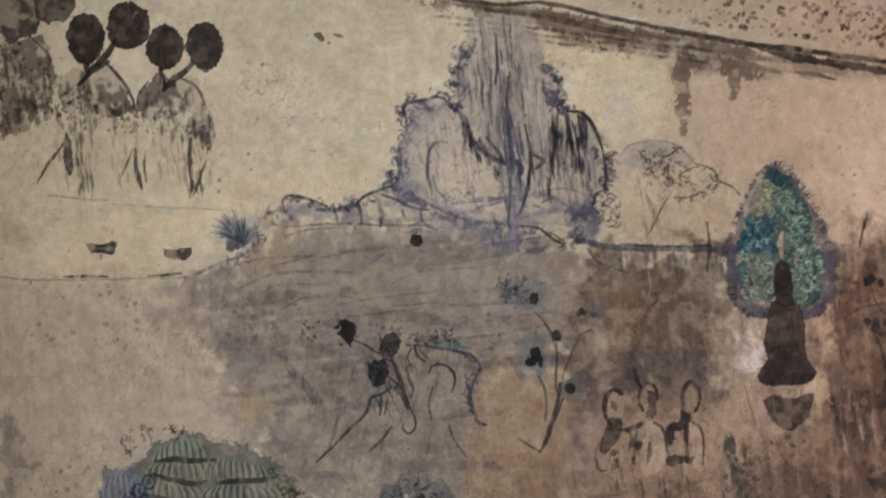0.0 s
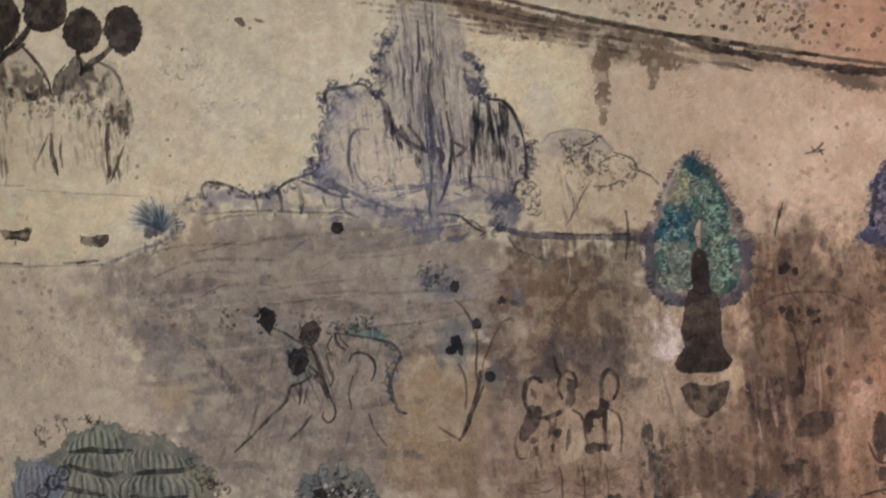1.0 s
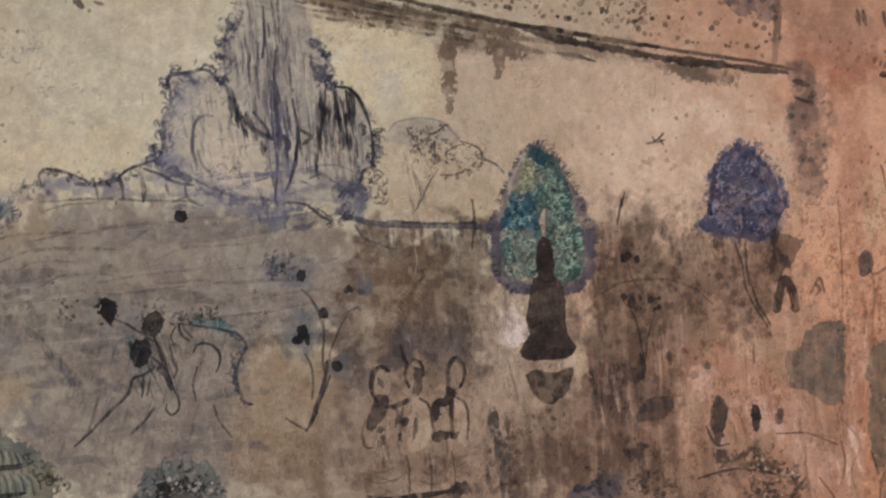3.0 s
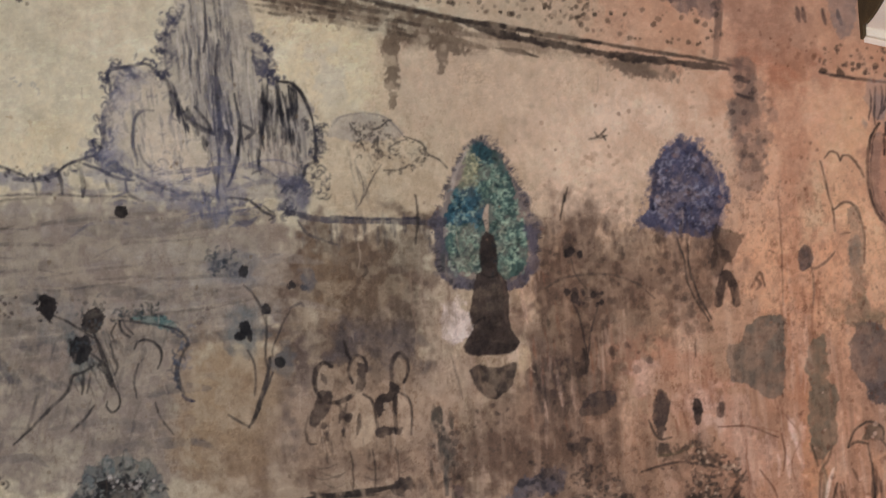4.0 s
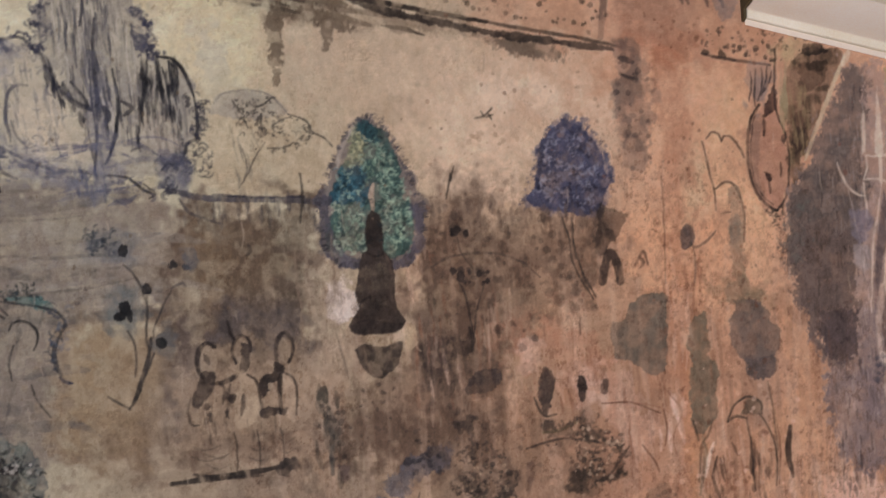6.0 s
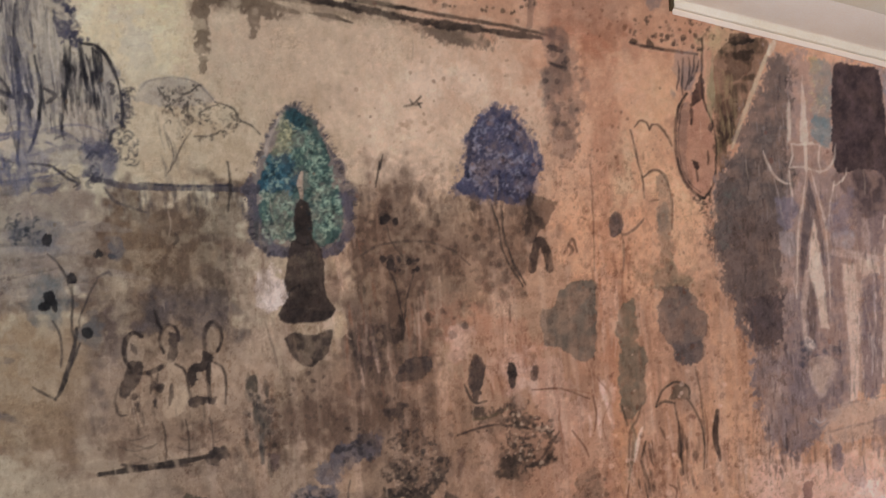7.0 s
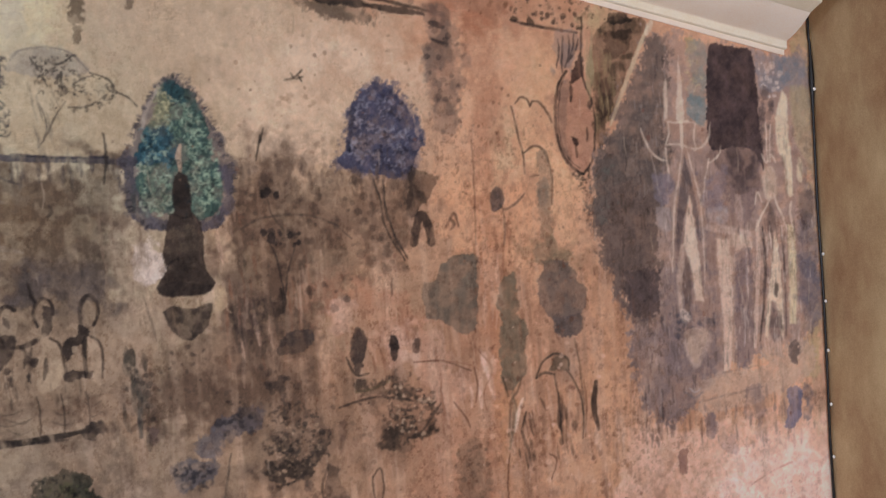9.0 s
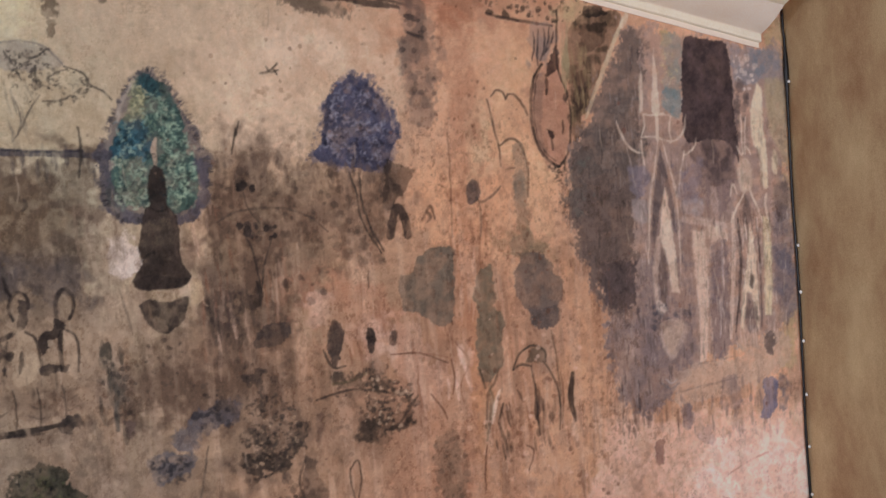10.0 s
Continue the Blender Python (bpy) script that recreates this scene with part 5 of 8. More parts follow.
oval(P("47.2,125.4 48.9,127.1 50.3,125.2 48.6,123.4"), (52, 50, 48), 0.95, 4, 4, 0.1, M)
stroke(P("38.7,152.4 41.2,149.7 43.7,144.7 45.2,138.8"), 6, (86, 76, 70), 0.8, 0.35, 0.4, M)
stroke(P("45.6,141.6 45.1,134.9 44.1,127.2 44.9,123.3"), 6, (74, 66, 62), 0.85, 0.25, 0.3, M)
stroke(P("54.3,143.9 50.9,138.4 47.5,131.8 46.4,127.0"), 5, (86, 76, 70), 0.8, 0.3, 0.4, M)
stroke(P("38.2,130.5 40.1,125.5 40.2,119.7 39.4,114.9"), 6, (82, 72, 68), 0.8, 0.3, 0.4, M)
stroke(P("45.6,127.1 44.4,121.4 41.9,114.7 38.8,107.1 36.7,104.4"), 13, (74, 66, 62), 0.88, 0.25, 0.5, M)
stroke(P("46.2,122.2 43.4,116.6 41.2,112.8"), 7, (76, 68, 64), 0.8, 0.3, 0.4, M)
stroke(P("30.3,109.4 33.9,106.5 37.2,104.3"), 7, (84, 74, 66), 0.8, 0.3, 0.4, M)
stroke(P("53.2,143.0 57.2,144.7 58.4,143.6"), 9, (104, 90, 88), 0.7, 0.4, 0.5, M)
stroke(P("79.9,155.6 80.5,153.6 79.3,152.2"), 10, (82, 68, 58), 0.8, 0.2, 0.3)

# three standing shapes
D = (76, 62, 54)
wash(P("54.0,114.4 96.0,112.6 95.4,93.3 54.4,95.1"), (176, 150, 122), 0.6, 14)
M = "painted_standing_shape"
oval(P("60.7,119.2 63.9,123.5 66.2,118.7 63.0,112.4"), (164, 142, 116), 0.8, 6, 7, 0.25, M)
stroke(P("66.1,122.5 63.9,123.9 61.3,122.4 59.9,118.8 60.1,114.6 61.4,112.2"), 13, D, 0.9, 0.4, 0.4, M)
blob(P("60.4,113.8 64.7,114.6 64.8,111.1 62.4,105.0 59.1,102.4 56.7,105.7 59.3,109.7"), D, 0.9, 6, 9, 0.25, M)
blob(P("62.5,120.3 63.9,118.9 63.4,117.0 62.1,117.9"), D, 0.7, 4, 6, 0.3, M)
stroke(P("64.0,110.4 66.6,109.8 68.0,108.1 67.2,103.2"), 8, (98, 80, 66), 0.8, 0.4, 0.4, M)
stroke(P("56.8,106.1 55.7,101.5 56.5,97.2 58.7,96.7"), 7, (92, 76, 64), 0.8, 0.4, 0.3, M)
dabs(P("61.5,103.1 64.1,102.9 63.3,97.2 60.7,97.4"), 9, 13, D, 0.85, 52, M, 1.5)
M = "painted_standing_shape "
oval(P("71.9,119.5 75.1,125.2 77.6,119.0 74.5,112.6"), (164, 142, 116), 0.8, 6, 7, 0.25, M)
stroke(P("70.9,130.6 71.6,127.2 72.5,124.3"), 9, D, 0.9, 0.3, 0.4, M)
stroke(P("72.5,116.2 71.8,120.5 73.1,124.2 75.5,125.4 77.6,123.5 77.7,120.0"), 10, D, 0.88, 0.4, 0.3, M)
blob(P("74.9,123.3 77.5,121.9 77.2,118.1 76.1,114.3 74.5,112.6 74.5,117.4"), D, 0.85, 5, 8, 0.35, M)
stroke(P("63.9,110.0 68.2,110.4 70.9,111.3 72.9,112.3"), 13, D, 0.85, 0.4, 0.4, M)
blob(P("73.3,112.7 76.3,112.0 79.0,106.8 79.0,97.7 72.4,93.5 70.2,97.5 72.5,107.0"), (186, 162, 132), 0.7, 8, 10, 0.3, M)
stroke(P("75.9,112.0 78.5,109.9 79.6,104.4 79.9,98.6"), 8, (98, 80, 66), 0.85, 0.35, 0.3, M)
stroke(P("70.0,109.5 69.2,104.4 68.0,98.7"), 8, (92, 76, 64), 0.8, 0.5, 0.3, M)
stroke(P("74.1,105.3 73.8,102.0 73.0,98.8"), 12, D, 0.88, 0.35, 0.4, M)
dabs(P("67.9,107.4 71.0,107.1 70.2,97.5 67.2,97.8"), 12, 12, D, 0.8, 53, M, 1.3)
M = "painted_standing_shape  "
oval(P("87.3,119.5 89.5,123.2 91.5,119.2 88.8,114.4"), (164, 142, 116), 0.8, 6, 6, 0.2, M)
stroke(P("86.4,112.7 86.0,117.3 86.7,122.3 89.3,125.2 91.8,122.6 91.6,118.4 90.0,115.1"), 11, D, 0.88, 0.4, 0.2, M)
blob(P("85.8,115.0 89.2,114.4 87.3,110.7 84.1,108.6 82.2,104.2 79.8,102.8 79.8,107.8 82.0,111.1 84.7,111.7"), D, 0.92, 5, 8, 0.2, M)
oval(P("82.7,107.4 83.7,108.7 84.6,107.4 83.5,106.4"), (170, 148, 122), 0.8, 4, 4, 0.2, M)
blob(P("87.8,111.0 90.4,110.0 91.9,105.2 91.2,96.6 87.0,97.0 86.8,103.7"), (186, 160, 132), 0.75, 7, 9, 0.3, M)
stroke(P("87.0,111.1 86.2,105.7 86.0,98.0"), 13, D, 0.85, 0.4, 0.3, M)
stroke(P("88.9,111.3 91.1,109.5 91.9,104.8 91.3,97.2"), 7, (108, 90, 76), 0.8, 0.4, 0.3, M)
blob(P("78.8,99.8 83.5,100.6 88.0,99.4 87.0,97.2 82.5,97.6 79.0,97.1"), D, 0.88, 5, 8, 0.3, M)
for k, (x, z, h) in enumerate(((0.555, 0.9, 0.1), (0.60, 0.875, 0.08), (0.74, 0.895, 0.07), (0.84, 0.92, 0.06))):
    for j in range(2 + k % 2):
        d = 0.037 * j + 0.006 * k
        stroke(np.array([[x, z - d], [x + h / 2, z - d - 0.02], [x + h, z - d - 0.008]]), 4, (108, 92, 76), 0.5, 0.7, 0.4)
for x in (0.70, 0.775, 0.855):
    stroke(np.array([[x, 0.93], [x + 0.006, 0.87], [x + 0.002, 0.8]]), 5, (100, 82, 68), 0.7, 0.5, 0.4)
hatch(P("56.8,103.2 92.5,101.2 91.6,89.8 55.8,91.7"), 22, 4, 5, (108, 92, 76), 0.5, 0.0, 54)

# broken brown marks under the shapes and by the lotus
stroke(P("48.0,77.9 59.3,78.3 74.5,79.0 85.9,80.2"), 18, (72, 60, 52), 0.85, 0.6, 0.4, "painted_ground_line")
blob(P("82.2,80.4 88.1,83.6 91.4,81.9 89.6,77.7 83.8,77.7"), (78, 66, 58), 0.85, 8, 12, 0.4, "painted_ground_line")
stroke(P("55.7,80.2 64.9,78.1 78.1,77.5"), 9, (80, 66, 58), 0.75, 0.6, 0.4, "painted_ground_line")
hatch(P("97.9,104.9 106.7,100.2 104.6,73.2 97.2,77.9"), 20, 9, 14, (98, 92, 80), 0.6, 0.05, 55)
stroke(P("102.0,98.7 102.3,89.0 101.8,75.4"), 16, (106, 102, 92), 0.75, 0.5, 0.4)
stroke(P("99.2,101.8 100.9,104.6 101.4,100.7"), 20, (82, 76, 64), 0.75, 0.4, 0.4)
dabs(P("97.5,104.9 110.4,97.9 106.6,75.0 97.2,77.9"), 18, 15, (78, 68, 60), 0.75, 56)
blob(P("104.0,78.1 106.8,77.3 106.1,72.7 104.2,73.3"), (108, 88, 80), 0.8, 6, 8, 0.3)
hatch(P("95.5,151.3 110.4,146.2 109.7,113.4 94.3,112.9"), 34, 14, 8, (150, 128, 106), 0.5, 0.04, 57)
stroke(P("106.6,123.4 108.3,115.5 109.6,107.6"), 6, (112, 98, 84), 0.75, 0.4, 0.5)
dabs(P("111.1,107.5 139.8,100.9 138.3,81.5 111.4,86.1"), 50, 9, (92, 76, 64), 0.75, 58)
blob(P("126.1,75.9 132.2,79.2 142.2,81.1 141.7,75.3 133.6,72.2 128.7,72.3"), (92, 90, 98), 0.75, 14, 18, 0.4, "painted_blue_patch")
blob(P("120.1,73.6 127.8,73.2 126.2,65.1 119.5,65.8"), (108, 106, 112), 0.7, 14, 14, 0.4, "painted_blue_patch")
dabs(P("126.3,78.8 142.1,80.1 139.5,71.6 127.7,71.8"), 26, 16, (64, 60, 62), 0.75, 59, "painted_blue_patch")
blob(P("138.6,122.5 145.4,121.9 144.3,108.3 137.0,103.1 135.9,113.0"), (84, 70, 64), 0.55, 16, 20, 0.5, runs=0.4)
hatch(P("135.5,120.8 155.0,119.1 148.9,92.2 133.7,97.6"), 40, 5, 13, (86, 72, 62), 0.4, 0.0, 61)

# ---------------- low shrubs at the picture's foot
def drape(pts, n, length, colours, seed):
    """A row of drooping leaf strokes under a line, in turn pale and dark; length in cm."""
    r = np.random.default_rng(seed)
    line = curve(pts, 24)
    mid = line[:, 0].mean()
    for k in range(n):
        q = line[int((len(line) - 1) * (k + 0.5 * r.random()) / n)]
        h = length / 100 * (0.75 + 0.5 * r.random())
        out = 0.45 * h * np.clip((q[0] - mid) / 0.14, -1, 1)
        stroke(np.array([q, q + (out * 0.8, -h * 0.35), q + (out, -h)]), 6 if k % 2 else 5, colours[k % 2], 0.62, 0.45, 0.5, M)


M = "painted_shrub"
blob(P("-118.8,106.9 -110.7,106.4 -102.1,113.8 -93.7,117.7 -83.7,117.1 -67.9,112.5 -56.4,105.9 -50.0,97.6 -49.6,89.4 -60.2,80.6 -120.4,84.3"), (104, 109, 98), 0.85, 12, 16, 0.25, M)
wash(P("-119.0,105.0 -108.7,106.3 -103.1,99.0 -105.9,89.3 -120.0,90.2"), (124, 132, 146), 0.75, 8)
wash(P("-57.8,101.0 -50.0,97.6 -50.6,89.8 -57.6,90.2"), (150, 138, 98), 0.6, 8)
wash(P("-97.9,116.4 -85.8,116.0 -86.3,108.2 -100.4,108.7"), (136, 144, 122), 0.7, 8)
LEAF = ((150, 157, 132), (70, 78, 70))
drape(P("-99.8,111.8 -93.9,115.0 -87.8,115.4 -81.0,113.0"), 18, 6, LEAF, 301)
drape(P("-102.1,107.6 -94.4,107.9 -86.4,107.2 -77.3,107.2"), 22, 6.5, LEAF, 302)
drape(P("-80.3,107.4 -73.3,107.7 -65.4,105.7 -56.3,102.3"), 24, 6.5, LEAF, 303)
drape(P("-108.5,102.9 -100.9,101.6 -93.0,99.2 -84.0,98.6"), 22, 7, LEAF, 304)
drape(P("-81.8,98.1 -73.9,98.7 -65.0,97.4 -55.1,96.7"), 24, 7, LEAF, 305)
drape(P("-103.4,95.5 -93.4,93.7 -83.3,93.8"), 18, 7, LEAF, 306)
drape(P("-119.0,104.0 -112.9,104.4 -107.0,102.4"), 14, 9, ((146, 154, 160), (98, 104, 116)), 307)
for k, line in enumerate((P("-100.8,108.7 -94.3,109.1 -86.3,108.2 -78.3,108.1"), P("-101.7,104.4 -94.8,102.0 -85.9,99.9 -81.8,100.8"), P("-77.9,99.8 -70.8,100.1 -61.8,99.9 -56.4,100.8"), P("-107.3,97.7 -99.4,95.2 -89.4,93.0"), P("-79.5,92.0 -69.6,90.2 -59.5,90.8"))):
    stroke(line, 16, (52, 57, 53), 0.75, 0.5, 0.5, M)
for k, (x, z) in enumerate(((-1.034, 1.015), (-1.072, 0.985), (-1.112, 0.957), (-1.153, 0.93), (-1.195, 0.905))):
    t = np.arange(9) / 8 * 5.6 + k
    stroke(np.stack([x + 0.021 * np.cos(t), z + 0.024 * np.sin(t)], 1), 8, (62, 60, 66), 0.85, 0.3, 0.3, M)
    oval(np.array([[x - 0.01, z], [x, z + 0.012], [x + 0.01, z], [x, z - 0.012]]), (84, 82, 90), 0.7, 4, 4, 0.2, M)
curls(P("-114.0,117.5 -105.6,121.9 -89.5,120.8 -87.7,116.8 -99.9,116.6 -110.4,111.3"), 34, 20, 6, (62, 58, 58), 0.8, 66, M)
curls(P("-60.4,106.1 -50.0,98.6 -43.5,91.3 -49.6,89.7 -57.0,98.0"), 34, 22, 6, (62, 58, 54), 0.8, 65, M)
dabs(P("-154.3,115.3 -129.0,107.7 -130.1,93.5 -160.3,95.0"), 26, 12, (110, 102, 94), 0.7, 67)
M = "painted_shrub "
blob(P("-23.2,86.6 -17.8,94.9 -6.9,97.9 3.4,94.3 7.6,86.2 5.8,74.8 -23.0,76.9"), (98, 104, 100), 0.75, 12, 18, 0.4, M)
blob(P("-14.3,89.8 -6.5,91.1 0.9,86.7 -1.7,77.3 -15.1,78.3"), (70, 62, 58), 0.8, 12, 16, 0.4, M)
curls(P("-24.0,88.6 -6.8,98.9 8.6,86.1 5.8,74.8 -23.0,76.9"), 110, 24, 7, (56, 60, 58), 0.8, 68, M)
curls(P("-22.0,90.4 -6.9,97.9 6.7,86.3 4.0,76.8 -20.9,78.7"), 46, 18, 5, (140, 142, 128), 0.6, 69, M)
M = "painted_shrub  "
blob(P("62.3,54.5 66.7,63.4 75.8,66.3 83.5,62.9 88.2,56.4 89.4,50.3 87.4,38.9 61.1,43.2"), (66, 68, 52), 0.88, 10, 16, 0.25, M)
curls(P("64.9,63.7 77.6,66.7 88.9,54.3 87.8,42.8 63.2,46.7"), 80, 20, 6, (38, 40, 34), 0.75, 70, M)
dabs(P("70.3,64.8 82.6,63.0 86.8,50.8 68.8,49.7"), 50, 13, (102, 104, 66), 0.6, 71, M)

M = "painted_shrub "
for pts, c in ((P("-13.3,93.7 -12.1,98.7 -9.8,98.2 -9.4,93.1"), (112, 128, 126)), (P("-6.5,94.4 -5.3,100.2 -3.0,99.3 -3.0,93.6"), (128, 130, 118)), (P("-1.2,92.5 0.7,97.1 3.0,95.8 1.5,91.2"), (122, 128, 116)), (P("-20.6,90.7 -17.6,93.2 -15.4,91.5 -16.8,88.5"), (112, 120, 118))):
    blob(pts, c, 0.55, 9, 8, 0.45, M)
    stroke(np.vstack([pts, pts[:1]]), 4, (74, 76, 72), 0.4, 0.7, 0.2, M)
blob(P("-15.9,90.4 -10.9,91.2 -9.8,88.0 -14.1,87.5"), (50, 46, 42), 0.9, 5, 8, 0.2, M)
blob(P("-6.6,88.6 -2.2,89.5 -0.4,86.7 -5.4,86.2"), (56, 46, 42), 0.85, 5, 8, 0.2, M)
dabs(P("-10.8,92.2 3.8,90.3 3.4,85.5 -11.3,86.4"), 26, 11, (190, 180, 166), 0.6, 168, M)

# ---------------- blue tree and the ground beside it
M = "painted_blue_tree"
blob(P("191.4,190.8 197.8,188.5 203.2,180.7 206.2,170.1 206.1,164.0 201.8,156.7 195.0,155.6 189.1,157.6 183.3,159.6 173.9,161.9 176.2,167.5 180.0,175.1 182.5,184.8"), (104, 102, 122), 0.6, 14, 18, 0.4, M)
blob(P("190.9,189.7 197.1,187.4 201.8,180.7 203.5,171.6 206.1,168.5 204.9,164.1 200.3,158.8 196.0,156.1 189.1,158.0 184.3,160.0 175.6,163.0 178.4,170.3 181.1,178.0 184.5,185.7"), (76, 79, 106), 0.88, 8, 14, 0.28, M)
curls(P("186.8,188.5 198.6,185.9 203.4,170.6 200.3,158.8 178.6,163.3 182.0,179.9"), 130, 20, 6, (150, 148, 160), 0.62, 72, M)
curls(P("186.8,188.5 198.6,185.9 203.4,170.6 200.3,158.8 178.6,163.3 182.0,179.9"), 60, 18, 6, (62, 64, 94), 0.65, 73, M)
dabs(P("187.0,191.5 198.9,189.9 205.6,172.5 205.4,158.4 174.4,160.7 180.1,180.0"), 60, 9, (78, 80, 110), 0.7, 74, M)
fringe(P("205.8,160.4 206.6,169.4 204.2,180.6 197.8,188.9 191.0,191.3 184.7,187.6 179.8,177.1 175.3,166.5 173.9,161.7"), 46, 9, 4, (88, 86, 104), 0.65, 136, M)
dabs(P("172.5,160.8 175.1,168.5 179.6,179.1 184.4,188.6 191.1,192.4 199.0,190.4 205.5,181.5 207.9,170.4 206.9,159.3 205.3,168.5 203.1,179.7 196.7,187.4 190.9,189.7 184.9,185.7 180.0,175.1 176.6,163.5"), 110, 10, (92, 92, 112), 0.6, 191, M)
stroke(P("187.6,156.7 189.7,148.6 190.6,139.5 196.7,127.2"), 6, (86, 76, 66), 0.85, 0.3, 0.3, "painted_blue_tree/trunk")
stroke(P("191.2,155.9 191.3,147.4 193.4,137.2 197.7,127.7"), 6, (82, 72, 64), 0.85, 0.3, 0.3, "painted_blue_tree/trunk")
blob(P("202.5,159.7 209.4,156.1 206.7,149.3 201.0,142.6 197.7,146.9 200.0,154.8"), (82, 66, 56), 0.85, 7, 12, 0.35, "painted_brown_mark")
stroke(P("200.5,133.0 201.8,138.8 204.1,142.9 206.1,138.4 206.9,132.8"), 25, (84, 68, 60), 0.85, 0.35, 0.0, "painted_brown_mark")
stroke(P("212.6,138.0 215.9,142.4 217.2,137.6"), 8, (112, 82, 66), 0.8, 0.4, 0.4)
stroke(P("214.3,141.1 215.6,138.6 214.2,137.0"), 9, (104, 76, 62), 0.8, 0.4, 0.4)
stroke(P("151.1,176.9 149.2,171.2 147.8,166.1"), 6, (88, 74, 62), 0.85, 0.2, 0.5)
stroke(P("149.7,174.5 149.9,172.1"), 8, (70, 60, 52), 0.85, 0.2, 0.5)
M = "painted_flying_bird"
stroke(P("159.8,192.8 162.1,193.1 164.1,194.2 165.8,196.0"), 7, (98, 82, 68), 0.85, 0.3, 0.4, M)
stroke(P("161.9,195.1 163.3,193.1 166.0,193.7"), 6, (98, 82, 68), 0.8, 0.3, 0.4, M)
stroke(P("164.2,194.6 165.5,192.2"), 5, (98, 82, 68), 0.8, 0.3, 0.4, M)
dabs(P("149.9,189.5 174.7,186.2 174.2,180.4 151.3,183.7"), 14, 13, (176, 138, 108), 0.6, 75)
hatch(P("140.2,166.0 176.5,161.5 204.4,158.5 201.7,150.7 141.3,157.3"), 60, 5, 12, (116, 96, 82), 0.6, 0.0, 76)
stroke(P("139.9,142.8 149.8,146.5 163.3,146.1 172.8,142.0 178.3,136.5"), 7, (96, 80, 70), 0.7, 0.5, 0.4)
stroke(P("162.1,121.1 162.3,117.1"), 12, (96, 72, 58), 0.75, 0.3, 0.4)
stroke(P("191.4,121.2 191.1,115.1"), 5, (104, 76, 62), 0.75, 0.3, 0.4)
hatch(P("141.3,157.3 201.7,150.7 197.6,126.7 172.4,115.0 137.7,118.6"), 50, 4, 9, (86, 72, 62), 0.3, 0.0, 79)
hatch(P("141.3,157.3 201.7,150.7 197.6,126.7 172.4,115.0 137.7,118.6"), 60, 6, 10, (164, 136, 112), 0.3, 0.0, 80)
dabs(P("141.6,161.1 202.0,154.7 197.5,124.7 140.8,110.4"), 60, 12, (78, 66, 58), 0.6, 81)
dabs(P("141.6,161.1 202.0,154.7 197.5,124.7 139.7,98.7"), 90, 26, (88, 73, 62), 0.5, 181)
dabs(P("141.5,159.2 201.9,152.7 197.5,124.7 139.7,98.7"), 70, 22, (158, 132, 108), 0.45, 182)
dabs(P("73.8,167.9 103.2,163.9 98.2,130.2 70.2,133.0"), 50, 20, (100, 82, 68), 0.35, 183)
dabs(P("136.3,103.0 170.6,95.1 201.2,70.8 166.4,46.7 135.3,51.3"), 80, 20, (96, 78, 66), 0.5, 184)

M = "painted_small_plant"
dabs(P("147.9,156.8 155.4,155.2 154.2,152.0 147.6,153.3"), 6, 13, (72, 60, 54), 0.9, 77, M)
dabs(P("146.6,142.2 160.8,140.0 160.3,134.5 146.0,136.4"), 13, 15, (72, 60, 54), 0.9, 78, M)
stroke(P("150.4,152.7 151.8,146.7 155.1,141.5"), 4, (90, 76, 66), 0.75, 0.4, 0.4, M)
stroke(P("149.9,137.0 152.2,130.9 153.5,118.9"), 5, (86, 72, 64), 0.8, 0.4, 0.4, M)
stroke(P("158.9,136.2 155.9,128.6 153.3,117.0"), 5, (86, 72, 64), 0.8, 0.4, 0.4, M)
stroke(P("152.3,121.0 153.3,117.0 152.6,113.1"), 13, (78, 64, 56), 0.75, 0.3, 0.4, M)
oval(P("147.9,154.4 148.9,155.7 149.8,154.3 148.7,153.2"), (70, 58, 52), 0.92, 4, 4, 0.1, M)
oval(P("152.8,153.6 153.8,154.7 154.7,153.5 153.6,152.4"), (70, 58, 52), 0.92, 4, 4, 0.1, M)
oval(P("149.6,155.1 150.7,156.1 151.4,154.9 150.5,154.0"), (70, 58, 52), 0.9, 4, 4, 0.1, M)
oval(P("149.5,139.0 150.8,140.5 151.8,138.8 150.5,137.4"), (70, 58, 52), 0.92, 4, 4, 0.1, M)
oval(P("156.1,139.6 157.2,140.9 158.2,139.5 157.0,138.0"), (70, 58, 52), 0.92, 4, 4, 0.1, M)
oval(P("158.6,136.7 159.7,137.9 160.5,136.5 159.4,135.0"), (70, 58, 52), 0.92, 4, 4, 0.1, M)
oval(P("147.0,141.2 148.3,142.3 149.1,141.0 148.1,139.9"), (70, 58, 52), 0.92, 4, 4, 0.1, M)
oval(P("159.3,140.2 160.2,141.3 161.0,140.0 159.9,138.9"), (70, 58, 52), 0.9, 4, 4, 0.1, M)

# marks, urns and curling ornaments below
blob(P("150.7,103.4 155.9,106.4 161.6,105.1 162.9,102.0 159.2,99.4 153.2,98.7 149.8,99.1"), (84, 72, 66), 0.85, 7, 10, 0.3, "painted_arch")
blob(P("175.3,102.6 177.9,105.4 180.1,102.1 181.2,95.9 178.3,91.1 177.2,87.2 175.4,90.5 174.8,96.6"), (80, 68, 62), 0.88, 6, 9, 0.25, "painted_urn")
stroke(P("173.0,94.8 176.1,88.4 180.5,88.2"), 8, (82, 70, 60), 0.8, 0.4, 0.5, "painted_urn")
blob(P("189.3,100.7 191.8,100.8 191.7,95.7 190.2,91.8 188.8,94.6"), (74, 62, 56), 0.92, 5, 5, 0.15, "painted_post")
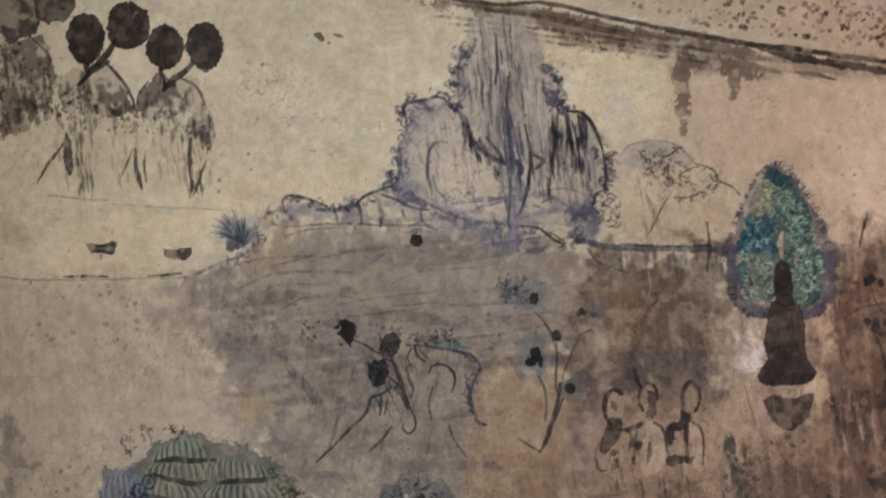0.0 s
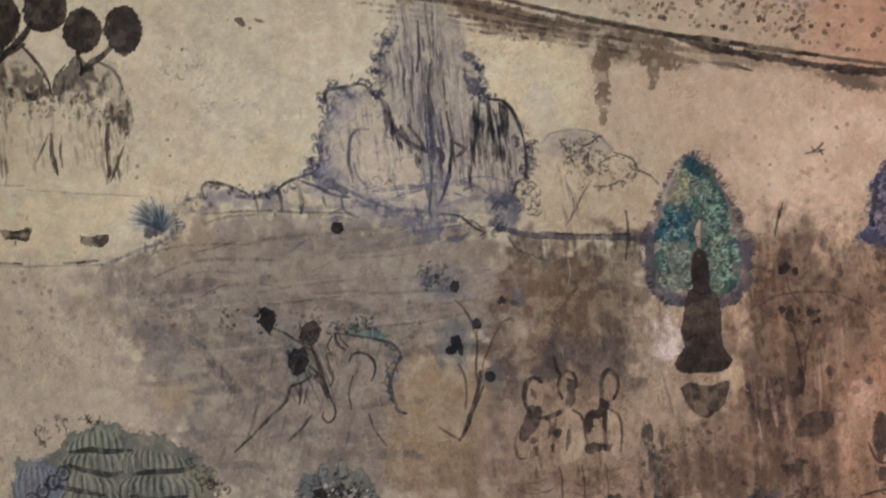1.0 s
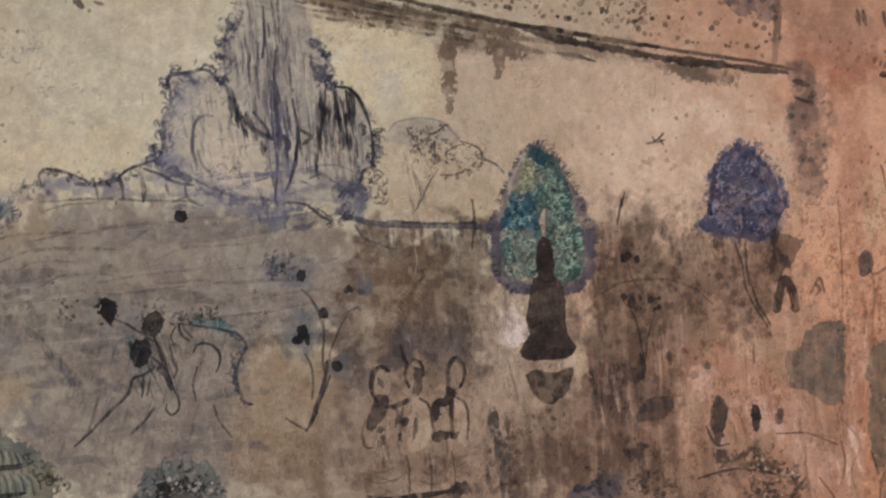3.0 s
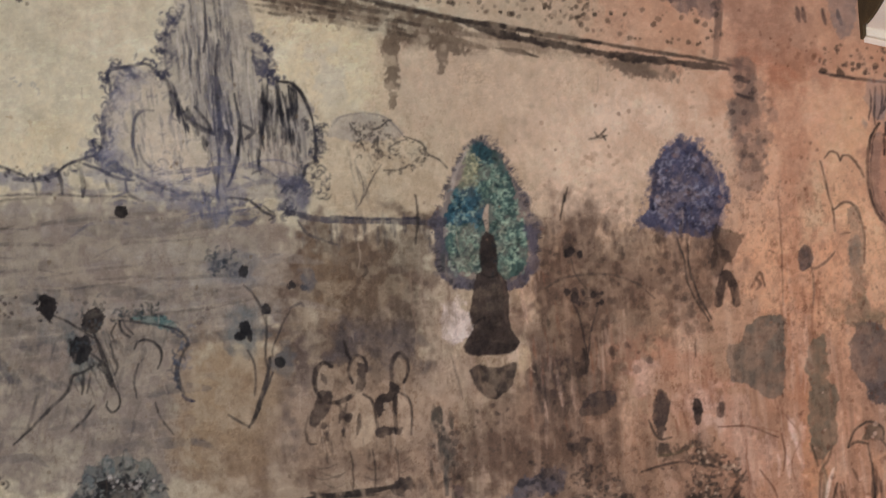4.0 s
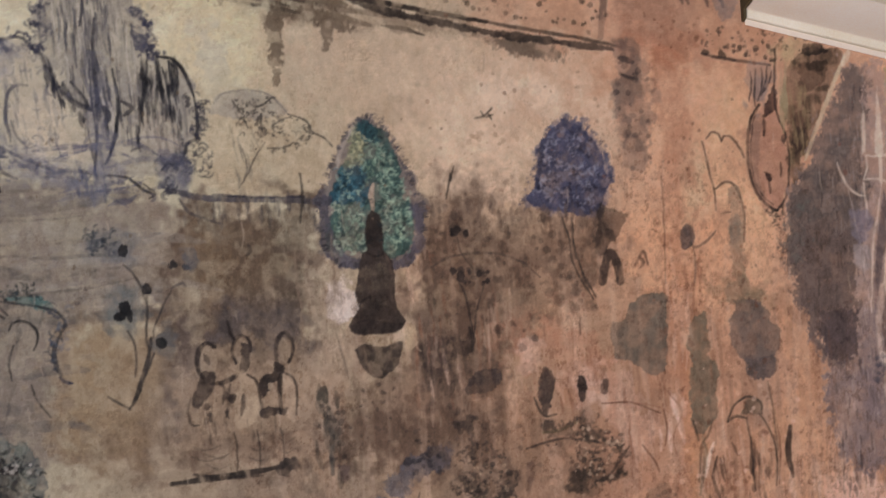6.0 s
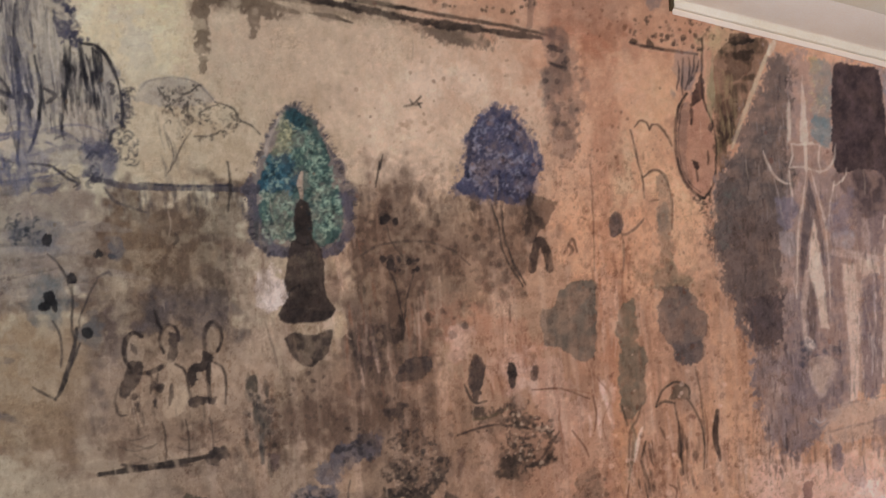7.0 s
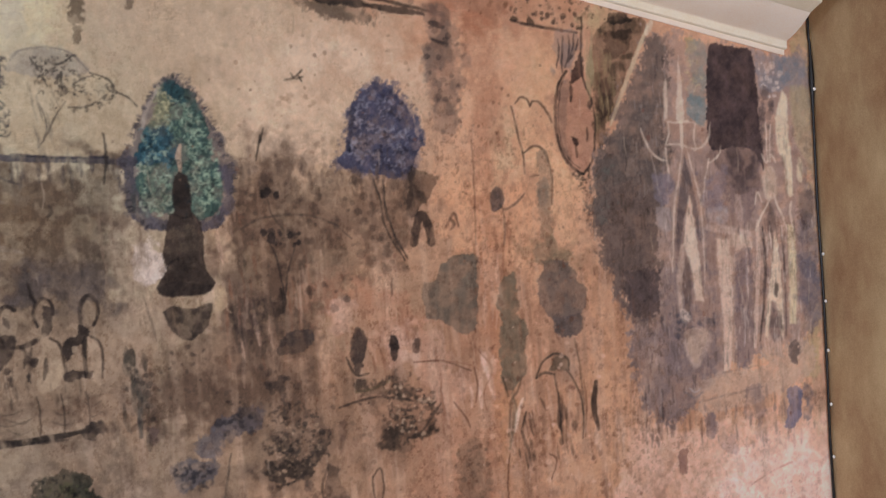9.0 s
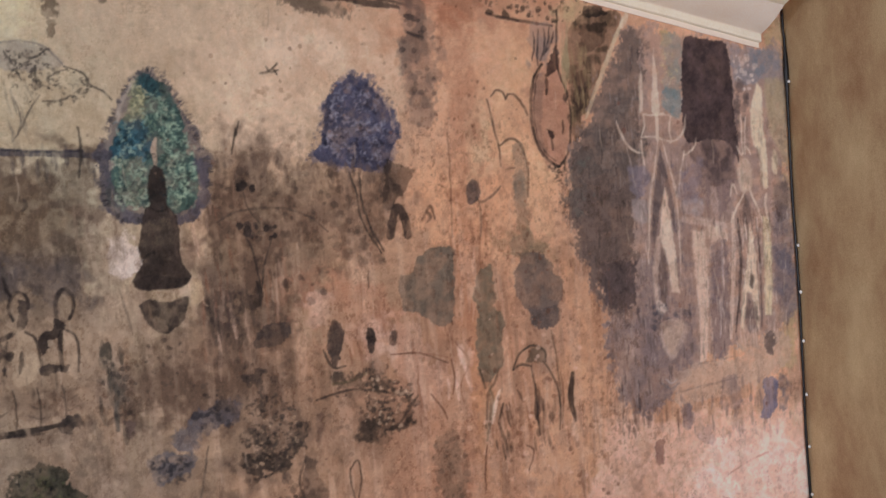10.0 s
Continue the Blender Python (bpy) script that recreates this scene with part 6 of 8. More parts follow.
blob(P("197.8,99.1 199.8,98.3 198.9,93.4 197.0,94.5"), (98, 80, 70), 0.8, 6, 8, 0.3, "painted_post ")
dabs(P("145.0,94.1 154.5,90.9 151.6,81.3 144.1,84.2"), 16, 18, (84, 70, 62), 0.75, 82)
blob(P("148.6,90.6 150.9,90.4 150.9,83.4 148.4,84.1"), (92, 76, 66), 0.75, 7, 10, 0.4)
blob(P("168.7,73.0 171.6,71.6 170.4,64.6 168.4,64.9"), (118, 92, 78), 0.7, 8, 10, 0.4)
M = "painted_ornament"
curls(P("177.9,86.1 196.4,88.0 204.8,76.6 203.6,62.2 187.9,60.2 184.9,72.9 175.2,78.3"), 90, 14, 6, (72, 60, 52), 0.75, 83, M)
dabs(P("186.3,89.2 201.9,79.1 202.8,64.4 186.0,62.5"), 40, 16, (84, 72, 60), 0.7, 84, M)
stroke(P("169.1,77.4 179.3,79.4 189.4,78.5 201.6,74.9"), 7, (92, 74, 62), 0.8, 0.4, 0.3, M)
stroke(P("175.5,82.3 181.6,82.6 187.9,84.9"), 10, (120, 106, 74), 0.7, 0.4, 0.4, M)
dabs(P("187.1,87.0 202.9,78.9 203.8,64.3 185.9,61.5 185.2,77.0"), 60, 15, (74, 62, 54), 0.8, 160, M, 0.7)
blob(P("186.1,68.8 195.4,68.4 203.4,74.4 203.1,66.5 195.7,62.1 182.7,59.7"), (82, 68, 56), 0.8, 8, 22, 0.55, M)
blob(P("175.7,82.0 180.4,80.6 185.6,79.5 187.4,86.2 184.1,85.4 180.6,83.0 176.2,87.6"), (86, 72, 60), 0.75, 7, 16, 0.5, M)
blob(P("187.9,87.4 195.0,88.6 196.2,78.2 189.5,77.0"), (84, 70, 58), 0.6, 8, 22, 0.65, M)
dabs(P("186.7,87.6 203.4,77.3 199.1,63.3 185.0,67.3"), 50, 9, (206, 178, 150), 0.6, 185)
M = "painted_ornament "
blob(P("142.3,57.7 147.0,62.3 158.4,62.7 164.1,68.8 162.2,60.1 158.1,55.0 147.7,53.1"), (78, 66, 56), 0.8, 8, 22, 0.5, M)
blob(P("143.5,70.4 147.9,72.2 151.0,67.3 155.2,71.2 155.7,63.1 147.8,62.1"), (92, 78, 66), 0.6, 8, 20, 0.6, M)
dabs(P("146.7,74.4 163.2,72.2 159.7,54.4 144.1,56.6"), 50, 9, (196, 168, 138), 0.6, 186)
curls(P("142.9,70.4 162.6,71.8 164.5,59.3 151.1,53.1 141.6,56.5"), 90, 14, 6, (74, 64, 56), 0.75, 85, M)
dabs(P("145.9,82.0 161.2,78.0 161.6,59.7 143.5,56.2"), 50, 15, (84, 74, 66), 0.7, 86, M)
curls(P("145.9,82.0 157.5,80.5 156.8,72.5 145.2,74.1"), 30, 18, 6, (84, 72, 62), 0.75, 87, M)
stroke(P("145.1,52.3 151.1,53.1 155.2,55.3"), 6, (84, 70, 60), 0.8, 0.4, 0.4, M)
dabs(P("142.7,68.4 162.5,70.8 163.5,59.4 143.4,55.2"), 60, 15, (76, 64, 56), 0.8, 161, M, 0.7)
M = "painted_blue_patch "
blob(P("110.9,62.9 117.7,65.9 126.0,63.5 122.5,57.2 114.7,54.4 110.3,57.0"), (98, 98, 106), 0.7, 12, 16, 0.5, M)
curls(P("111.0,63.8 126.1,64.7 124.2,55.0 113.0,55.7"), 34, 20, 8, (68, 66, 72), 0.75, 88, M)
stroke(P("130.6,66.0 128.5,56.4 126.3,46.7"), 6, (112, 98, 84), 0.75, 0.4, 0.3)
M = "painted_pedestal"
blob(P("163.3,57.4 166.9,56.5 167.2,50.7 170.2,44.1 169.5,36.0 159.6,37.5 160.9,47.6"), (96, 78, 66), 0.75, 7, 10, 0.4, M)
stroke(P("163.3,56.4 160.7,49.6 162.7,39.1"), 8, (78, 64, 56), 0.8, 0.4, 0.3, M)
dabs(P("154.0,52.7 160.7,49.6 159.8,39.5 152.9,40.6"), 16, 20, (92, 78, 70), 0.7, 89)
stroke(P("178.9,51.1 181.6,53.8 182.8,48.5 181.3,40.4"), 5, (110, 86, 70), 0.8, 0.3, 0.3, M)
stroke(P("178.9,51.1 178.8,44.9 180.3,38.5"), 5, (110, 86, 70), 0.8, 0.3, 0.3, M)
stroke(P("196.4,63.2 201.0,68.8 205.7,74.4"), 7, (96, 78, 66), 0.7, 0.4, 0.4)
blob(P("210.8,59.1 217.1,59.3 221.2,51.4 221.7,36.4 218.0,30.6 213.1,35.6 210.8,46.5"), (130, 104, 84), 0.6, 14, 20, 0.4, runs=0.3)
dabs(P("208.7,59.4 223.3,55.3 223.5,31.9 208.7,34.1"), 26, 18, (112, 92, 76), 0.65, 90)

# grey-green worn patches in the peach bay
M = "painted_green_patch"
blob(P("208.9,125.3 216.4,127.4 223.0,126.4 222.4,114.1 222.0,103.7 218.7,98.9 214.0,98.8 210.6,102.9 204.5,105.2 202.8,109.9 202.6,117.1 207.7,119.2"), (116, 107, 94), 0.9, 5, 8, 0.25, M, runs=0.2)
M = "painted_green_patch "
stroke(P("232.6,75.3 233.2,66.7 230.1,54.4"), 14, (128, 116, 94), 0.6, 0.5, 0.6, M)
M = "painted_green_patch    "
blob(P("246.7,147.2 251.2,148.9 252.3,142.6 252.8,132.1 250.4,123.9 253.5,121.5 262.6,124.9 250.6,127.0 247.4,136.7"), (134, 120, 98), 0.6, 12, 14, 0.4, M)
wash(P("237.8,129.2 257.3,128.5 263.4,120.6 249.9,117.6 239.6,124.9"), (140, 118, 90), 0.5, 14)
M = "painted_green_patch      "
blob(P("232.7,117.6 236.7,118.5 237.1,113.1 238.0,108.4 235.9,103.6 239.7,102.3 241.3,97.5 239.3,91.4 239.1,83.4 236.6,79.5 233.1,76.5 230.9,78.1 229.3,82.5 229.0,93.0 230.3,103.3 229.9,109.6"), (118, 110, 92), 0.85, 6, 9, 0.25, M, runs=0.15)
M = "painted_green_patch       "
blob(P("247.8,122.1 254.2,122.7 261.3,114.9 263.6,109.4 261.6,101.0 258.9,93.9 252.0,94.4 250.0,100.2 247.2,103.6 245.6,110.1"), (110, 99, 92), 0.82, 7, 10, 0.25, M)
M = "painted_green_patch        "
blob(P("250.4,101.6 261.4,101.1 259.8,94.2 252.0,94.2"), (100, 88, 84), 0.6, 6, 8, 0.25, M)
M = "painted_green_patch         "
blob(P("243.6,127.0 252.6,130.4 253.0,122.0 245.3,120.6"), (132, 116, 94), 0.6, 10, 14, 0.4, M)
stroke(P("229.4,81.4 230.4,77.1 231.0,73.8"), 6, (100, 84, 66), 0.8, 0.3, 0.4, M)
stroke(P("236.7,80.5 234.6,75.5 232.1,71.6 230.2,59.1"), 7, (120, 96, 74), 0.7, 0.4, 0.4, M)
M = "painted_heart_mark"
blob(P("230.4,149.5 233.4,149.9 235.1,145.0 232.3,141.7 229.8,142.7"), (94, 86, 84), 0.88, 5, 7, 0.2, M)
stroke(P("232.9,144.1 234.9,142.3 239.4,144.6 242.6,147.5"), 8, (98, 84, 76), 0.8, 0.4, 0.5, M)
stroke(P("234.0,142.0 234.4,135.7 233.5,129.6"), 6, (128, 110, 92), 0.7, 0.4, 0.5, M)
M = "painted_cloud_outline"
stroke(P("241.6,180.5 243.8,182.2 245.9,181.5 247.0,178.9"), 6, (98, 76, 62), 0.8, 0.3, 0.3, M)
stroke(P("247.0,178.9 248.4,180.5 251.0,179.9 253.3,176.5 255.0,172.7"), 7, (96, 74, 60), 0.8, 0.3, 0.3, M)
stroke(P("240.0,179.3 240.8,173.8 241.8,167.6 243.0,162.7 243.6,154.5"), 6, (102, 78, 64), 0.75, 0.4, 0.3, M)
stroke(P("243.6,162.3 245.8,163.8 248.1,164.7 251.0,163.0 252.8,158.3 253.4,152.3 252.9,142.9"), 7, (104, 84, 70), 0.75, 0.4, 0.3, M)
stroke(P("245.2,153.5 247.2,153.8 248.5,153.7"), 5, (104, 84, 70), 0.7, 0.4, 0.3, M)
blob(P("247.9,162.8 251.8,162.1 253.0,155.4 252.6,144.0 249.7,140.7 246.9,144.5 248.1,153.7"), (150, 128, 106), 0.6, 8, 8, 0.35, M)
blob(P("247.5,151.3 251.4,151.4 251.2,144.1 247.7,143.4"), (124, 116, 104), 0.6, 7, 8, 0.35, M)
stroke(P("224.3,168.3 224.1,155.1 222.9,130.5"), 4, (132, 92, 70), 0.7, 0.4, 0.3)
M = "painted_umbrella"
stroke(P("242.1,79.4 244.7,84.8 249.8,87.6 254.5,85.4 255.0,81.0"), 7, (92, 78, 64), 0.88, 0.2, 0.3, M)
blob(P("249.7,87.0 254.0,85.4 254.6,81.9 250.3,80.5 247.1,82.0"), (108, 92, 74), 0.75, 6, 8, 0.3, M)
stroke(P("242.1,79.4 245.3,81.1 249.2,80.0"), 9, (100, 84, 68), 0.8, 0.3, 0.4, M)
stroke(P("249.2,80.0 250.2,70.9 250.3,60.2 250.5,53.7"), 6, (98, 78, 64), 0.85, 0.25, 0.3, M)
stroke(P("254.1,81.2 258.6,72.0 259.3,61.2 258.4,54.8"), 6, (98, 80, 64), 0.85, 0.25, 0.3, M)
stroke(P("257.9,92.5 259.4,82.7 260.0,67.6"), 5, (112, 92, 72), 0.75, 0.3, 0.4, M)
hatch(P("249.4,68.9 258.3,67.8 255.7,48.7 248.0,49.8"), 18, 6, 10, (92, 72, 60), 0.7, 0.0, 91, M)
M = "painted_dark_stroke"
stroke(P("265.4,75.5 263.8,67.1 264.9,57.2"), 20, (72, 58, 50), 0.85, 0.4, 0.5, M)
stroke(P("243.0,71.8 244.9,67.3"), 7, (112, 82, 64), 0.75, 0.3, 0.5)
stroke(P("237.2,67.3 235.3,60.1 237.2,53.4 237.8,47.3"), 9, (96, 74, 58), 0.75, 0.5, 0.4)
hatch(P("235.5,72.8 242.0,72.0 240.1,48.7 233.6,49.6"), 12, 6, 7, (104, 80, 62), 0.65, 0.1, 92)
hatch(P("237.6,100.0 281.8,95.2 279.2,27.8 232.5,34.8"), 26, 5, 7, (156, 104, 74), 0.4, 0.0, 93)
dabs(P("241.9,99.5 286.4,94.7 281.3,25.3 236.6,32.0"), 60, 11, (140, 88, 60), 0.6, 94)
dabs(P("212.4,155.9 268.0,151.8 266.4,101.1 208.1,103.1"), 60, 9, (158, 104, 74), 0.6, 95)
hatch(P("224.1,93.1 230.2,88.2 222.1,68.1 216.3,75.2"), 10, 7, 13, (218, 190, 174), 0.5, 0.0, 96)
stroke(P("236.5,72.6 234.1,66.6 232.7,60.4"), 10, (222, 198, 176), 0.7, 0.3, 0.5)
stroke(P("207.4,89.8 217.3,87.2 221.7,83.9"), 4, (156, 108, 84), 0.7, 0.4, 0.3)
stroke(P("219.9,93.5 225.6,84.5 221.6,74.5 226.8,59.1"), 4, (156, 108, 84), 0.7, 0.4, 0.3)

dabs(P("209.4,186.7 256.4,194.4 264.8,131.5 262.3,97.8 204.7,130.6"), 110, 7, (128, 82, 60), 0.65, 220)
dabs(P("219.4,131.3 264.8,131.5 275.7,96.3 271.9,44.8 214.1,40.2"), 130, 8, (120, 76, 56), 0.6, 221, "", 1.7)
dabs(P("215.0,102.9 280.2,95.9 353.3,42.6 351.6,15.3 213.8,36.0"), 90, 13, (222, 184, 160), 0.5, 222)
dabs(P("145.3,214.9 207.5,212.6 203.7,167.0 140.9,167.4"), 70, 7, (150, 104, 76), 0.55, 223)
for k, line in enumerate((P("218.9,85.8 219.9,79.8 218.5,73.3"), P("197.2,90.4 207.6,89.6 217.7,84.9"), P("210.5,74.3 214.3,68.6 216.0,64.2"), P("230.2,52.8 228.6,44.5 228.4,36.0"), P("245.3,50.7 247.8,48.2 245.5,41.0"), P("260.7,76.6 260.9,67.9 259.5,55.2"))):
    stroke(line, 5, (116, 72, 52), 0.75, 0.4, 0.4)
# large oval with long tip
M = "painted_oval"
blob(P("262.1,189.0 267.3,193.9 268.9,185.6 271.0,178.2 271.4,168.8 269.5,158.4 266.0,153.2 261.2,156.1 257.5,163.4 256.6,173.8 258.3,184.1"), (184, 134, 108), 0.75, 8, 6, 0.35, M)
blob(P("259.1,186.1 262.4,186.9 261.0,173.6 260.9,161.1 263.3,154.7 259.1,158.1 256.9,166.6 257.3,177.9"), (150, 118, 100), 0.6, 8, 8, 0.4, M)
stroke(P("261.8,190.9 258.6,186.1 256.8,179.0 256.3,172.8 257.2,164.5 259.8,158.3 263.0,154.7 266.0,153.0"), 9, (74, 58, 50), 0.85, 0.35, 0.2, M)
stroke(P("261.3,189.3 259.1,184.0 257.5,174.8 258.1,165.5 261.1,158.6 264.8,155.0"), 4, (92, 72, 60), 0.7, 0.5, 0.3, M)
stroke(P("266.0,153.0 269.4,157.4 271.4,165.6 271.8,174.0 270.4,181.3 268.5,186.0 267.7,192.9 268.6,202.1 269.0,210.3"), 7, (78, 62, 54), 0.85, 0.4, 0.2, M)
blob(P("264.7,194.1 268.1,197.6 268.1,191.8 266.4,187.4 263.3,187.1"), (80, 56, 48), 0.88, 6, 8, 0.2, M)
stroke(P("263.2,185.9 263.2,182.8 262.7,179.7"), 9, (84, 58, 48), 0.85, 0.3, 0.4, M)
blob(P("268.5,179.8 271.5,178.8 271.7,175.0 269.0,175.2"), (70, 58, 50), 0.75, 8, 10, 0.3, M)
blob(P("261.6,167.7 264.7,165.4 264.1,163.4 262.1,165.2"), (66, 46, 40), 0.92, 4, 4, 0.1, M)
stroke(P("263.8,164.3 263.8,161.3 263.8,159.2"), 7, (74, 52, 44), 0.85, 0.3, 0.5, M)
stroke(P("268.6,170.0 268.6,167.3 268.2,164.8"), 7, (104, 74, 60), 0.7, 0.4, 0.5, M)
wash(P("259.0,204.6 267.0,204.7 267.5,196.0 262.2,190.0 258.5,192.3"), (140, 124, 118), 0.65, 8)
for k, line in enumerate((P("259.7,202.5 259.3,197.4 258.5,192.3"), P("261.5,203.5 260.5,196.3 260.5,190.5"), P("263.7,204.0 263.7,198.2 261.5,192.1"), P("265.9,204.3 265.1,199.2 263.0,194.1"), P("267.5,202.2 265.9,198.1 263.5,195.1"))):
    stroke(line, 6, (84, 74, 72), 0.75, 0.45, 0.5, M)
scribble(P("263.2,153.4 266.3,151.3 268.8,154.3 266.0,147.2 267.4,141.8 266.3,136.6"), 60, 12, 5, (74, 68, 60), 0.75, 97, M, 12)

# ---------------- brown bay beside the palace
M = "painted_brown_bay"
blob(P("272.9,202.6 281.2,210.0 294.5,207.0 285.5,188.5 278.4,172.1 273.1,160.9 271.3,172.6 270.8,189.3"), (92, 74, 56), 0.9, 8, 14, 0.4, M, runs=0.3)
blob(P("279.0,210.9 286.2,211.4 288.9,207.6 279.8,206.7"), (60, 48, 40), 0.9, 6, 8, 0.3, M)
blob(P("277.5,205.5 287.6,205.1 285.2,196.9 278.0,196.2"), (72, 55, 42), 0.85, 8, 14, 0.4, M)
blob(P("272.7,185.0 279.5,186.7 277.4,174.3 272.7,170.4"), (82, 60, 48), 0.8, 10, 14, 0.4, M)
hatch(P("273.4,195.3 284.6,194.8 278.4,172.1 271.4,168.4"), 36, 6, 8, (160, 136, 100), 0.55, 0.0, 98, M)
hatch(P("269.1,201.7 273.5,201.6 272.4,180.8 267.9,181.1"), 14, 9, 10, (168, 150, 114), 0.65, 0.0, 99, M)
blob(P("268.0,151.8 277.0,153.3 280.7,142.4 273.3,133.5 268.3,141.3"), (92, 90, 82), 0.8, 12, 20, 0.4, M)
M = "painted_palace"
blob(P("295.1,205.9 308.0,203.9 320.5,199.6 347.4,192.8 361.4,189.1 360.6,145.1 359.9,107.1 357.9,87.0 347.5,79.1 332.5,76.4 320.2,73.3 311.6,69.9 307.6,63.8 295.3,56.5 284.0,61.9 281.7,77.9 278.7,99.9 275.5,117.3 273.2,132.4 268.4,151.8 278.2,169.0 287.5,188.4"), (160, 138, 128), 0.8, 40, 30, 0.3, M)
blob(P("293.9,202.1 302.7,201.1 299.9,171.2 297.4,143.7 292.1,107.6 281.6,98.9 277.2,111.2 271.3,122.4 267.1,143.9 278.8,169.6"), (120, 103, 93), 0.8, 34, 22, 0.3, M)
wash(P("268.6,152.2 281.0,168.2 297.9,181.9 297.4,143.7 274.3,139.1"), (112, 100, 92), 0.55, 12)
blob(P("275.0,147.5 291.2,146.7 293.9,126.8 292.1,94.6 281.3,95.3 277.1,109.1 270.9,122.5"), (120, 100, 90), 0.8, 36, 20, 0.25, M)
blob(P("279.4,115.7 293.5,115.0 292.2,98.9 287.5,95.1 280.9,99.0 279.3,108.8"), (104, 87, 84), 0.8, 14, 5, 0.1, M, smooth=False)
blob(P("280.7,95.8 296.4,96.3 305.5,92.0 304.0,64.7 297.7,55.6 289.1,59.6 282.9,69.5"), (140, 119, 114), 0.75, 40, 26, 0.35, M, runs=0.35)
wash(P("294.9,124.6 318.5,126.8 317.3,74.2 295.0,76.8"), (142, 122, 118), 0.7, 16, runs=0.3)
hatch(P("268.1,145.9 280.8,166.1 301.5,200.7 297.4,143.7 290.6,96.9 281.6,98.9"), 46, 6, 6, (76, 66, 62), 0.4, 0.0, 100, M)
hatch(P("280.8,166.1 301.5,200.7 297.4,143.7 288.2,142.3"), 60, 3.5, 4, (160, 146, 138), 0.45, 0.0, 101, M)
hatch(P("282.5,95.6 316.1,92.0 314.9,74.5 293.5,56.1 284.6,61.7"), 60, 5, 6, (86, 74, 76), 0.5, 0.0, 102, M)
hatch(P("282.5,95.6 316.1,92.0 314.9,74.5 293.5,56.1 284.6,61.7"), 46, 5, 5, (182, 160, 148), 0.5, 0.0, 103, M)
stroke(P("295.6,206.9 291.7,199.7 286.9,189.5 282.4,180.3 277.8,170.1"), 14, (196, 176, 144), 0.85, 0.3, 0.6, "painted_pale_ray")
stroke(P("296.4,207.7 294.2,203.2"), 22, (206, 190, 164), 0.8, 0.3, 0.4, "painted_pale_ray")
blob(P("309.0,202.2 313.8,200.9 313.5,196.7 310.2,195.8"), (188, 160, 116), 0.8, 6, 8, 0.3, M)
blob(P("310.2,200.4 318.1,199.6 316.1,170.3 310.5,171.0 310.7,187.6"), (146, 146, 134), 0.75, 12, 14, 0.4, M)
blob(P("309.2,179.2 317.1,178.8 316.0,169.2 310.0,170.6"), (124, 140, 140), 0.8, 9, 12, 0.3, M)
curls(P("308.2,197.3 315.1,197.0 315.2,181.0 308.4,181.4"), 30, 14, 5, (186, 168, 132), 0.6, 104, M)
wash(P("338.5,193.1 358.9,189.6 356.9,178.8 338.9,181.9"), (140, 138, 142), 0.75, 10)
blob(P("348.5,191.8 355.7,190.2 354.4,184.4 349.8,181.3 347.7,186.2"), (126, 132, 138), 0.7, 12, 10, 0.35, M)
dabs(P("339.3,191.6 349.1,190.1 348.3,177.0 339.8,177.5"), 26, 16, (200, 184, 172), 0.75, 105, M)
dabs(P("337.6,179.8 344.8,179.4 343.2,155.5 338.9,155.8"), 30, 20, (110, 94, 90), 0.6, 115, M, 1.8)
M = "painted_dark_tower"
blob(P("320.0,199.2 328.6,197.1 336.5,194.6 338.0,181.6 338.8,164.1 339.7,149.2 337.6,153.3 335.4,157.4 326.0,158.9 317.7,158.6 316.8,169.8 317.9,189.0"), (86, 69, 69), 0.96, 6, 3, 0.05, M)
blob(P("318.3,158.3 338.9,155.4 336.9,140.6 331.6,125.7 325.0,128.5 320.7,141.9"), (138, 116, 111), 0.75, 26, 26, 0.4, runs=0.3)
wash(P("316.6,164.9 339.4,163.4 338.0,149.3 330.2,141.2 321.2,148.4 316.9,155.1"), (98, 80, 77), 0.7, 14, runs=0.3)
# spires and pale columns
M = "painted_spire"
S = (206, 187, 166)
blob(P("306.6,194.6 307.3,185.7 307.7,170.8 305.7,169.6 304.5,171.0 305.4,183.7"), S, 0.84, 7, 2, 0.15, M, smooth=False, grit=0.3)
blob(P("300.7,186.4 301.3,181.8 300.8,171.2 299.1,170.4 299.7,181.8"), S, 0.79, 7, 2, 0.2, M, smooth=False, grit=0.3)
stroke(P("299.4,170.6 303.9,169.7 308.6,169.9 312.2,168.4"), 7, S, 0.65, 0.55, 0.5, M)
stroke(P("299.2,161.5 304.5,161.6 310.2,159.5 313.9,159.7"), 7, S, 0.65, 0.55, 0.5, M)
stroke(P("300.7,170.1 300.9,165.9 299.2,161.7"), 6, S, 0.7, 0.3, 0.3, M)
stroke(P("306.2,169.8 306.2,165.5 306.0,160.2"), 10, S, 0.85, 0.2, 0.3, M)
stroke(P("311.7,168.8 311.0,164.1 311.6,159.8"), 6, S, 0.7, 0.3, 0.3, M)
stroke(P("318.3,169.0 317.0,163.3 314.4,160.1 310.6,158.6"), 8, S, 0.8, 0.4, 0.85, M)
stroke(P("289.6,168.5 291.1,163.7 293.5,159.3 296.5,156.6 299.7,155.5"), 8, S, 0.8, 0.4, 0.85, M)
stroke(P("321.9,160.0 320.8,156.6 318.3,154.6 315.8,153.5"), 6, S, 0.75, 0.4, 0.85, M)
stroke(P("293.4,158.5 294.7,150.3 295.9,141.7 297.1,133.0"), 5, (186, 166, 152), 0.6, 0.5, 0.4, M)
stroke(P("299.1,160.6 299.6,154.2 300.0,147.8"), 6, S, 0.7, 0.4, 0.4, M)
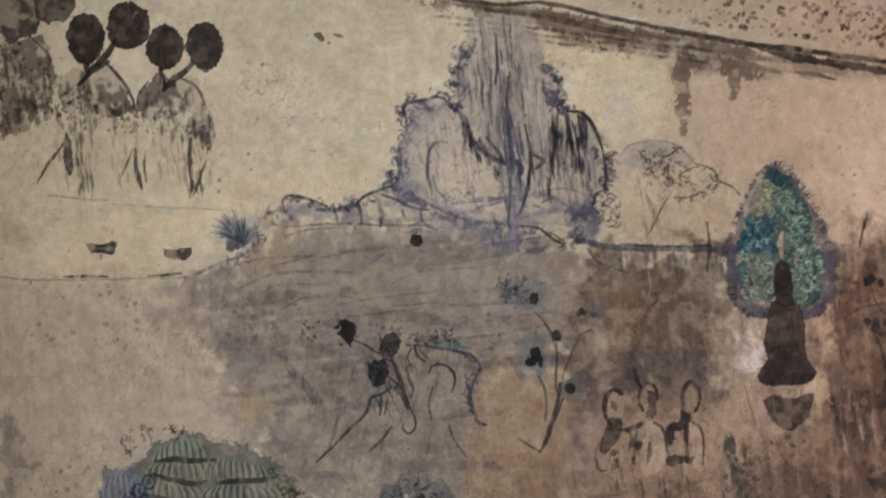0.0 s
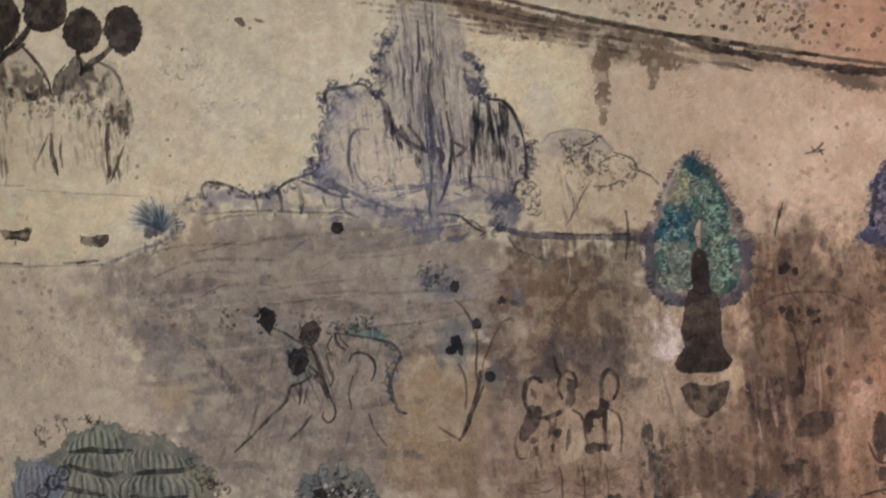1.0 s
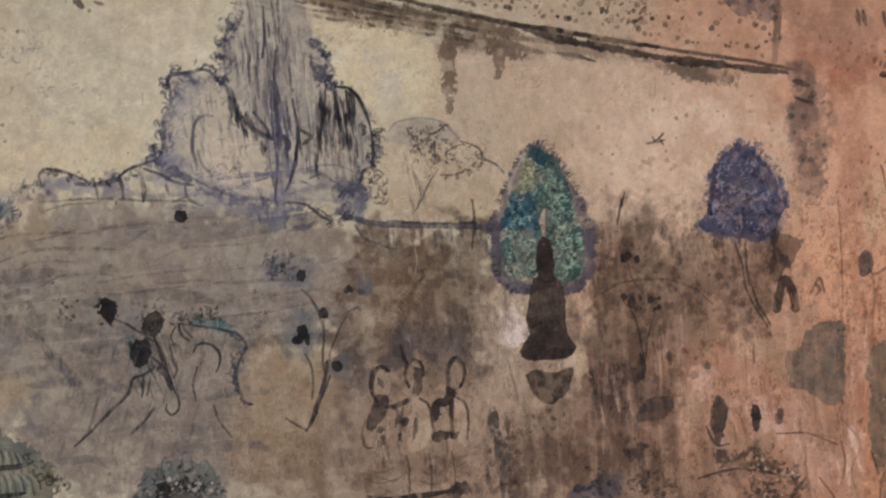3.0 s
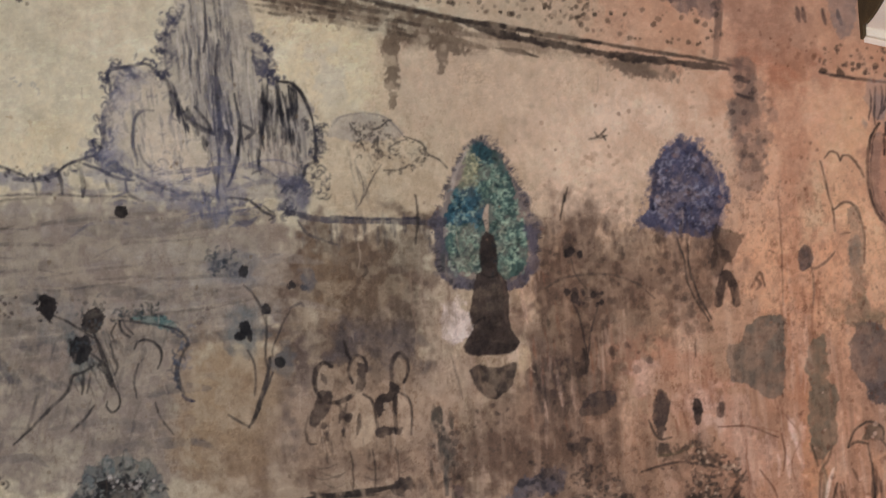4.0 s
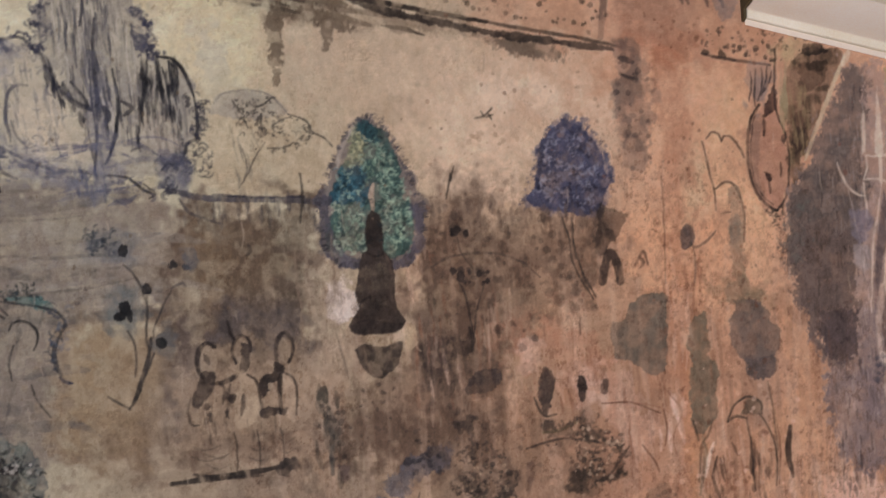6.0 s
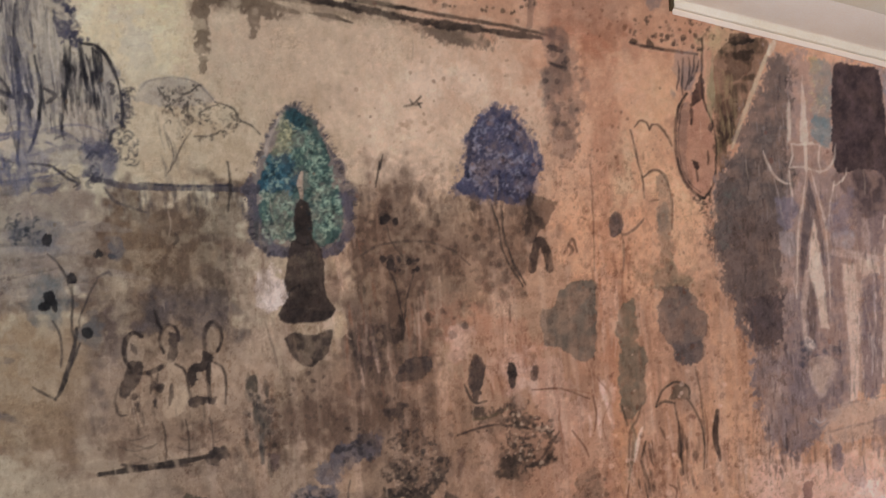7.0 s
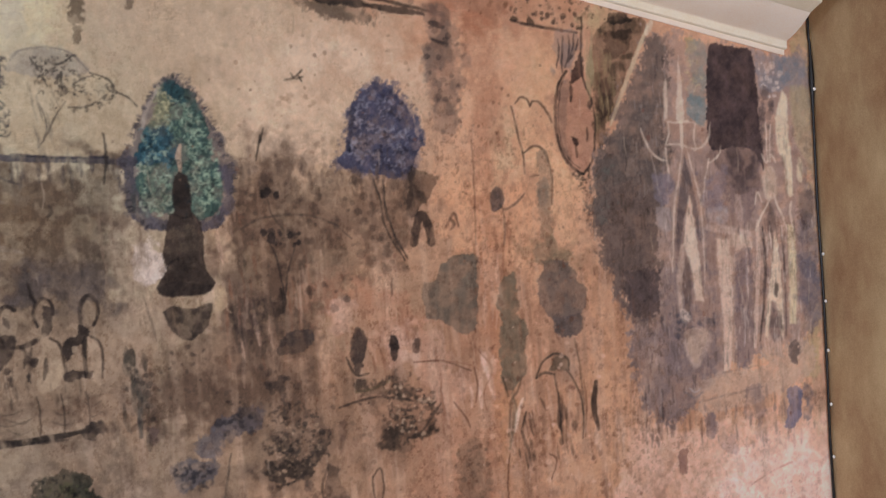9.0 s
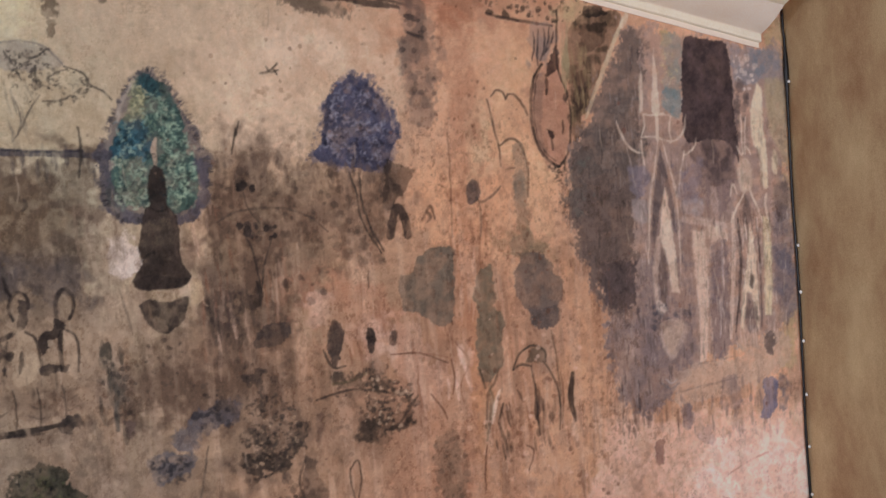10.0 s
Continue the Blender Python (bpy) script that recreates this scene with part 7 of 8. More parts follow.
stroke(P("306.0,160.2 303.9,149.6 301.9,141.2 300.1,128.4 298.8,113.4"), 8, S, 0.75, 0.4, 0.7, M)
stroke(P("307.9,160.1 309.6,151.4 311.9,140.4 312.4,127.4 312.2,107.8"), 7, S, 0.72, 0.4, 0.7, M)
stroke(P("316.4,155.2 314.4,146.7 312.9,138.2"), 6, S, 0.7, 0.35, 0.4, M)
blob(P("306.8,157.6 308.5,149.3 310.6,138.3 311.4,123.1 309.8,127.6 308.0,141.8 304.5,132.4 301.8,119.6 301.0,128.3 304.0,145.3"), (112, 97, 95), 0.79, 8, 2, 0.15, M, smooth=False, grit=0.3)
blob(P("307.8,141.8 309.0,129.8 310.5,116.7 311.0,100.9 307.5,101.7 306.9,112.6 305.0,119.3 303.9,123.8 305.5,132.3"), (214, 190, 166), 0.86, 7, 2, 0.12, M, smooth=False, grit=0.3)
blob(P("304.6,119.4 306.3,117.0 306.4,106.1 304.4,96.5 302.9,102.1 302.6,110.9"), (112, 92, 84), 0.74, 8, 2, 0.25, M, grit=0.3)
blob(P("303.0,123.8 304.2,121.6 302.3,106.6 302.1,97.9 300.4,100.2 300.9,113.2"), (200, 174, 154), 0.74, 8, 2, 0.25, M, grit=0.3)
blob(P("301.3,100.1 305.3,96.4 303.7,93.3 301.0,95.4"), (206, 184, 166), 0.79, 8, 2, 0.2, M, grit=0.3)
dabs(P("296.5,98.5 315.7,96.4 314.1,86.7 298.1,87.8"), 40, 16, (106, 98, 102), 0.7, 107, M)
blob(P("300.9,87.5 313.3,89.2 310.3,80.5 306.2,75.5 303.2,79.8"), (196, 170, 152), 0.64, 11, 2, 0.3, M, grit=0.3)
wash(P("293.3,150.4 300.3,152.0 300.0,141.3 294.9,140.7"), (136, 126, 136), 0.6, 7)
wash(P("314.6,148.8 322.5,150.4 321.5,135.3 313.7,136.8"), (136, 126, 136), 0.6, 8)
wash(P("309.3,153.5 313.5,154.1 313.3,144.6 310.9,143.7"), (134, 124, 134), 0.5, 6)
blob(P("293.6,138.4 299.7,137.1 299.2,129.6 294.2,130.6"), (168, 154, 148), 0.64, 11, 2, 0.35, M, grit=0.3)
blob(P("314.4,136.3 322.7,136.1 321.8,130.0 314.3,131.5"), (172, 160, 156), 0.64, 11, 2, 0.35, M, grit=0.3)
M = "painted_column"
C = (214, 186, 164)
blob(P("317.6,124.7 323.3,123.8 323.4,104.5 322.5,91.3 320.9,73.7 317.5,73.0 318.5,91.7 317.9,107.2"), C, 0.82, 9, 2, 0.15, M, smooth=False, grit=0.3)
blob(P("314.0,130.7 322.2,129.1 331.6,126.6 331.5,124.0 322.0,126.1 313.9,128.1"), (196, 170, 154), 0.74, 8, 2, 0.25, M, grit=0.3)
blob(P("326.4,141.4 329.1,139.1 329.3,127.0 326.0,127.9"), (190, 164, 148), 0.59, 9, 2, 0.35, M, grit=0.3)
blob(P("324.9,126.3 331.9,123.5 331.6,119.1 324.5,120.6"), (202, 178, 156), 0.69, 9, 2, 0.3, M, grit=0.3)
blob(P("325.3,118.4 331.6,119.1 331.8,99.2 330.8,77.0 323.9,75.2 323.5,91.2"), (130, 112, 112), 0.74, 12, 2, 0.25, M, runs=0.2)
stroke(P("329.6,117.1 329.4,103.9 327.8,90.7 326.7,82.0"), 8, (176, 156, 148), 0.7, 0.4, 0.4, M)
stroke(P("335.2,129.8 334.7,114.4 333.2,99.0 331.6,81.4"), 14, (204, 178, 158), 0.85, 0.25, 0.3, M)
stroke(P("337.5,127.4 337.5,111.9 336.1,98.8 333.9,83.4"), 9, (108, 88, 82), 0.8, 0.3, 0.4, M)
stroke(P("340.6,129.3 341.3,118.2 338.8,102.9 336.5,89.8"), 8, (124, 104, 94), 0.75, 0.3, 0.4, M)
blob(P("342.3,126.5 343.9,113.5 344.5,100.1 343.9,82.3 341.9,89.2 341.5,98.2 339.5,98.4 337.0,83.0 335.7,85.4 338.3,103.0 340.5,113.9"), (216, 194, 166), 0.82, 8, 2, 0.15, M, smooth=False, grit=0.3)
blob(P("341.5,106.7 342.8,103.6 342.1,99.9 340.7,101.6"), (92, 76, 70), 0.79, 7, 2, 0.1, M, grit=0.3)
blob(P("339.4,96.2 342.9,93.6 343.1,85.7 339.5,82.8 337.8,87.4"), (118, 100, 96), 0.69, 9, 2, 0.3, M, grit=0.3)
stroke(P("344.8,126.8 345.5,115.6 345.7,102.2 345.0,84.4"), 7, (112, 92, 84), 0.8, 0.3, 0.4, M)
blob(P("347.8,127.6 350.7,126.7 351.0,108.4 349.7,88.4 346.8,88.7 347.6,108.8"), (208, 190, 152), 0.82, 9, 2, 0.2, M, smooth=False, grit=0.3)
blob(P("352.8,128.3 359.3,130.0 360.7,112.0 360.9,91.7 355.2,87.8 351.4,99.4"), (132, 118, 118), 0.69, 17, 2, 0.3, M, grit=0.3)
wash(P("352.8,113.8 360.8,114.2 360.2,96.3 352.7,95.9"), (112, 106, 116), 0.6, 10)
blob(P("353.5,139.4 359.4,140.0 359.3,130.0 354.5,124.8"), (104, 87, 83), 0.69, 15, 2, 0.35, M, grit=0.3)
blob(P("348.7,179.6 350.9,175.8 350.4,164.9 351.3,155.0 351.0,139.1 348.6,140.8 347.9,151.9 345.8,157.1 345.3,168.5"), (214, 198, 168), 0.82, 9, 2, 0.2, M, grit=0.3)
blob(P("354.4,153.7 356.1,149.1 355.2,143.2 353.4,146.0"), (208, 190, 158), 0.79, 8, 2, 0.2, M, grit=0.3)
blob(P("352.2,181.2 360.6,178.6 361.1,158.7 361.0,145.4 357.2,152.4 353.7,159.2 352.1,172.5"), (178, 160, 124), 0.64, 15, 2, 0.3, M, grit=0.3)
stroke(P("341.1,167.7 341.1,160.0 341.1,152.4"), 5, S, 0.8, 0.3, 0.5, M)
stroke(P("343.0,166.5 342.5,158.8 342.1,152.3"), 5, S, 0.75, 0.3, 0.5, M)
stroke(P("338.9,155.4 340.6,152.2 342.7,155.1 344.5,151.9"), 6, S, 0.75, 0.3, 0.3, M)
blob(P("339.5,150.3 341.5,151.3 343.8,148.9 344.2,140.1 341.6,137.6 339.3,139.1 338.2,146.0"), (206, 186, 162), 0.64, 9, 2, 0.35, M, grit=0.3)
stroke(P("342.2,140.2 340.0,136.0 336.8,131.4 334.5,126.5"), 7, S, 0.8, 0.3, 0.4, M)
stroke(P("342.7,140.2 344.4,135.2 346.5,130.0 347.6,125.4"), 7, S, 0.8, 0.3, 0.4, M)
stroke(P("334.7,136.4 336.0,140.7 337.7,137.3"), 6, S, 0.75, 0.3, 0.4, M)
stroke(P("350.3,136.3 349.5,131.9 350.2,126.3"), 9, S, 0.75, 0.3, 0.4, M)
blob(P("341.1,137.0 342.7,132.5 342.8,125.8 339.4,126.1"), (108, 92, 88), 0.69, 8, 2, 0.25, M, grit=0.3)
hatch(P("319.8,128.9 359.9,127.7 356.8,78.6 317.3,74.2"), 130, 5, 3.5, (108, 92, 90), 0.45, 0.0, 108, M)
hatch(P("319.8,128.9 359.9,127.7 356.8,78.6 317.3,74.2"), 130, 5, 3.5, (214, 194, 174), 0.5, 0.0, 109, M)
hatch(P("339.8,177.5 361.9,178.5 360.6,138.8 337.4,140.6"), 36, 5, 6, (130, 112, 98), 0.45, 0.0, 110, M)
hatch(P("298.3,156.4 319.2,155.0 316.1,92.0 293.9,94.4"), 70, 5, 3.5, (198, 178, 164), 0.45, 0.0, 120, M)
hatch(P("298.3,156.4 319.2,155.0 316.1,92.0 293.9,94.4"), 60, 5, 4, (104, 90, 90), 0.45, 0.0, 121, M)
dabs(P("268.8,154.3 280.1,155.6 281.4,142.8 271.5,130.9 266.7,141.8"), 40, 12, (116, 116, 106), 0.5, 122, M)
dabs(P("292.4,201.1 301.5,200.7 297.9,150.1 279.7,151.4"), 60, 8, (150, 134, 124), 0.5, 123, M, 1.6)
# ledges and shreds of paint under the palace
blob(P("308.0,70.4 322.6,73.1 334.8,73.4 335.2,79.4 355.0,80.6 355.6,69.1 333.9,60.5 309.5,56.9 306.5,61.7"), (190, 160, 138), 0.75, 10, 14, 0.3, runs=0.15)
stroke(P("295.6,62.0 307.5,62.7 322.0,64.2 334.2,65.4"), 6, (140, 118, 108), 0.5, 0.7, 0.5)
stroke(P("310.5,71.2 322.6,73.1 332.3,73.7"), 5, (150, 126, 114), 0.45, 0.7, 0.5)
stroke(P("301.2,66.8 305.2,64.5 308.7,66.3"), 6, (128, 122, 122), 0.75, 0.4, 0.3)
stroke(P("303.1,68.3 305.4,66.3 307.8,67.7"), 5, (176, 164, 156), 0.75, 0.4, 0.3)
blob(P("302.3,89.7 309.5,91.1 312.1,87.6 307.3,77.1 304.3,78.5"), (186, 158, 136), 0.7, 8, 10, 0.3)
M = "painted_blue_mark"
blob(P("344.0,63.3 349.4,63.1 349.8,52.8 346.0,48.1 341.8,48.6 344.0,55.8"), (84, 104, 138), 0.9, 7, 9, 0.2, M, runs=0.3)
blob(P("352.5,64.5 355.9,62.7 356.0,55.4 352.6,50.2 350.3,53.9"), (110, 108, 112), 0.75, 9, 14, 0.6, M, runs=0.5)
M = "painted_shred"
blob(P("326.9,65.4 332.3,66.3 334.4,60.4 332.7,49.3 330.5,45.6 329.6,54.3 325.7,54.8"), (122, 104, 104), 0.75, 8, 14, 0.6, M, runs=0.5)
blob(P("308.5,57.0 312.4,57.6 312.7,48.6 308.5,49.2"), (128, 112, 114), 0.75, 8, 12, 0.6, M, runs=0.5)
blob(P("315.1,48.3 321.9,48.1 321.4,40.7 315.7,42.6"), (142, 114, 112), 0.7, 8, 12, 0.6, M, runs=0.5)
blob(P("297.2,44.1 300.5,44.3 299.9,35.9 296.6,35.3"), (146, 104, 92), 0.75, 7, 10, 0.3, M)
blob(P("345.6,80.5 349.6,81.2 349.1,73.3 346.7,74.7"), (104, 90, 86), 0.75, 7, 10, 0.3, M)
hatch(P("307.4,61.6 356.7,66.7 355.1,41.8 306.2,43.9"), 50, 5, 8, (140, 116, 108), 0.55, 0.0, 111, M)
hatch(P("276.3,113.0 289.6,107.4 292.5,50.2 274.1,52.7"), 26, 6, 8, (150, 104, 78), 0.4, 0.0, 112)
hatch(P("279.6,65.1 311.7,54.3 306.2,43.9 280.8,49.6"), 30, 6, 8, (128, 98, 84), 0.6, 0.0, 113)
stroke(P("326.8,27.5 337.0,31.7 344.6,34.1"), 6, (190, 134, 110), 0.6, 0.5, 0.4)

# age: specks, scratches and flakes all over
for k in range(300):
    q = np.array([WEST + (X1 - WEST) * rng.random(), 0.1 + 2.6 * rng.random()])
    h = 0.002 + 0.003 * rng.random() ** 2
    east = min(1, max(0, (q[0] - 0.5) / 1.5))
    oval(np.array([q + (-h, 0), q + (0, h * 1.5), q + (h, 0), q + (0, -h * 1.5)]), (118 + 20 * east, 98 - 6 * east, 74), 0.65, 4, 4, 0.2)
for k in range(150):
    q = np.array([WEST + (X1 - WEST) * rng.random(), 0.1 + 2.4 * rng.random()])
    L = 0.02 + 0.07 * rng.random()
    stroke(np.array([q, q + (0.006 * (rng.random() - 0.5), -L / 2), q + (0.012 * (rng.random() - 0.5), -L)]), 3.5, (206, 184, 158) if k % 2 else (120, 98, 80), 0.28, 0.5, 0.5)

# ---------------- ageing: hand-drawn raggedness, flaking and grime over the whole wall; also tone gains by position
WX = (field(0.045, 0.045, 3, 201, 0.7) - 0.5) * 0.005
WZ = (field(0.045, 0.045, 3, 202, 0.7) - 0.5) * 0.005
QX = np.clip((GX + WX - WEST) / STEP, 0, NX - 1.001)
QZ = np.clip((GZ + WZ) / STEP, 0, NZ - 1.001)
IX, IZ = QX.astype(int), QZ.astype(int)
TX, TZ = (QX - IX)[..., None], (QZ - IZ)[..., None]
PIG = (PIG[IZ, IX] * (1 - TX) + PIG[IZ, IX + 1] * TX) * (1 - TZ) + (PIG[IZ + 1, IX] * (1 - TX) + PIG[IZ + 1, IX + 1] * TX) * TZ
OWNER = OWNER[IZ, IX]
for k, motif in enumerate(MOTIFS):
    if motif.startswith("painted_green_patch") and (OWNER == k).any():
        js, cs = np.nonzero(OWNER == k)
        mine = OWNER[js.min():js.max() + 1, cs.min():cs.max() + 1]
        own = mine == k
        mark = np.where(own, 1 + np.arange(own.size).reshape(own.shape), 0)
        for _ in range(600):
            old = mark
            pad = np.pad(mark, 1)
            mark = np.where(own, np.maximum.reduce([pad[1:-1, 1:-1], pad[2:, 1:-1], pad[:-2, 1:-1], pad[1:-1, 2:], pad[1:-1, :-2]]), 0)
            if (mark == old).all():
                break
        names, counts = np.unique(mark[own], return_counts=True)
        mine[own & (mark != names[counts.argmax()])] = 0
LUM = PIG @ np.array([0.3, 0.6, 0.1])
PIG *= (1 + (1.6 * (field(0.05, 0.06, 5, 214, 0.8) - 0.5) + 0.3 * (field(0.012, 0.02, 2, 215) - 0.5)) * np.clip(1.2 - LUM / 0.16, 0, 1))[..., None]
PIG *= (1.18 * np.clip(LUM / 0.45, 0.01, 2) ** 0.4)[..., None]
# pigment lightened at the west end, in the western sky and the east end
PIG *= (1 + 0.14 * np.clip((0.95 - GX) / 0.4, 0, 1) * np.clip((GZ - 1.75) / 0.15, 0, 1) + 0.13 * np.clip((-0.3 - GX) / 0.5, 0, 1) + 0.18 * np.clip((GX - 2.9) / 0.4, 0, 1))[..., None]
HUE = (np.clip((GX - 0.9) / 0.6, 0, 1) * np.clip((1.7 - GZ) / 0.2, 0, 1) * np.clip((2.7 - GX) / 0.4, 0, 1))[..., None]
PIG *= 1 + HUE * np.array([0.06, 0.0, -0.06])
ROUGH = field(0.11, 0.11, 6, 203, 0.78)
flake = (np.clip((ROUGH - 0.54) * 7, 0, 1) * 0.2 * np.clip(LUM / 0.25 - 0.2, 0, 1))[..., None]
PIG = PIG * (1 - flake) + GROUND * flake
DIRTY = np.clip(0.16 + 0.84 * np.clip((GX - 0.2) / 0.9, 0, 1) * np.clip((1.85 - GZ) / 0.2, 0, 1) * np.clip(1 - (GX - 2.2) / 1.2, 0.3, 1) + 0.35 * np.clip((1.75 - GZ) / 0.3, 0, 1), 0, 1)
grime = np.clip((field(0.09, 0.1, 6, 204, 0.82) - 0.5) * 4, 0, 1) * 0.25 * DIRTY
grime += np.clip((field(0.025, 0.04, 4, 205, 0.8) - 0.58) * 6, 0, 1) * 0.32 * DIRTY
grime = np.clip(grime, 0, 0.8)[..., None]
PIG = PIG * (1 - grime) + PIG * np.array([0.42, 0.36, 0.33]) * grime
# crumbs of dark pigment in clusters, and rubbed pale scuffs
cluster = np.clip((field(0.3, 0.25, 4, 209, 0.7) - 0.42) * 3, 0, 1)
spot = (np.clip((field(0.016, 0.02, 3, 206, 0.85) - 0.68) * 9, 0, 1) * 0.5 * cluster * (0.35 + 0.65 * DIRTY))[..., None]
PIG = PIG * (1 - spot) + PIG * np.array([0.46, 0.37, 0.31]) * spot
scuff = np.clip((field(0.05, 0.014, 4, 210, 0.8) - 0.6) * 7, 0, 1) * np.clip((field(0.24, 0.2, 3, 211) - 0.45) * 3, 0, 1) * 0.26
pale = np.clip((field(0.06, 0.07, 6, 207, 0.84) - 0.57) * 6, 0, 1) * 0.2
pale = np.clip(pale + scuff, 0, 0.5)[..., None]
PIG = PIG * (1 - pale) + np.clip(PIG * 1.42 + 0.004, 0, 0.85) * pale
PIG *= (1 + 0.08 * (field(0.014, 0.014, 2, 208, 0.85) - 0.5) + 0.14 * (field(0.045, 0.045, 4, 212, 0.8) - 0.5))[..., None]


# ---------------------------------------------------------------- the plaster sheet, cut along the painted motifs
BUMP = (field(0.6, 0.6, 3, 21) - 0.5) * 0.008 + (F_MID - 0.5) * 0.002
BUMP *= np.clip((X1 - GX) / 0.1, 0, 1) * np.clip((GX - WEST) / 0.1, 0, 1) * np.clip((HIGH - GZ) / 0.1, 0, 1)
VERTS = np.stack([GX, np.full(GX.shape, Y1) + BUMP, GZ], -1).reshape(-1, 3)
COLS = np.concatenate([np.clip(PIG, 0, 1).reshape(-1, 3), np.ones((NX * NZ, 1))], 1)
IDX = np.arange(NX * NZ).reshape(NZ, NX)
QUADS = np.stack([IDX[:-1, :-1], IDX[:-1, 1:], IDX[1:, 1:], IDX[1:, :-1]], -1).reshape(-1, 4)
FACE_OWNER = OWNER[:-1, :-1].reshape(-1)


LABELS = {
    "painted_green_tree": "teal and blue-green tree with feathery rim", "painted_blue_tree": "indigo blue tree with pale curls",
    "painted_seated_shape": "dark brown seated silhouette", "painted_lotus_base": "worn dark lotus base", "painted_rock": "grey and indigo rock with falling water",
    "painted_palm": "dark round-headed palms with stippled trunks", "painted_hill_crest": "indigo brushed hill crest", "painted_shrub": "grey-green curly shrub",
    "painted_palace": "purple-grey worn palace roofs", "painted_dark_tower": "dark plum upright block", "painted_spire": "pale cream pointed spires",
    "painted_green_patch": "flat grey-green leaf patch", "painted_oval": "brown outlined tall oval", "painted_standing_shape": "brown brushed standing outline",
    "dotted_band": "band of brown dots on cream", "border_line": "dark brown slanting border line",
}


def sheet(name, quads):
    used, local = np.unique(quads, return_inverse=True)
    me = bpy.data.meshes.new(name)
    me.vertices.add(len(used))
    me.vertices.foreach_set("co", VERTS[used].ravel())
    me.loops.add(quads.size)
    me.loops.foreach_set("vertex_index", local.ravel().astype(np.int32))
    me.polygons.add(len(quads))
    me.polygons.foreach_set("loop_start", np.arange(0, quads.size, 4, dtype=np.int32))
    me.polygons.foreach_set("loop_total", np.full(len(quads), 4, dtype=np.int32))
    me.update(calc_edges=True)
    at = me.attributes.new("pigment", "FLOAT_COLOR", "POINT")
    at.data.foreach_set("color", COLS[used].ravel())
    me.materials.append(MURAL)
    return new(name, me)


tagged(sheet("wall_north", QUADS[FACE_OWNER == 0]), "stained cream and peach plaster wall carrying the mural", "wall", kind="structure")
mural = tagged(new("mural"), "faded temple mural painted on the cream plaster wall", "mural")
mural.location = (0.85, Y1, 0.3)
bpy.context.view_layer.update()
MADE = {}
for k, motif in enumerate(MOTIFS):
    if k and (FACE_OWNER == k).any():
        over, _, name = motif.strip().rpartition("/")
        MADE[motif] = sheet(name, QUADS[FACE_OWNER == k])
        MADE[motif].parent = MADE.get(over, mural)
        MADE[motif].matrix_parent_inverse = mural.matrix_world.inverted() if not over else Matrix()
        if name in ("dotted_band", "painted_shred", "painted_column"):
            tagged(MADE[motif], kind="stuff")
        if name in LABELS:
            tagged(MADE[motif], LABELS[name])


# ---------------------------------------------------------------- raking cornice over the mural's end
def swept(profile, x0, x1, z0, z1, n=24):
    """A profile of (out from the wall, up) pairs, run from x0 to x1 with its foot going from z0 to z1."""
    bm = bmesh.new()
    rows = []
    for i in range(n + 1):
        t = i / n
        sag = 0.003 * noise.noise(Vector((t * 6, 2.0, 1.0)))
        rows.append([bm.verts.new((x0 + (x1 - x0) * t, Y1 - p, z0 + (z1 - z0) * t + h + sag)) for p, h in profile])
    for a, b in zip(rows[:-1], rows[1:]):
        for k in range(len(profile)):
            j = (k + 1) % len(profile)
            bm.faces.new((a[k], a[j], b[j], b[k]))
    bm.faces.new(rows[0])
    bm.faces.new(rows[-1][::-1])
    bmesh.ops.recalc_face_normals(bm, faces=bm.faces)
    return bm


CX0, CX1, CZ0, CZ1 = 2.585, 3.503, 2.213, 1.947
cornice = tagged(new("cornice"), "cream and pinkish moulded plaster cornice, raking above the mural", "cornice")
part("band", swept([(-0.01, -0.02), (0.006, -0.02), (0.006, 0.004), (-0.01, 0.004)], CX0, CX1, CZ0, CZ1), PINK, cornice, "pinkish flat plaster band")
part("fillet", swept([(-0.01, 0.0), (0.022, 0.0), (0.026, 0.004), (0.026, 0.03), (-0.01, 0.034)], CX0, CX1, CZ0, CZ1), LIME, cornice, "cream rounded lower fillet")
cove = [(-0.01, 0.0305), (0.03, 0.0305)]
for k in range(9):
    t = k / 8
    cove.append((0.03 + 0.16 * t, 0.032 + 0.075 * (0.55 * t + 0.45 * t * t)))
part("cove", swept(cove + [(-0.01, 0.112)], CX0, CX1, CZ0, CZ1), PINK, cornice, "pale pinkish hollow moulding")
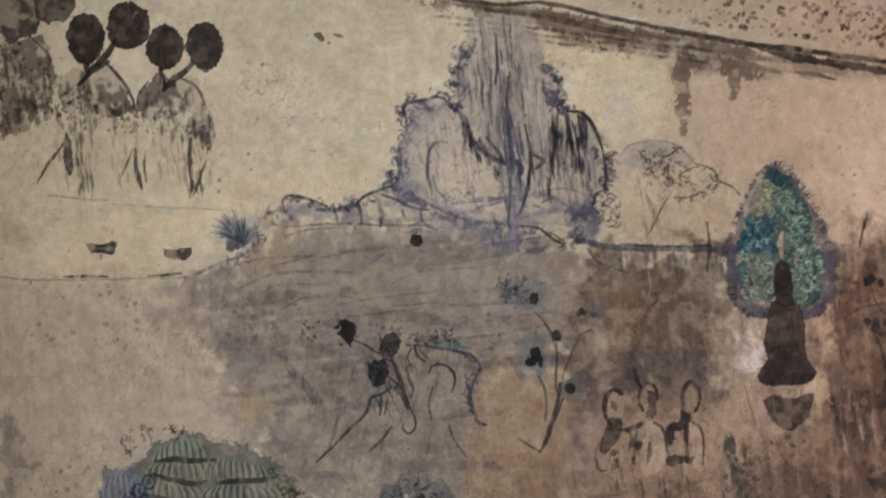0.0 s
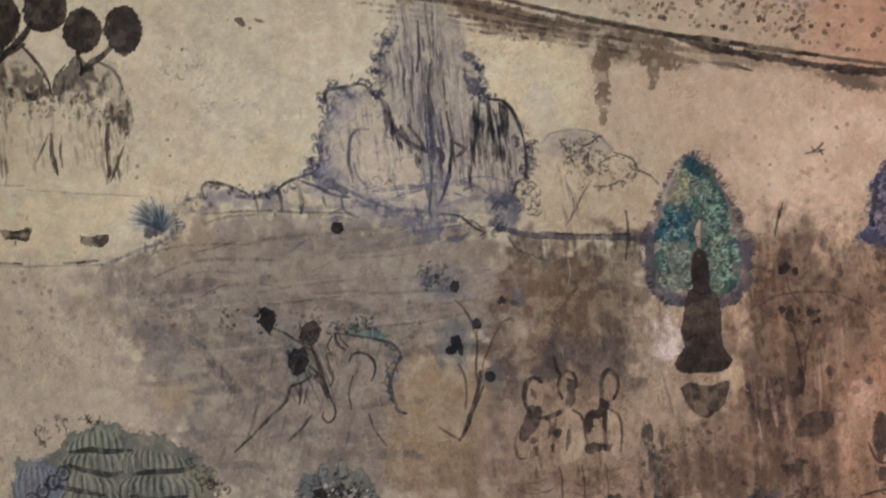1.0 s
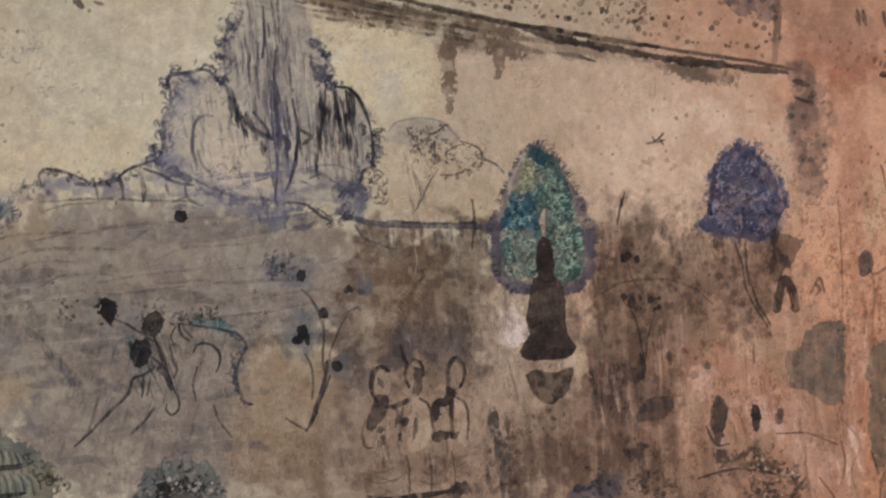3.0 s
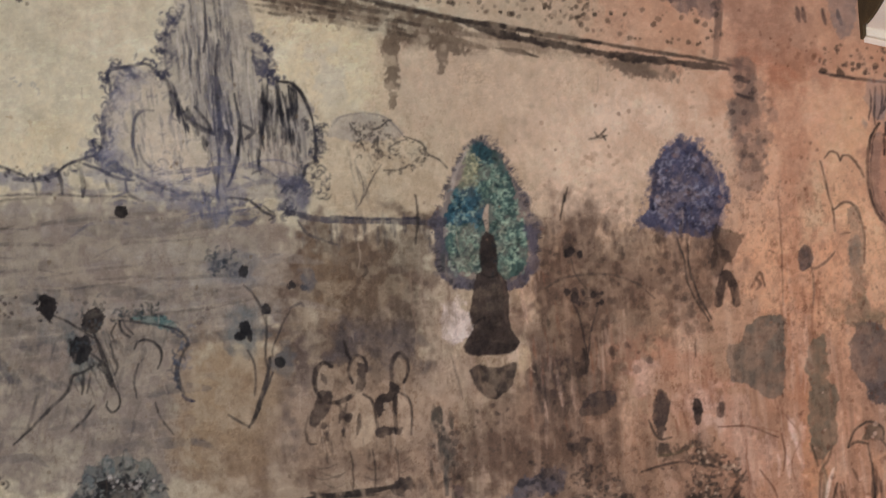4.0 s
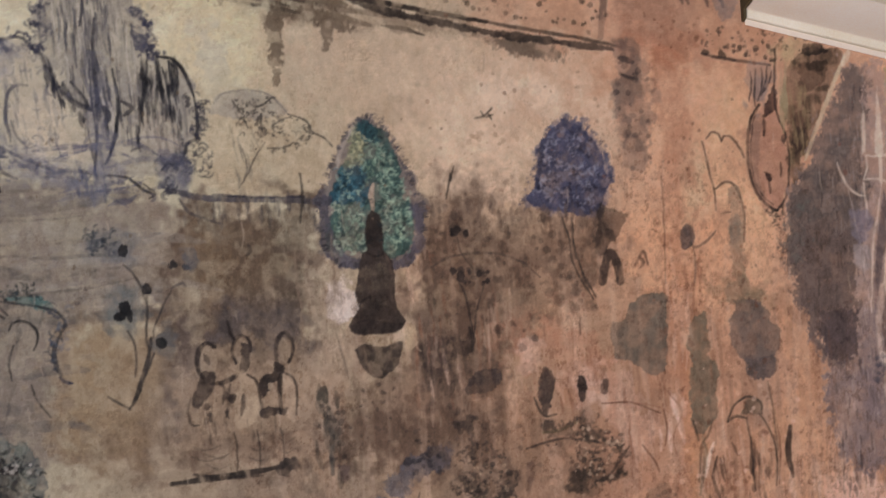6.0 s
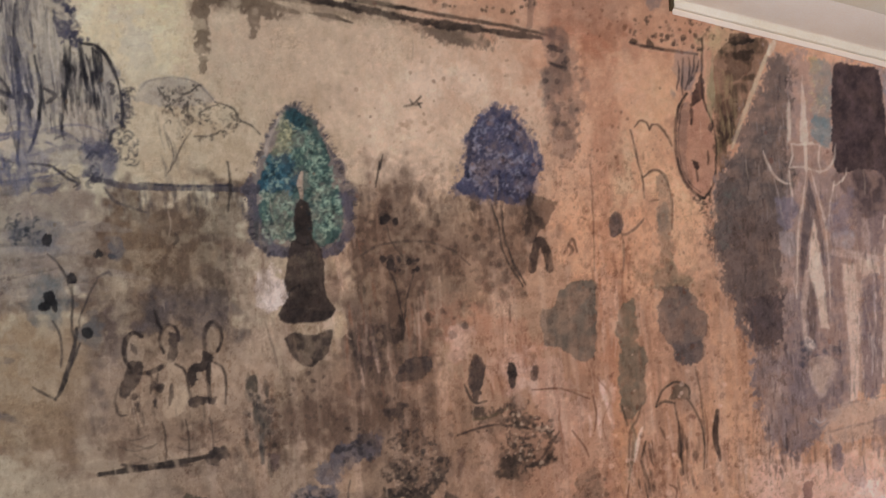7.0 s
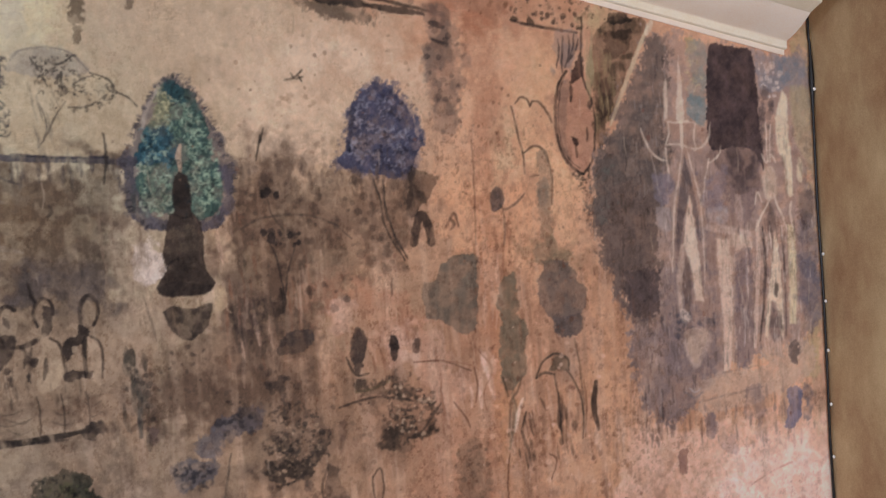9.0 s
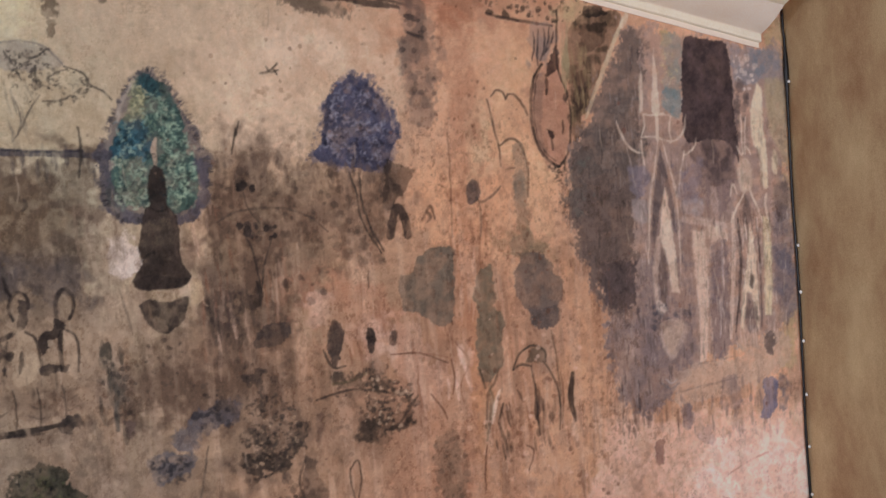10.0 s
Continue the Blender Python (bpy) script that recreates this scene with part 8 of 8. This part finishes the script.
part("upper_fascia", swept([(-0.01, 0.108), (0.192, 0.108), (0.262, 0.13), (0.262, 0.19), (0.3, 0.205), (0.3, 0.28), (-0.01, 0.3)], CX0, CX1, CZ0, CZ1), LIME, cornice, "cream stepped upper fascia")
endcap = [(0.0, -0.012), (0.024, 0.0), (0.028, 0.034)] + [(p + 0.002, h) for p, h in cove[3:]] + [(0.264, 0.13), (0.264, 0.19), (0.302, 0.205), (0.302, 0.28), (0.0, 0.3)]
part("end_face", swept(endcap, CX0 - 0.012, CX0 - 0.002, CZ0 + 0.002, CZ0, 1), BARE, cornice, "bare dark brown cut end")

# ---------------------------------------------------------------- cable in the corner, with its clips
CABX, CABY = 3.608, 2.187
cable = tagged(new("corner_cable"), "black cable clipped up the corner of the walls", "cable")
bm = bmesh.new()
ringed = []
for i in range(101):
    z = 0.02 + 2.05 * i / 100
    x = CABX + 0.007 * noise.noise(Vector((z * 2.2, 0.5, 3.0))) - 0.003 * (z > 1.98)
    y = CABY + 0.003 * noise.noise(Vector((z * 2.5, 7.0, 1.0)))
    fat = 0.0052 + 0.005 * math.exp(-((z - 1.83) / 0.07) ** 2) + 0.001 * noise.noise(Vector((z * 9, 1.0, 1.0)))
    ringed.append([bm.verts.new((x + fat * math.cos(a), y + fat * math.sin(a), z)) for a in (k * math.pi / 4 for k in range(8))])
for a, b in zip(ringed[:-1], ringed[1:]):
    for k in range(8):
        bm.faces.new((a[k], a[(k + 1) % 8], b[(k + 1) % 8], b[k])).smooth = True
bm.faces.new(ringed[0][::-1])
bm.faces.new(ringed[-1])
part("sheath", bm, CABLE, cable)
for z in (1.79, 1.15, 0.965, 0.77, 0.555, 0.345, 0.15):
    bm = bmesh.new()
    bmesh.ops.create_uvsphere(bm, u_segments=8, v_segments=5, radius=0.0065, matrix=Matrix.Translation((CABX + 0.003, CABY - 0.012, z)) @ Matrix.Diagonal((0.9, 0.8, 1.1, 1)))
    part("cable_clip", bm, CLIP, cable, "small white plastic clip")
